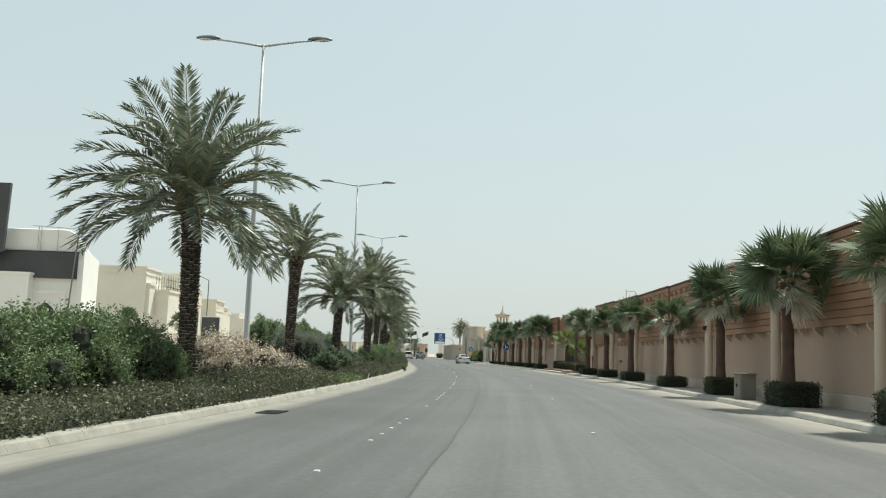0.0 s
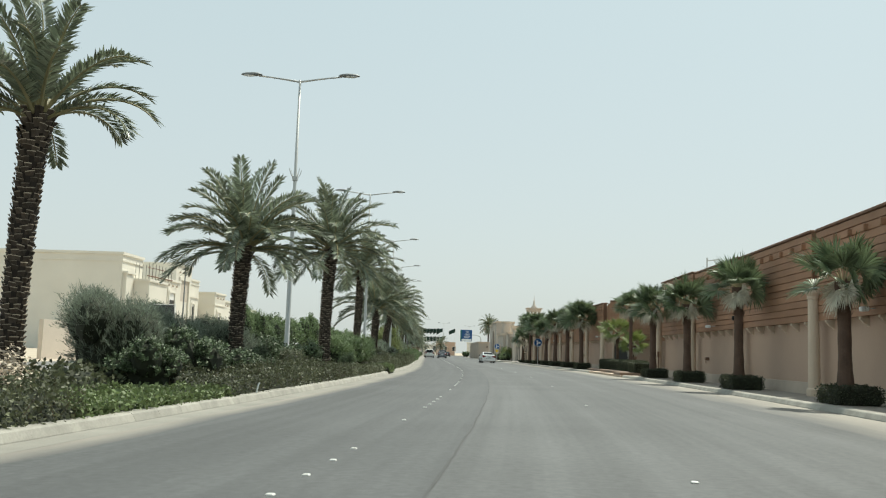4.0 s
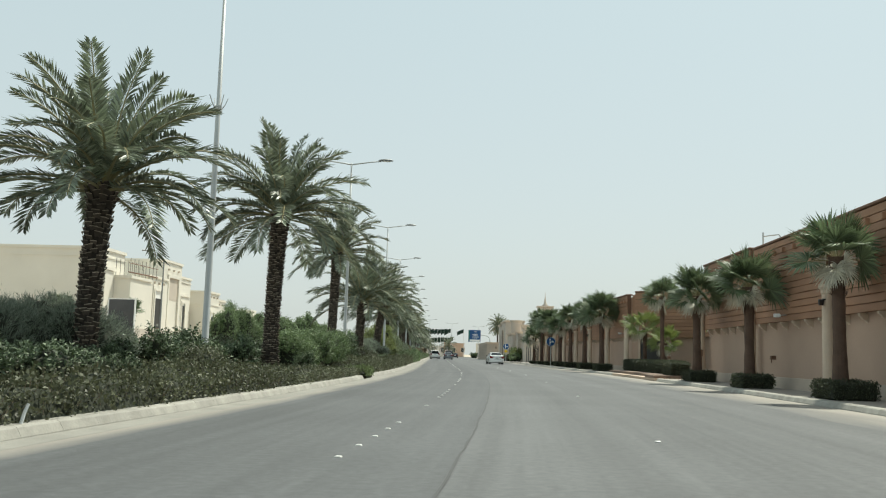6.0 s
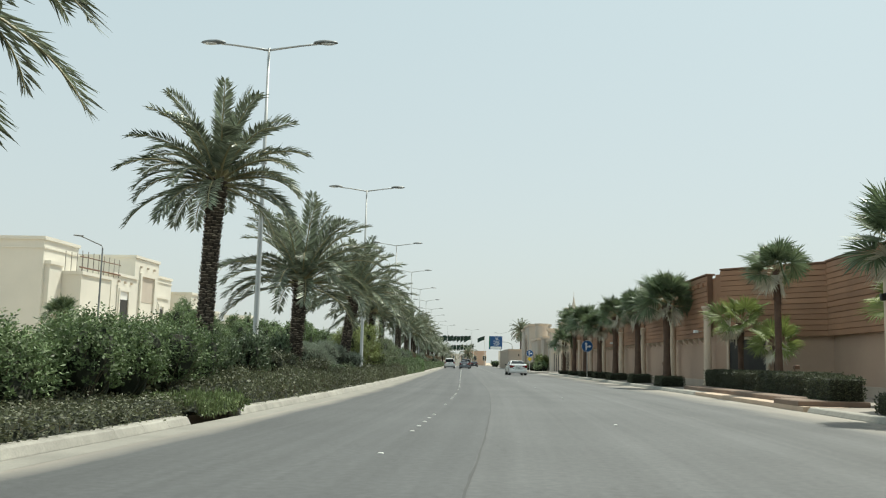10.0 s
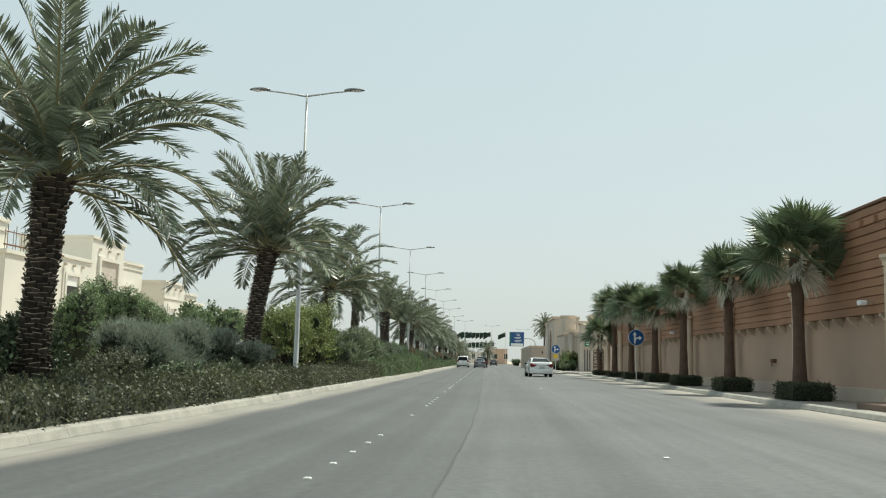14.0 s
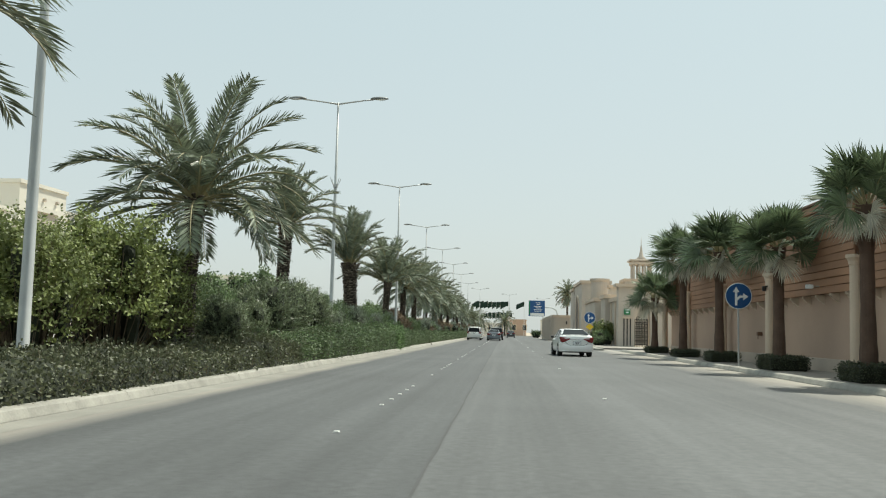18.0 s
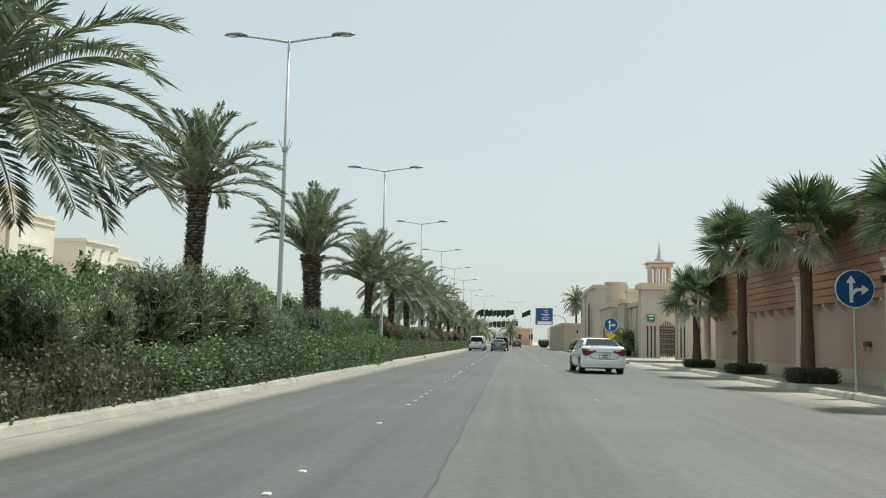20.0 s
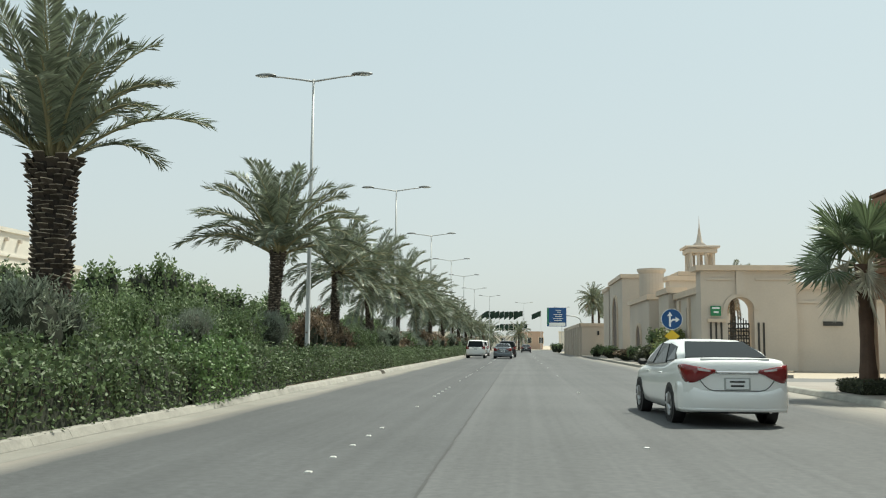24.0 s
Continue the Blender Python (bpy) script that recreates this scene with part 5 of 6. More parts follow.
def car(name, loc, turn, label, paint, kind="sedan", rear_detail=True):
    c = thing(name, loc, label, "car", "cars on the road", "", turn)
    if kind == "sedan":
        st = [(-0.01, 0.74, 0.42, 0.93), (0.02, 0.82, 0.33, 1.06), (0.10, 0.872, 0.26, 1.125), (0.35, 0.897, 0.22, 1.145), (0.9, 0.905, 0.19, 1.13), (1.6, 0.91, 0.19, 1.02), (2.8, 0.91, 0.19, 0.97), (3.6, 0.905, 0.19, 0.97), (4.2, 0.885, 0.2, 0.90), (4.6, 0.82, 0.22, 0.78), (4.78, 0.66, 0.28, 0.66), (4.82, 0.5, 0.34, 0.58)]
        bases = [(0.765, 0.60, 1.13), (0.815, 1.55, 1.02), (0.825, 2.7, 0.965), (0.79, 3.85, 0.965)]
        tops = [(0.57, 1.42, 1.425), (0.605, 1.9, 1.462), (0.61, 2.45, 1.468), (0.58, 3.0, 1.42)]
        wheels, wr, L = (1.02, 3.80), 0.325, 4.82
    else:
        st = [(0.0, 0.78, 0.48, 0.98), (0.04, 0.88, 0.36, 1.05), (0.14, 0.93, 0.32, 1.10), (0.6, 0.95, 0.28, 1.12), (1.6, 0.955, 0.28, 1.12), (3.0, 0.955, 0.28, 1.12), (3.7, 0.95, 0.28, 1.13), (4.3, 0.93, 0.3, 1.08), (4.65, 0.86, 0.34, 0.98), (4.78, 0.7, 0.4, 0.86)]
        bases = [(0.86, 0.10, 1.10), (0.875, 1.3, 1.12), (0.875, 2.6, 1.12), (0.84, 3.75, 1.12)]
        tops = [(0.70, 0.42, 1.72), (0.72, 1.2, 1.79), (0.715, 2.1, 1.80), (0.68, 2.95, 1.74)]
        wheels, wr, L = (0.95, 3.72), 0.38, 4.78
    bm = bmesh.new()
    loft(bm, [body_ring(*s) for s in st])
    body = part("body", bm, paint, c, smooth=True)
    bm = bmesh.new()
    rows = []
    for (bx, by, bz), (tx, ty, tz) in zip(bases, tops):
        rows.append([(bx, by, bz - 0.03), (bx * 0.6 + tx * 0.4 + 0.02, by * 0.6 + ty * 0.4, bz * 0.6 + tz * 0.4), (tx + 0.03, ty, tz - 0.04), (tx * 0.92, ty, tz), (tx * 0.4, ty, tz + 0.018),
                     (-tx * 0.4, ty, tz + 0.018), (-tx * 0.92, ty, tz), (-tx - 0.03, ty, tz - 0.04), (-bx * 0.6 - tx * 0.4 - 0.02, by * 0.6 + ty * 0.4, bz * 0.6 + tz * 0.4), (-bx, by, bz - 0.03)])
    loft(bm, rows)
    part("roof", bm, paint, c, smooth=True)
    (bx, by, bz), (tx, ty, tz) = bases[0], tops[0]
    bm = bmesh.new()
    pane(bm, [(-bx * 0.98, by, bz), (bx * 0.98, by, bz), (tx, ty, tz), (-tx, ty, tz)], 0.022, 0.035, 0.03)
    part("rear_window", bm, M_CARGLASS, c, "dark tinted rear window")
    (fx, fy, fz), (ux, uy, uz) = bases[3], tops[3]
    bm = bmesh.new()
    pane(bm, [(fx, fy, fz), (-fx, fy, fz), (-ux, uy, uz), (ux, uy, uz)], 0.012, 0.05, 0.03)
    part("windscreen", bm, M_CARGLASS, c, "dark windscreen")
    for sg in (-1, 1):
        for k in range(3):
            (ax, ay, az), (cx, cy, cz) = bases[k], tops[k]
            (dx, dy, dz), (ex, ey, ez) = bases[k + 1], tops[k + 1]
            q = [Vector((sg * ax, ay, az)), Vector((sg * dx, dy, dz)), Vector((sg * (ex + 0.03), ey, ez - 0.05)), Vector((sg * (cx + 0.03), cy, cz - 0.05))]
            if k == 0:
                q[0] = q[0].lerp(q[1], 0.35)
            if k == 2:
                q[1] = q[1].lerp(q[0], 0.22)
            bm = bmesh.new()
            pane(bm, q if sg > 0 else [q[1], q[0], q[3], q[2]], 0.036, 0.035, 0.03)
            part("side_window", bm, M_CARGLASS, c, "dark side window")
        bm = bmesh.new()
        add_box(bm, (sg * 0.93, bases[3][1] - 0.55, bases[3][2] + 0.06), (0.19, 0.11, 0.13), bevel=0.045)
        part("mirror", bm, M_TRIMBLACK if kind == "sedan" else paint, c, "dark door mirror")
        for k in range(2):
            bm = bmesh.new()
            y0 = (bases[1][1] + 0.15, bases[2][1] + 0.1)[k]
            add_box(bm, (sg * (0.925 if kind == "sedan" else 0.965), y0, bases[1][2] - 0.16), (0.03, 0.20, 0.035), bevel=0.01)
            part("door_handle", bm, paint, c)
    for y in wheels:
        for sg in (-1, 1):
            bm = bmesh.new()
            xo = st[4][1] + 0.012
            add_tube(bm, [(sg * (xo - 0.24), y, wr), (sg * (xo - 0.22), y, wr), (sg * (xo - 0.03), y, wr), (sg * xo, y, wr)], [wr * 0.9, wr, wr, wr * 0.9], 28)
            wheel = part("wheel", bm, M_TYRE, c, "black tyre")
            bm = bmesh.new()
            for s in range(7):
                a = s * 2 * math.pi / 7
                add_tube(bm, [(sg * (xo + 0.006), y, wr), (sg * (xo + 0.004), y + math.cos(a) * wr * 0.62, wr + math.sin(a) * wr * 0.62)], [0.035, 0.028], 5)
            add_tube(bm, [(sg * (xo - 0.02), y, wr), (sg * (xo + 0.003), y, wr)], [wr * 0.66, wr * 0.64], 24)
            part("rim", bm, M_RIM, wheel, "silver alloy rim")
            bm = bmesh.new()
            add_tube(bm, [(sg * (xo - 0.20), y, wr + 0.01), (sg * (xo - 0.008), y, wr + 0.01)], [wr * 1.13, wr * 1.13], 28)
            part("wheel_arch", bm, M_TRIMBLACK, c, "black wheel arch")
    # rear
    zl = 0.865 if kind == "sedan" else 1.02
    zp = 0.72 if kind == "sedan" else 0.92      # middle of the number plate
    for sg in (-1, 1):
        bm = bmesh.new()
        if kind == "sedan":
            way = [(0.36, -0.02, 0.90, 0.955), (0.45, -0.022, 0.87, 0.965), (0.56, -0.025, 0.81, 0.985), (0.66, -0.022, 0.76, 1.005), (0.74, -0.012, 0.735, 1.02), (0.80, 0.014, 0.735, 1.03), (0.852, 0.064, 0.75, 1.04), (0.884, 0.14, 0.81, 1.045), (0.902, 0.32, 0.95, 1.04)]
        else:
            way = [(0.62, -0.006, zl - 0.10, zl + 0.06), (0.76, -0.002, zl - 0.12, zl + 0.12), (0.84, 0.02, zl - 0.14, zl + 0.14), (0.90, 0.06, zl - 0.14, zl + 0.16), (0.935, 0.16, zl - 0.12, zl + 0.10)]
        band(bm, [(sg * x, y, z0, z1) for x, y, z0, z1 in way][::sg], 0.09, 4, 0.012)
        lamp_part = part("tail_lamp", bm, M_RED, c, "red tail lamp", True)
        bm = bmesh.new()
        low = [(x, y - 0.008, z1 - 0.068, z1 - 0.018) for x, y, z0, z1 in way[1:4]] if kind == "sedan" else [(x, y - 0.016, zl - 0.03, zl + 0.02) for x, y, z0, z1 in way[:3]]
        band(bm, [(sg * x, y, z0, z1) for x, y, z0, z1 in low][::sg], 0.04, 2, 0.004)
        part("reversing_lamp", bm, M_LAMPCLEAR, lamp_part, "clear reversing lamp")
    if kind == "sedan":
        bm = bmesh.new()
        half = [(0.0, -0.085, 0.27, 0.585), (0.35, -0.08, 0.27, 0.585), (0.58, -0.058, 0.27, 0.61), (0.72, -0.012, 0.26, 0.66), (0.80, 0.045, 0.25, 0.70), (0.862, 0.145, 0.24, 0.73), (0.893, 0.30, 0.24, 0.74), (0.905, 0.52, 0.24, 0.73)]
        band(bm, [(-x, y, z0, z1) for x, y, z0, z1 in half[:0:-1]] + half, 0.13, 6, 0.035)
        part("rear_bumper", bm, paint, c, "", True)
        bm = bmesh.new()
        lip = [(x * 1.005, y - 0.012, 0.262, 0.335) for x, y, z0, z1 in half]
        band(bm, [(-x, y, z0, z1) for x, y, z0, z1 in lip[:0:-1]] + lip, 0.10, 2, 0.012)
        part("bumper_lip", bm, paint, c, "", True)
        bm = bmesh.new()
        gap = [(-0.62, -0.012, 0.78), (-0.54, -0.014, 0.68), (-0.47, -0.014, 0.625), (-0.38, -0.014, 0.605), (0.38, -0.014, 0.605), (0.47, -0.014, 0.625), (0.54, -0.014, 0.68), (0.62, -0.012, 0.78)]
        add_tube(bm, gap, [0.007] * 8, 5)
        part("boot_gap", bm, M_TRIMBLACK, c, "thin dark gap round the boot lid")
        bm = bmesh.new()
        add_box(bm, (0, -0.010, zp), (0.44, 0.03, 0.205), bevel=0.008)
        part("plate_frame", bm, M_STEEL, c, "grey plate frame")
    bm = bmesh.new()
    add_box(bm, (0, -0.010, zl + 0.04), (0.72, 0.06, 0.05), bevel=0.018)
    part("chrome_strip", bm, M_CHROME, c, "chrome strip above the plate")
    bm = bmesh.new()
    add_box(bm, (0, -0.006, zp), (0.38, 0.045, 0.165), bevel=0.006)
    plate = part("number_plate", bm, M_SIGNWHITE, c, "white plate with dark bars")
    for z, w in ((0.036, 0.25), (-0.034, 0.22)):
        bm = bmesh.new()
        add_box(bm, (0, -0.030, zp + z), (w, 0.006, 0.028))
        part("plate_bar", bm, M_TRIMBLACK, plate)
    bm = bmesh.new()
    add_box(bm, (0, 0.08, 0.29), (1.25, 0.16, 0.13), bevel=0.03)
    part("rear_valance", bm, M_TRIMBLACK, c, "black lower valance")
    for sg in (-1, 1) if kind != "sedan" else ():
        bm = bmesh.new()
        add_box(bm, (sg * 0.70, 0.05, 0.42), (0.16, 0.07, 0.03), bevel=0.008)
        part("reflector", bm, M_RED, c, "small red reflector")
    if kind == "sedan":
        bm = bmesh.new()
        add_box(bm, (0, 0.15, 1.135), (1.16, 0.14, 0.022), bevel=0.008)
        part("spoiler_lip", bm, paint, c)
        bm = bmesh.new()
        add_tube(bm, [(0.55, 0.0, 0.27), (0.55, 0.2, 0.27)], [0.035, 0.035], 10)
        part("exhaust", bm, M_CHROME, c)
    else:
        for sg in (-1, 1):
            bm = bmesh.new()
            add_tube(bm, [(sg * 0.62, 0.6, 1.84), (sg * 0.63, 1.4, 1.87), (sg * 0.62, 2.5, 1.84)], [0.018, 0.02, 0.018], 6)
            part("roof_rail", bm, M_CHROME, c)
    return c


def at_depth(d, y, turn=0.0):
    p = on(d, y, 0.0)
    return (p.x, p.y, 0.0), along(y) + turn


for name, d, y, label, paint, kind, turn in (
        ("sedan", 9.72, 164.5, "white saloon car with red tail lamps", M_CARWHITE, "sedan", 3.4),
        ("suv", 1.75, 238.0, "white sport utility vehicle", M_CARWHITE, "suv", 0),
        ("sedan", 4.45, 237.4, "dark grey saloon car", M_CARGREY, "sedan", 0),
        ("suv", 4.75, 247.5, "black sport utility vehicle", M_CARDARK, "suv", 0),
        ("sedan", 7.3, 313.0, "small dark saloon far down the road", M_CARDARK, "sedan", 0),
        ("suv", 1.5, 256.0, "white sport utility vehicle further on", M_CARWHITE, "suv", 0),
        ("suv", -8.6, 143.0, "white sport utility vehicle beyond the median", M_CARWHITE, "suv", 180),
        ("suv", -15.6, 153.5, "white sport utility vehicle parked beyond the median", M_CARWHITE, "suv", 180),
        ("sedan", -17.5, 102.0, "white saloon beyond the median", M_CARWHITE, "sedan", 180)):
    loc, tr = at_depth(d, y)
    car(name, loc, tr + turn, label, paint, kind)


# ---- signs ----
def round_sign(y, d, zc, r, label, pole=True, plate=False):
    s = thing("road_sign", on(d, y, 0.1), label, "road sign", "blue direction signs", "", along(y))
    bm = bmesh.new()
    add_tube(bm, [(0, 0.03, 0), (0, 0.03, zc + r * 0.8)], [0.035, 0.035], 10)
    part("pole", bm, M_STEEL, s, "grey steel pole")
    bm = bmesh.new()
    add_tube(bm, [(0, 0.0, zc), (0, -0.02, zc)], [r, r], 40)
    part("rim", bm, M_SIGNWHITE, s, "thin white rim")
    bm = bmesh.new()
    add_tube(bm, [(0, -0.015, zc), (0, -0.026, zc)], [r * 0.95, r * 0.95], 40)
    disc = part("disc", bm, M_BLUE, s, "blue disc")

    def flat(name, pts):
        bm = bmesh.new()
        add_prism(bm, [(x * r, zc + z * r) for x, z in pts], -0.034, -0.027, "y")
        part(name, bm, M_SIGNWHITE, disc, "white arrow")
    flat("arrow", [(-0.28, -0.72), (-0.10, -0.72), (-0.10, 0.30), (0.06, 0.30), (-0.19, 0.70), (-0.44, 0.30), (-0.28, 0.30)])
    flat("arrow", [(-0.10, -0.34), (0.12, -0.13), (0.34, -0.13), (0.34, -0.32), (0.72, -0.04), (0.34, 0.22), (0.34, 0.04), (0.06, 0.04), (-0.10, -0.12)])
    if plate:
        bm = bmesh.new()
        add_prism(bm, [(-0.33, zc - r - 0.27), (0, zc - r - 0.53), (0.33, zc - r - 0.27), (0, zc - r - 0.01)], -0.025, -0.005, "y")
        part("marker_plate", bm, M_YELLOW, s, "yellow diamond-shaped marker plate")
    return s


round_sign(151.3, 14.75, 2.70, 0.50, "blue round sign with white straight-on and turning arrows")
round_sign(188.4, 12.6, 2.40, 0.45, "blue round sign with white arrows above a yellow diamond plate", plate=True)
p0 = on(13.0, 318.0, 0.0)
gs = thing("direction_sign", (p0.x, p0.y, 0.0), "large blue direction sign on a grey cantilever mast", "road sign", turn=along(318))
bm = bmesh.new()
add_tube(bm, [(4.6, 0.3, 0), (4.6, 0.3, 5.5), (4.3, 0.3, 6.3), (3.4, 0.3, 6.8), (0, 0.3, 7.0)], [0.20, 0.16, 0.14, 0.12, 0.10], 10)
part("mast", bm, M_STEEL, gs, "curved grey steel mast", True)
bm = bmesh.new()
add_box(bm, (0, 0, 6.6), (3.6, 0.08, 3.5), bevel=0.02)
board = part("sign_board", bm, M_BLUE, gs, "blue board")
bm = bmesh.new()
add_box(bm, (0.1, -0.05, 5.25), (3.0, 0.02, 0.62))
part("white_field", bm, M_SIGNWHITE, board, "white lower field")
bm = bmesh.new()
add_box(bm, (-1.6, -0.05, 6.75), (0.26, 0.02, 3.0))
part("green_field", bm, M_SIGNGREEN, board, "green strip")
for z, x, w in ((7.85, 0.3, 1.0), (7.5, 0.4, 0.7), (7.05, 0.2, 1.7), (6.72, 0.3, 1.2), (6.3, 0.3, 1.9), (5.98, 0.2, 1.4)):
    bm = bmesh.new()
    add_box(bm, (x, -0.05, z), (w, 0.02, 0.11))
    part("text_bar", bm, M_SIGNWHITE, board)


# ---- villas ----
def block(bm, x0, x1, y0, y1, z0, z1, cornice=0.0):
    add_box(bm, ((x0 + x1) / 2, (y0 + y1) / 2, (z0 + z1) / 2), (x1 - x0, y1 - y0, z1 - z0))


def volume(parent, x0, x1, y0, y1, z1, material, cap=None, z0=-0.05):
    """A wall block with a projecting parapet band as parts of a house."""
    bm = bmesh.new()
    block(bm, x0, x1, y0, y1, z0, z1)
    w = part("wall", bm, material, parent)
    bm = bmesh.new()
    block(bm, x0 - 0.18, x1 + 0.18, y0 - 0.18, y1 + 0.18, z1 - 0.28, z1 + 0.12)
    part("cornice", bm, cap or material, parent)
    return w


def window(parent, face, at, y, z, w, h, frame_mat, surround=0.22):
    """A framed window on a wall. face 'x': on the plane x = at, towards +x; face '-y': on the plane y = at, towards -y; face '-x': towards -x."""
    def bx(a, b, out0, out1, z0, z1):
        if face == "x":
            return ((at + (out0 + out1) / 2, (a + b) / 2, (z0 + z1) / 2), (out1 - out0, b - a, z1 - z0))
        if face == "-x":
            return ((at - (out0 + out1) / 2, (a + b) / 2, (z0 + z1) / 2), (out1 - out0, b - a, z1 - z0))
        return (((a + b) / 2, at - (out0 + out1) / 2, (z0 + z1) / 2), (b - a, out1 - out0, z1 - z0))
    bm = bmesh.new()
    for q in (bx(y - w / 2 - surround, y - w / 2, -0.02, 0.14, z, z + h), bx(y + w / 2, y + w / 2 + surround, -0.02, 0.14, z, z + h), bx(y - w / 2 - surround, y + w / 2 + surround, -0.02, 0.16, z + h, z + h + surround)):
        add_box(bm, *q)
    win = part("window", bm, frame_mat, parent, "window with a raised surround")
    bm = bmesh.new()
    add_box(bm, *bx(y - w / 2, y + w / 2, -0.02, 0.02, z, z + h))
    part("pane", bm, M_GLASSWIN, win, "dark glass")
    bm = bmesh.new()
    add_box(bm, *bx(y - w / 2 - surround, y + w / 2 + surround, -0.02, 0.2, z - 0.14, z))
    part("sill", bm, frame_mat, win)
    return win


# white building with a dark fascia, beyond the opposite carriageway
h = thing("white_building", (-27.0, 87.0, 0.0), "white rendered building with a black fascia and an arched opening", "building")
bm = bmesh.new()
add_prism(bm, [(-20, 0.0), (0.2, 0.0), (-3.0, 11.6), (-20, 11.6)], -0.05, 8.6)
part("wall", bm, M_WHITE, h)
bm = bmesh.new()
add_prism(bm, [(-3.25, 11.62), (0.05, -0.06), (0.45, 0.0), (-2.85, 11.7)], 0.0, 8.6)
part("corner_pier", bm, M_WHITE, h, "narrow white corner pier")
rings = []
for y_, x_, k in ((-0.02, 0.1, 0.96), (0.12, 0.12, 1.0), (11.4, -3.4, 1.0), (11.6, -3.4, 0.96)):
    end = [(x_ - 1.3 + 1.3 * math.sin(radians(a)), 8.65 + 1.3 * k * math.cos(radians(a))) for a in range(0, 91, 15)]
    rings.append([(-20, y_, 8.6), (-20, y_, 8.65 + 1.3 * k)] + [(x, y_, z) for x, z in end] + [(x_, y_, 8.6)])
bm = bmesh.new()
cols = [[bm.verts.new(p) for p in r] for r in rings]
for r0, r1 in zip(cols, cols[1:]):
    for k in range(len(r0)):
        bm.faces.new((r0[k], r0[(k + 1) % len(r0)], r1[(k + 1) % len(r0)], r1[k]))
bm.faces.new(cols[0][::-1])
bm.faces.new(cols[-1])
bmesh.ops.recalc_face_normals(bm, faces=bm.faces)
part("canopy", bm, M_WHITE, h, "white roof canopy with a rounded end")
bm = bmesh.new()
block(bm, -6.4, 0.0, -0.35, -0.003, 6.15, 8.15)
fascia = part("fascia", bm, M_BLACKPANEL, h, "black fascia panel")
bm = bmesh.new()
add_prism(bm, [(-6.4, 0.0), (0.05, 0.0), (0.05, 0.12), (-6.4, 0.12)], 8.15, 8.25)
part("fascia_edge", bm, M_STEEL, fascia, "thin metal edge")
bm = bmesh.new()
add_prism(bm, [(-7.6, 6.4), (-5.15, 8.0), (-5.0, 13.2), (-7.4, 13.2)], -1.4, -1.1, "y")
part("sign_panel", bm, M_BLACKPANEL, h, "upright black panel")
bm = bmesh.new()
block(bm, -9.0, -3.2, -1.0, -0.02, -0.05, 6.3)
part("porch_wall", bm, M_WHITE, h, "lower white porch block")
bm = bmesh.new()
block(bm, -9.1, -3.1, -1.1, -0.03, 6.3, 6.5)
part("porch_coping", bm, M_WHITE, h)
# niche with a pointed arch
niche = [(-3.6, 0.0), (-3.6, 5.25), (-0.75, 5.25), (-0.75, 0.0), (-1.05, 0.0), (-1.05, 4.95), (-3.3, 4.95), (-3.3, 0.0)]
bm = bmesh.new()
add_prism(bm, niche, -0.14, -0.004, "y")
part("niche_surround", bm, M_WHITE, h, "raised rectangular surround")
arch = [(-3.25, 0.1), (-3.25, 2.9), (-3.12, 3.4), (-2.85, 3.85), (-2.5, 4.15), (-2.2, 4.3), (-1.9, 4.15), (-1.55, 3.85), (-1.28, 3.4), (-1.15, 2.9), (-1.15, 0.1)]
bm = bmesh.new()
add_prism(bm, arch, -0.10, -0.006, "y")
part("arch", bm, M_DARK, h, "dark pointed arch")
bm = bmesh.new()
rim = [(-2.2 + (x + 2.2) * 1.13, z + (0.14 if z > 1 else 0)) for x, z in arch]
add_prism(bm, rim + arch[::-1], -0.18, -0.02, "y")
part("arch_rim", bm, M_WHITE, h, "white moulding round the arch")
for x in (-5.6, -3.1, -2.9, -1.6):
    bm = bmesh.new()
    add_tube(bm, [(x, -0.2, 8.15), (x, -0.2, 10.15)], [0.03, 0.03], 6)
    part("roof_post", bm, M_STEEL, h, "thin steel post")
bm = bmesh.new()
add_tube(bm, [(-3.6, -0.2, 10.15), (1.0, -0.2, 9.95)], [0.03, 0.03], 6)
part("roof_rail", bm, M_STEEL, h)
bm = bmesh.new()
add_tube(bm, [(-0.55, -0.5, 0.0), (0.12, -0.5, 10.0)], [0.08, 0.05], 8)
part("service_pole", bm, M_LAMPHEAD, h, "slim grey pole before the wall")
setting("wall_opposite", strip(-24.5, -24.2, 2.6, 2.6, 100.0, 330.0, thick=2.7), M_VILLA2, "plain beige garden wall beyond the opposite carriageway", "wall")

# row of cream villas
def spouts(parent, x, ys, z):
    for y in ys:
        bm = bmesh.new()
        add_box(bm, (x + 0.16, y, z), (0.36, 0.32, 0.34), bevel=0.03)
        part("spout", bm, M_VILLA2, parent, "small square roof spout")


def ledge(parent, x0, x1, y0, y1, z, h=0.22):
    """A moulding that runs round a block just below its parapet."""
    bm = bmesh.new()
    block(bm, x0 - 0.12, x1 + 0.12, y0 - 0.12, y1 + 0.12, z, z + h)
    part("moulding", bm, M_VILLA, parent)


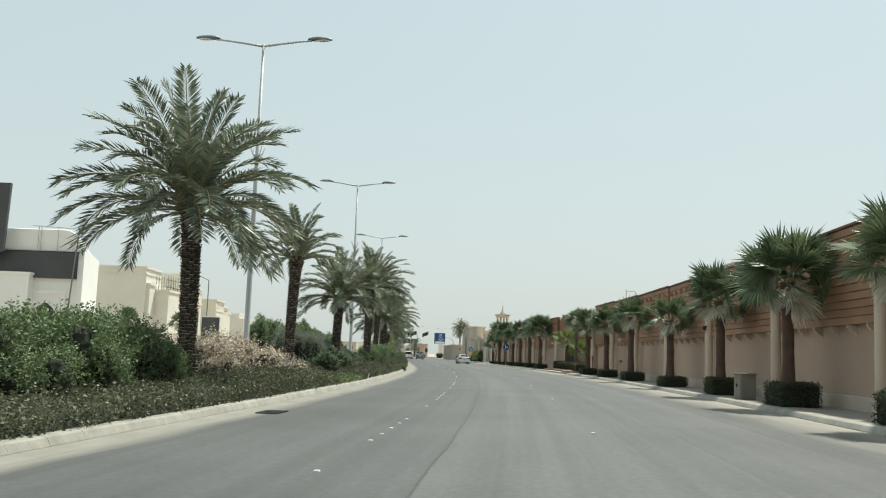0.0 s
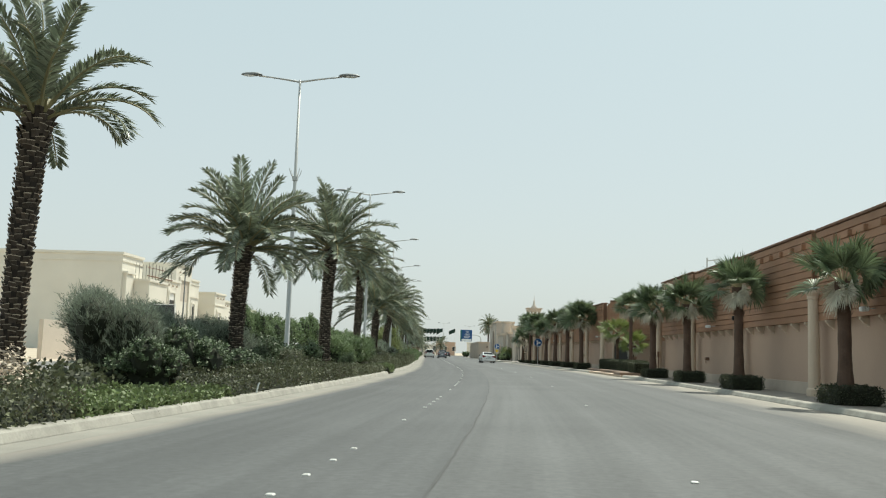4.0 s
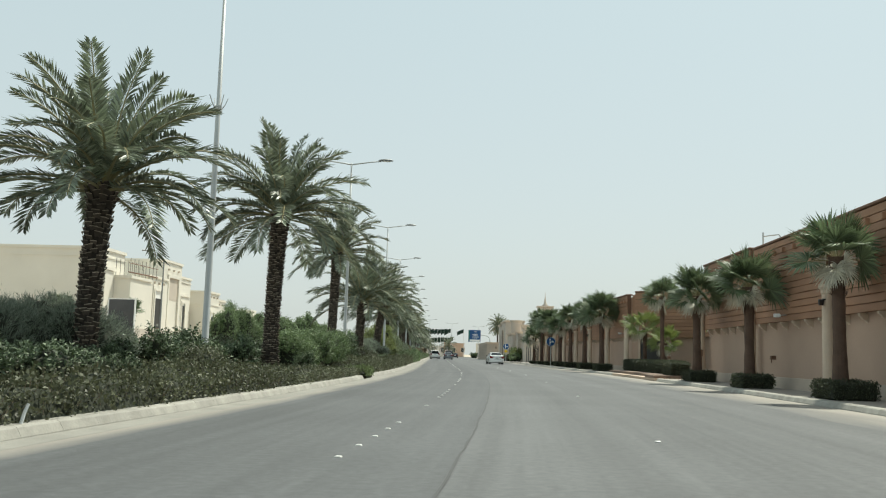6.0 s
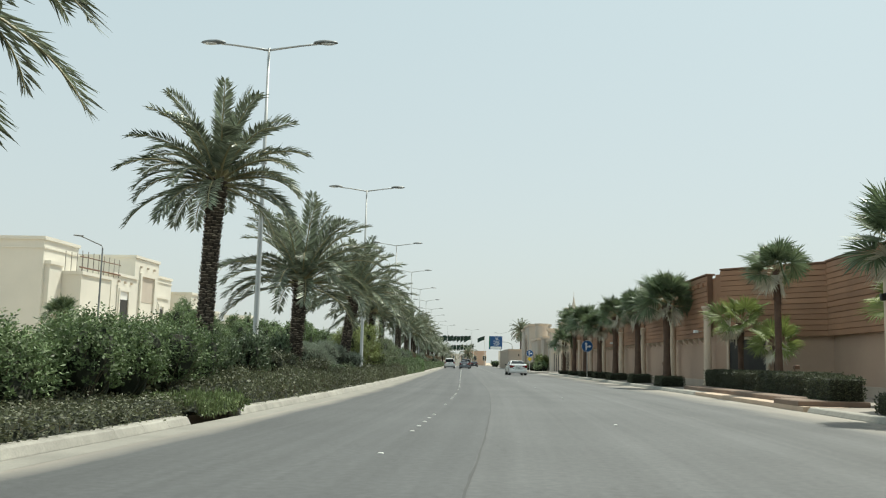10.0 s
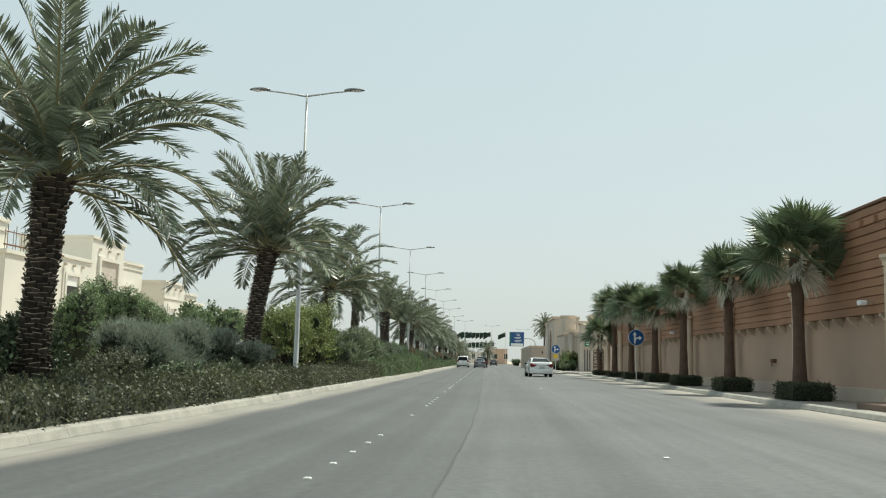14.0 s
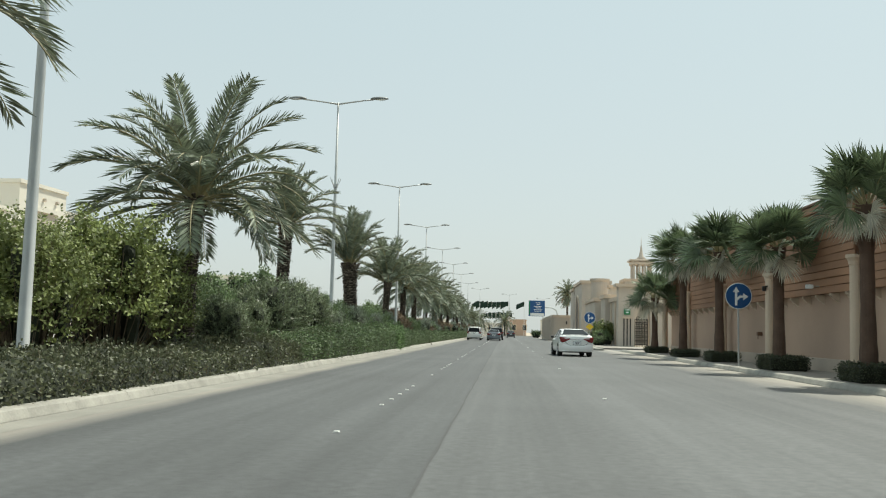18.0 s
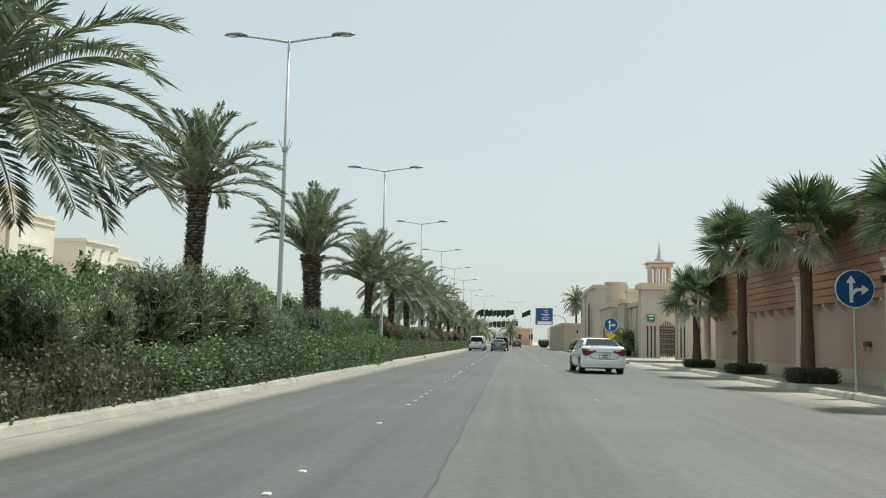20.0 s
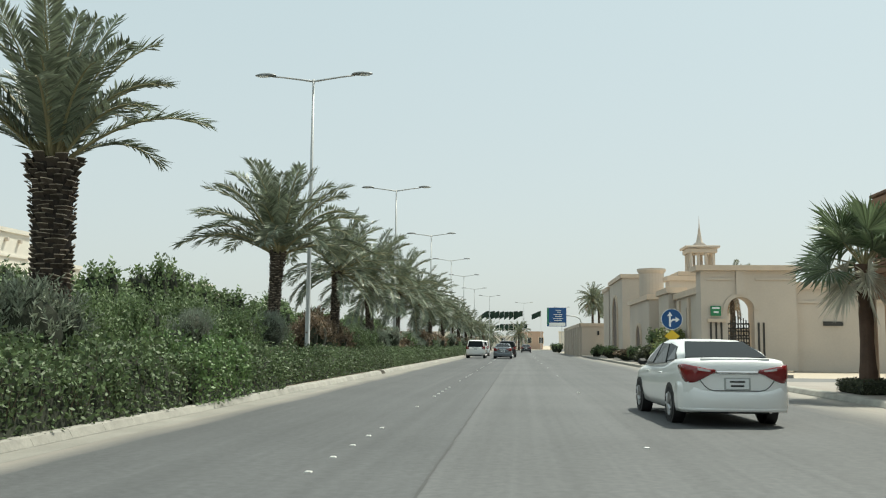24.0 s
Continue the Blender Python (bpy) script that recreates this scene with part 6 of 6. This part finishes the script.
def entrance(parent, x, y, w, z0, z1, lintel):
    """A doorway in a raised stepped surround: pale panel above, dark door below."""
    for k, (o, d) in enumerate(((0.75, 0.14), (0.4, 0.26))):
        bm = bmesh.new()
        add_prism(bm, [(y - w / 2 - o, z0), (y - w / 2 - o, z1 + o), (y + w / 2 + o, z1 + o), (y + w / 2 + o, z0), (y + w / 2 + o - 0.38, z0), (y + w / 2 + o - 0.38, z1 + o - 0.38), (y - w / 2 - o + 0.38, z1 + o - 0.38), (y - w / 2 - o + 0.38, z0)], x + 0.004, x + d, "x")
        part("door_surround", bm, M_VILLA, parent, "raised surround")
    bm = bmesh.new()
    block(bm, x + 0.004, x + 0.06, y - w / 2, y + w / 2, lintel, z1)
    part("door_panel", bm, M_WHITE, parent, "pale panel over the door")
    bm = bmesh.new()
    block(bm, x + 0.004, x + 0.10, y - w / 2, y + w / 2, z0, lintel)
    door = part("door", bm, M_DARK, parent, "dark door")
    for k in range(3):
        bm = bmesh.new()
        block(bm, x + 0.10, x + 0.13, y - w / 2 + 0.1, y + w / 2 - 0.1, z0 + 0.6 + k * 1.5, z0 + 0.7 + k * 1.5)
        part("rail", bm, M_CAP, door)


h = thing("villa", (0.0, 0.0, 0.0), "large flat-roofed cream villa with stepped blocks and a roof pergola", "house", "row of cream villas")
volume(h, -92.0, -50.0, 173.5, 182.0, 14.6, M_VILLA)
ledge(h, -92.0, -50.0, 173.5, 182.0, 13.3)
volume(h, -51.0, -49.4, 174.0, 177.0, 11.8, M_VILLA)
volume(h, -60.0, -47.0, 177.1, 185.1, 10.9, M_VILLA)
volume(h, -60.0, -50.4, 185.1, 191.0, 11.2, M_VILLA)
volume(h, -60.0, -49.5, 191.0, 199.4, 12.2, M_VILLA)
spouts(h, -49.5, (193.0, 195.1, 197.2), 11.2)
entrance(h, -49.5, 194.9, 2.8, 0.3, 9.9, 8.75)
volume(h, -62.0, -52.0, 204.3, 213.6, 16.0, M_VILLA)
volume(h, -62.0, -52.6, 199.4, 204.3, 11.4, M_VILLA)
spouts(h, -52.0, (206.3, 208.9, 211.5), 14.5)
bm = bmesh.new()
add_prism(bm, [(206.1, 0.2), (206.1, 13.6), (212.1, 13.6), (212.1, 0.2), (211.6, 0.2), (211.6, 13.1), (206.6, 13.1), (206.6, 0.2)], -51.99, -51.7, "x")
part("bay_surround", bm, M_VILLA, h, "raised bay surround")
bm = bmesh.new()
block(bm, -52.2, -51.96, 206.6, 211.6, 9.2, 13.1)
part("bay_panel", bm, M_VILLA2, h, "beige panel in the bay")
volume(h, -62.0, -53.0, 213.6, 222.0, 14.0, M_VILLA)
ledge(h, -62.0, -53.0, 213.6, 222.0, 13.0)
volume(h, -56.0, -52.2, 213.7, 219.0, 10.6, M_VILLA)
window(h, "x", -53.0, 214.9, 11.1, 0.9, 1.1, M_VILLA)
entrance(h, -52.2, 215.6, 1.6, 0.3, 9.0, 8.6)
for z in (11.55, 12.85):
    bm = bmesh.new()
    add_tube(bm, [(-47.5, 177.5, z), (-47.5, 189.0, z + 0.1)], [0.10 if z < 12 else 0.06] * 2, 6)
    part("rail", bm, M_CAP, h, "brown pergola rail")
for k in range(8):
    for x in (-47.5, -49.6):
        bm = bmesh.new()
        add_tube(bm, [(x, 178.0 + k * 1.5, 10.9 if k < 5 else 11.2), (x, 178.0 + k * 1.5, 13.6)], [0.045, 0.045], 6)
        part("post", bm, M_BOX, h, "thin pergola post")
h2 = thing("villa", (0.0, 0.0, 0.0), "cream villa with roof spouts and a small side wing", "house", "row of cream villas")
volume(h2, -56.0, -50.0, 223.5, 231.2, 11.9, M_VILLA)
spouts(h2, -50.0, (225.2, 227.3, 229.4), 10.9)
ledge(h2, -56.0, -50.0, 223.5, 231.2, 9.3)
entrance(h2, -50.0, 226.4, 1.8, 0.3, 7.8, 7.0)
volume(h2, -55.0, -50.6, 231.2, 238.0, 10.8, M_VILLA)
spouts(h2, -50.6, (233.0, 235.2), 9.8)
volume(h2, -55.0, -51.2, 238.0, 243.0, 9.6, M_VILLA)
hh = thing("villa", (-60.0, 300.0, 0.0), "plain cream villa further along the row", "house", "row of cream villas")
volume(hh, -12, 0, 0, 12, 10.2, M_VILLA)
volume(hh, -9, -2, 2, 9, 11.8, M_VILLA)
for k in range(3):
    window(hh, "x", 0.0, 2.5 + k * 3.5, 4.6, 1.3, 1.8, M_VILLA)
# side lamp and dark board beyond the opposite carriageway
sl = thing("side_lamp", (-34.4, 155.0, 0.0), "slim dark street lamp with one straight arm", "street lamp")
bm = bmesh.new()
add_tube(bm, [(0, 0, -0.05), (0, 0, 11.2), (-0.1, -0.1, 11.4), (-1.5, -1.38, 12.08)], [0.11, 0.075, 0.06, 0.05], 8)
part("pole", bm, M_LAMPHEAD, sl, "dark grey pole")
bm = bmesh.new()
add_box(bm, (-1.68, -1.54, 12.12), (0.85, 0.28, 0.13), rz=42, bevel=0.03)
part("lamp_head", bm, M_LAMPHEAD, sl)
for x, y, w, hh in ((-24.9, 120.0, 2.0, 4.65),):
    b = thing("notice_board", (x, y, 0.0), "dark grey board in a pale frame", "board")
    bm = bmesh.new()
    block(bm, -w / 2, w / 2, -0.06, 0.06, 0.8, hh)
    part("panel", bm, M_BLACKPANEL, b)
    bm = bmesh.new()
    block(bm, -w / 2 - 0.09, w / 2 + 0.09, -0.07, 0.07, hh, hh + 0.09)
    part("frame_rail", bm, M_WHITE, b)
    for sx in (-w / 2 - 0.05, w / 2 + 0.05):
        bm = bmesh.new()
        block(bm, sx - 0.045, sx + 0.045, -0.08, 0.08, -0.05, hh)
        part("post", bm, M_WHITE, b)
for i, (x, y, hgt, size) in enumerate(((-46.6, 156.0, 5.6, 1.1), (-38.5, 155.6, 4.9, 1.3), (-41.0, 141.0, 2.4, 0.9))):
    fan_palm(y, x - K(y), hgt, 0.2, 20, size, 400 + i, label="fan palm in front of the villas", z=-0.08)

# ---- gate house on the corner of the side street ----
g = thing("gatehouse", (*on(17.0, 202.6).xy, 0.0), "beige rendered gate wall with a tall arched entrance", "house", turn=along(200))
bm = bmesh.new()
a0 = [(-0.4, 0.0), (-0.4, 5.75), (5.0, 5.75), (5.0, 0.0), (2.60, 0.0), (2.60, 3.5)] + [(1.85 + 0.75 * math.cos(radians(a)), 3.5 + 0.72 * math.sin(radians(a))) for a in range(15, 166, 15)] + [(1.10, 3.5), (1.10, 0.0)]
add_prism(bm, a0, 0.0, 1.4, "y")
part("wall", bm, M_VILLA2, g, "beige wall with an arched opening")
for x0, x1, z0, z1, o in ((-0.7, 5.3, 5.75, 6.05, 0.3), (-0.1, 1.9, 5.2, 5.32, 0.08), (2.7, 4.8, 5.2, 5.32, 0.08), (1.6, 2.1, 4.35, 5.75, 0.14)):
    bm = bmesh.new()
    block(bm, x0, x1, -o, 1.5, z0, z1)
    part("moulding", bm, M_STONE if z1 > 6 else M_VILLA2, g)
bm = bmesh.new()
ring = [(1.85 + q * math.cos(radians(a)), 3.5 + q * math.sin(radians(a)) * 0.96) for q, order in ((1.0, range(0, 181, 15)), (0.76, range(180, -1, -15))) for a in order]
add_prism(bm, ring, -0.07, 0.0, "y")
part("arch_surround", bm, M_VILLA2, g, "raised moulding round the arch")
for x in (0.08, 0.38, 0.68, 2.78, 3.06):
    bm = bmesh.new()
    block(bm, x, x + 0.10, -0.05, 0.1, 0.2, 2.75)
    part("slot_bar", bm, M_DARK, g, "dark upright bar in the gate wall")
bm = bmesh.new()
block(bm, -0.05, 0.95, -0.2, 0.2, 2.75, 2.95)
part("shelf", bm, M_STONE, g)
bm = bmesh.new()
block(bm, 0.12, 0.70, -0.16, -0.02, 3.12, 3.68)
sg_ = part("sign_plate", bm, M_SIGNGREEN, g, "small green sign with white bars")
for z, w in ((3.52, 0.42), (3.28, 0.28)):
    bm = bmesh.new()
    block(bm, 0.41 - w / 2, 0.41 + w / 2, -0.175, -0.16, z, z + 0.10)
    part("text_bar", bm, M_SIGNWHITE, sg_)
for k in range(9):
    bm = bmesh.new()
    x = 1.25 + k * 0.15
    add_tube(bm, [(x, 0.7, 0.1), (x, 0.7, 2.75 + 0.4 * math.sin(k / 8 * math.pi))], [0.034, 0.034], 6)
    part("gate_bar", bm, M_DARK, g, "black wrought iron bar")
for k in range(24):
    bm = bmesh.new()
    cx, cz, rr = 1.40 + 0.30 * (k % 4), 0.45 + 0.42 * (k // 4), 0.16
    pts = [(cx + rr * math.cos(radians(a)), 0.7, cz + rr * math.sin(radians(a))) for a in range(0, 361, 30)]
    add_tube(bm, pts, [0.045] * len(pts), 5, False)
    part("scroll", bm, M_DARK, g, "black iron scroll")
volume(g, 5.0, 8.8, 0.5, 1.2, 5.0, M_VILLA2, M_STONE)
bm = bmesh.new()
block(bm, 6.6, 7.7, 0.40, 0.5, 2.6, 2.85)
part("wall_plate", bm, M_DARK, g, "dark wall plate")
volume(g, 8.8, 30.0, 0.5, 1.2, 4.2, M_VILLA2, M_STONE)
bm = bmesh.new()
block(bm, 5.0, 8.8, 0.42, 0.5, 3.9, 4.05)
part("moulding", bm, M_VILLA2, g)
# wall along the road and the house behind it
hw = thing("courtyard_house", (*on(17.2, 204.0).xy, 0.0), "large beige courtyard house with stepped towers", "house", turn=along(230))
# wall beside the gate, arched link, two towers and the far pier: x0, x1, y0, y1, top
for x0, x1, y0, y1, z in ((0.0, 0.8, 0.0, 10.5, 4.9), (-0.5, 0.6, 10.6, 15.2, 5.4), (0.1, 0.8, 15.3, 17.4, 4.6), (-0.9, 2.4, 17.5, 30.0, 5.3), (-0.9, 3.0, 36.0, 48.5, 8.35), (-1.0, 2.2, 48.6, 55.0, 7.9), (10, 20, 24, 70, 3.0)):
    volume(hw, x0, x1, y0, y1, z, M_VILLA2, M_STONE)
bm = bmesh.new()
add_tube(bm, [(0.4, 25.0, 5.3), (0.4, 25.0, 7.6), (0.4, 25.0, 7.7), (0.4, 25.0, 7.9), (0.4, 25.0, 8.05)], [1.05, 1.05, 1.12, 1.25, 1.25], 24)
part("drum_tower", bm, M_VILLA2, hw, "squat round tower with a moulded rim", False)
volume(hw, 1.2, 4.2, 20.5, 22.5, 7.0, M_VILLA2, M_STONE)
for k in range(3):
    bm = bmesh.new()
    block(bm, -0.14, 0.02, 1.4 + k * 3.6, 2.0 + k * 3.6, 0.0, 4.5)
    part("pilaster", bm, M_STONE, hw)
for k in range(2):
    bm = bmesh.new()
    add_prism(bm, [(2.6 + k * 3.6, 0.9), (2.6 + k * 3.6, 3.9), (4.4 + k * 3.6, 3.9), (4.4 + k * 3.6, 0.9)], -0.09, 0.0, "x")
    part("wall_panel", bm, M_VILLA2, hw, "raised plain panel")
# arches are thin panels on the wall; their brown paints a recess's shade
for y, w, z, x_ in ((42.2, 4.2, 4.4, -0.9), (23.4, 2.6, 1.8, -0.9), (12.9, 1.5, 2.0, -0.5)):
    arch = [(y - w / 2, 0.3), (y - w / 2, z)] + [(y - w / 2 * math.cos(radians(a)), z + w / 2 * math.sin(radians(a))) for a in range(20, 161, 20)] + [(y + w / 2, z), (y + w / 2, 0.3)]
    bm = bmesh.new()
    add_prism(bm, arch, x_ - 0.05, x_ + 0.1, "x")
    part("arch", bm, M_ARCHSHADE, hw, "flat brown arch panel coloured like a shaded recess")
    bm = bmesh.new()
    rim = [(y + (p - y) * 1.14, q + (0.2 if q > 1 else 0.0)) for p, q in arch]
    add_prism(bm, rim + arch[::-1], x_ - 0.16, x_ + 0.02, "x")
    part("arch_rim", bm, M_STONE, hw, "moulding round the arch")
# lantern tower
lt = thing("lantern_tower", (16.9, 247.5, 0.0), "beige lantern tower with open arches and a small spire", "tower", turn=along(230))
volume(lt, -2.6, 2.6, -2.6, 2.6, 9.0, M_VILLA2, M_STONE)
for sx in (-1.2, -0.4, 0.4, 1.2):
    for sy in (-1.2, -0.4, 0.4, 1.2):
        if abs(sx) > 1 or abs(sy) > 1:
            bm = bmesh.new()
            add_box(bm, (sx, sy, 10.15), (0.27, 0.27, 2.1), bevel=0.03)
            part("pillar", bm, M_VILLA2, lt)
bm = bmesh.new()
add_box(bm, (0, 0, 11.45), (3.1, 3.1, 0.5), bevel=0.06)
part("entablature", bm, M_VILLA2, lt)
bm = bmesh.new()
add_box(bm, (0, 0, 11.85), (3.6, 3.6, 0.25), bevel=0.05)
part("cornice", bm, M_VILLA2, lt)
bm = bmesh.new()
add_tube(bm, [(0, 0, 11.9), (0, 0, 12.5), (0, 0, 13.2), (0, 0, 13.9), (0, 0, 14.1), (0, 0, 15.3)], [1.0, 0.36, 0.2, 0.1, 0.06, 0.015], 14)
part("spire", bm, M_VILLA2, lt, smooth=True)
# low wall with pilasters beyond the junction
lw = thing("wall_20", (*on(13.8, 262.0).xy, 0.0), "beige rusticated garden wall with pilasters", "wall", "", "structure", along(262))
volume(lw, 0.0, 8.0, 0.0, 0.5, 4.0, M_VILLA2, M_STONE)
volume(lw, 0.0, 0.5, 0.5, 42.0, 4.0, M_VILLA2, M_STONE)
for k in range(9):
    bm = bmesh.new()
    block(bm, -0.28, 0.1, 0.6 + k * 4.6, 1.5 + k * 4.6, 0, 4.15)
    part("pilaster", bm, M_VILLA2, lw)
for k in range(6):
    bm = bmesh.new()
    block(bm, 0.9, 7.8, -0.04, 0.1, 0.5 + 0.5 * k, 0.93 + 0.5 * k)
    part("course", bm, M_VILLA2, lw)
for x in (2.0, 4.6, 6.8):
    bm = bmesh.new()
    add_box(bm, (x, -0.15, 2.9), (0.22, 0.25, 0.5), bevel=0.04)
    part("wall_lamp", bm, M_IRON, lw, "black wall lamp")
# pavement and island beyond the side street
setting("pavement_corner", strip(13.9, 18.0, 0.135, 0.14, 190, 262, thick=0.3), M_PAVE, "paved corner in front of the courtyard house", "pavement")
setting("kerb_corner", strip(13.62, 13.9, 0.15, 0.15, 190, 262, thick=0.3), M_KERB, "kerb of the corner pavement", "kerb")
setting("kerb_island", strip(12.0, 13.3, 0.15, 0.15, 184.5, 192.5, thick=0.3), M_KERB, "small raised traffic island", "kerb")
setting("road_side", strip(14.2, 60.0, 0.003, 0.003, 182.0, 190.0), M_ASPHALT2, "asphalt of the side street", "road")
for i, (key, y, d, s) in enumerate((("green", 205.2, 15.0, 1.0), ("green", 208.4, 15.7, 1.5), ("yellow", 211.0, 16.5, 2.5), ("dark", 213.2, 15.1, 1.4), ("green", 217.5, 16.4, 2.5), ("green", 220.5, 15.2, 1.2), ("bronze", 225.0, 14.9, 1.0), ("green", 238, 14.9, 1.2), ("green", 251, 14.8, 1.3), ("green", 300, 12.6, 1.5), ("green", 308, 12.4, 1.6))):
    shrub(key, y, d, 1.2 + 0.4 * s, 1.8 + 0.5 * s, s, 40 * i, i)
# far palms, flags and buildings
for i, (y, d, hgt, length, n) in enumerate(((330, 20.5, 10.2, 3.7, 64), (336, 22.0, 9.6, 3.7, 60), (236, 26, 6.6, 2.8, 36), (222, 31.2, 5.4, 2.4, 32), (345, -3, 4.0, 3.7, 40), (360, -4, 3.6, 3.7, 40), (372, 0, 4.0, 3.7, 40))):
    date_palm(y, d, hgt, 0.25, length, n, 600 + i, label="tall date palm behind the garden walls")
flag = None
rng = random.Random(11)
for i in range(20):
    near = i < 9
    x = (-17.0 + i * 1.25) if near else (-16.0 + (i - 9) * 0.75)
    y = 392.0 if near else 430.0
    if near and i == 8:
        x = -3.4
    f = thing("flag_pole", (x, y, 0.0), "white pole with a dark green flag", "flag", "flags at the junction")
    bm = bmesh.new()
    hp = 10.5 if near else 8.0
    add_tube(bm, [(0, 0, 0), (0, 0, hp)], [0.07, 0.05], 6)
    part("pole", bm, M_WHITE, f)
    bm = bmesh.new()
    grid = []
    for a in range(9):
        s = a / 8
        grid.append([bm.verts.new((-2.5 * s, 0.25 * math.sin(s * 7 + i), hp - 0.1 - 1.0 * s * s * 0.9 - q * 1.45 + 0.12 * math.sin(s * 5 + i))) for q in (0, 1)])
    for a, b in zip(grid, grid[1:]):
        bm.faces.new((a[0], a[1], b[1], b[0]))
    part("flag", bm, M_FLAG, f, "dark green flag")
for x, y, w, z, m_ in ((-26, 470, 24, 4.6, M_VILLA), (-8.5, 462, 8, 6.0, M_WALL), (-52, 480, 22, 6.0, M_VILLA2), (12, 470, 20, 5.0, M_VILLA), (-78, 470, 24, 7, M_VILLA), (-105, 450, 22, 8, M_VILLA), (40, 480, 30, 6, M_VILLA2)):
    b = thing("far_building", (x, y, 0.0), "low reddish-beige building beyond the junction", "building", "buildings beyond the junction")
    volume(b, -w / 2, w / 2, 0, 10, z, m_)
    volume(b, -w / 2 - 1, -w / 2 + 2, -0.5, 3, z + 1.2, m_)
    for k in range(int(w / 4)):
        window(b, "-y", 0.0, -w / 2 + 3.5 + k * 4, 2.0, 1.4, 2.0, M_STONE)
# closing walls behind the start
setting("wall_back", strip(-60, 60, 3.0, 3.0, -34, -33, thick=3.2), M_VILLA2, "plain wall across the road behind the start", "wall")
# white rooftop house with a tank behind the boundary wall
rh = thing("rooftop_house", (19.5, 72.5, 0.0), "white rendered stair house with a round tank on top", "building")
volume(rh, -1.1, 1.1, -1.3, 1.3, 7.35, M_WHITE, M_STONE)
bm = bmesh.new()
add_tube(bm, [(0, 0, 7.4), (0, 0, 7.5), (0, 0, 7.95), (0, 0, 8.08), (0, 0, 8.14)], [0.42, 0.45, 0.45, 0.34, 0.08], 20)
part("tank", bm, M_WHITE, rh, "white round water tank", True)
for k in range(8):
    bm = bmesh.new()
    a = k * math.pi / 4
    add_box(bm, (0.98 * math.cos(a), 1.1 * math.sin(a), 7.6), (0.05, 0.05, 0.4), bevel=0.01)
    part("rail_post", bm, M_WHITE, rh)
# antenna and dish on the wall top
an = thing("roof_antenna", (*on(18.6, 95.5).xy, 0.0), "white dish and small mast above the wall", "antenna")
bm = bmesh.new()
add_tube(bm, [(0, 0, -0.06), (0, 0, 7.5)], [0.05, 0.04], 8)
part("mast", bm, M_STEEL, an)
bm = bmesh.new()
add_tube(bm, [(0, 0, 7.3), (0.6, -0.5, 7.35), (0.75, -0.65, 7.05)], [0.03, 0.03, 0.06], 6)
part("arm", bm, M_STEEL, an)
bm = bmesh.new()
add_tube(bm, [(0.0, -0.05, 6.1), (-0.16, -0.2, 6.15), (-0.25, -0.3, 6.2)], [0.12, 0.4, 0.55], 16)
part("dish", bm, M_WHITE, an, "white dish")
post = thing("marker_post", on(-0.2, 61.8, 0.14), "short white plastic marker post on the kerb", "post")
bm = bmesh.new()
add_tube(bm, [(0, 0, 0), (0.02, 0.03, 0.14), (0.05, 0.06, 0.25)], [0.024, 0.022, 0.02], 8)
part("post", bm, M_SIGNWHITE, post)

# small fittings on the boundary wall
for i, (y, z) in enumerate(((63.0, 3.25), (81.8, 3.3), (99.1, 3.4), (136.0, 3.3), (153.3, 3.3))):
    w = thing("wall_lamp", on(WALL_D - 0.62, y - 0.12, z), "small black lantern fixed to a column", "lamp", "lanterns on the columns", "", along(y))
    bm = bmesh.new()
    add_box(bm, (0.05, 0, 0.0), (0.14, 0.05, 0.05), bevel=0.01)
    part("bracket", bm, M_IRON, w)
    bm = bmesh.new()
    add_box(bm, (-0.06, 0, -0.10), (0.13, 0.13, 0.20), bevel=0.02, taper=1.3)
    part("lantern", bm, M_IRON, w, "black lantern body")
for i, (y, z) in enumerate(((67.5, 2.95), (116.9 + 4.2, 3.1), (148.0, 3.05), (86.5, 3.0))):
    w = thing("floodlight", on(WALL_D - 0.30, y, z), "small white floodlight on a bracket", "lamp", "floodlights on the wall", "", along(y))
    bm = bmesh.new()
    add_tube(bm, [(0.05, 0, 0), (-0.25, 0, -0.02)], [0.02, 0.02], 6)
    part("bracket", bm, M_STEEL, w)
    bm = bmesh.new()
    add_box(bm, (-0.32, 0, -0.03), (0.22, 0.24, 0.14), bevel=0.02)
    part("lamp_head", bm, M_SIGNWHITE, w, "pale lamp head")
for i, (y, z) in enumerate(((59.0, 1.0), (88.7, 1.35), (108.0, 1.3), (131.0, 1.4), (156.0, 1.4), (172.5, 1.9))):
    w = thing("wall_box", on(WALL_D - 0.10, y, z), "small dark service box on the plaster wall", "box", "service boxes on the wall", "", along(y))
    bm = bmesh.new()
    add_box(bm, (0, 0, 0), (0.2, 0.22, 0.16), bevel=0.02)
    part("cover", bm, M_CAP, w)
    bm = bmesh.new()
    add_tube(bm, [(-0.05, 0.05, -0.08), (-0.05, 0.05, -0.22)], [0.02, 0.02], 6)
    part("pipe", bm, M_CAP, w)
st_ = thing("standpipe", on(WALL_D - 0.55, 98.6, 0.13), "slender dark standpipe before the wall", "pipe", turn=along(98))
bm = bmesh.new()
add_tube(bm, [(0, 0, 0), (0, 0, 1.25)], [0.035, 0.035], 8)
part("pipe", bm, M_CAP, st_)
bm = bmesh.new()
add_box(bm, (0, 0, 1.42), (0.12, 0.12, 0.36), bevel=0.02)
part("valve", bm, M_CAP, st_)
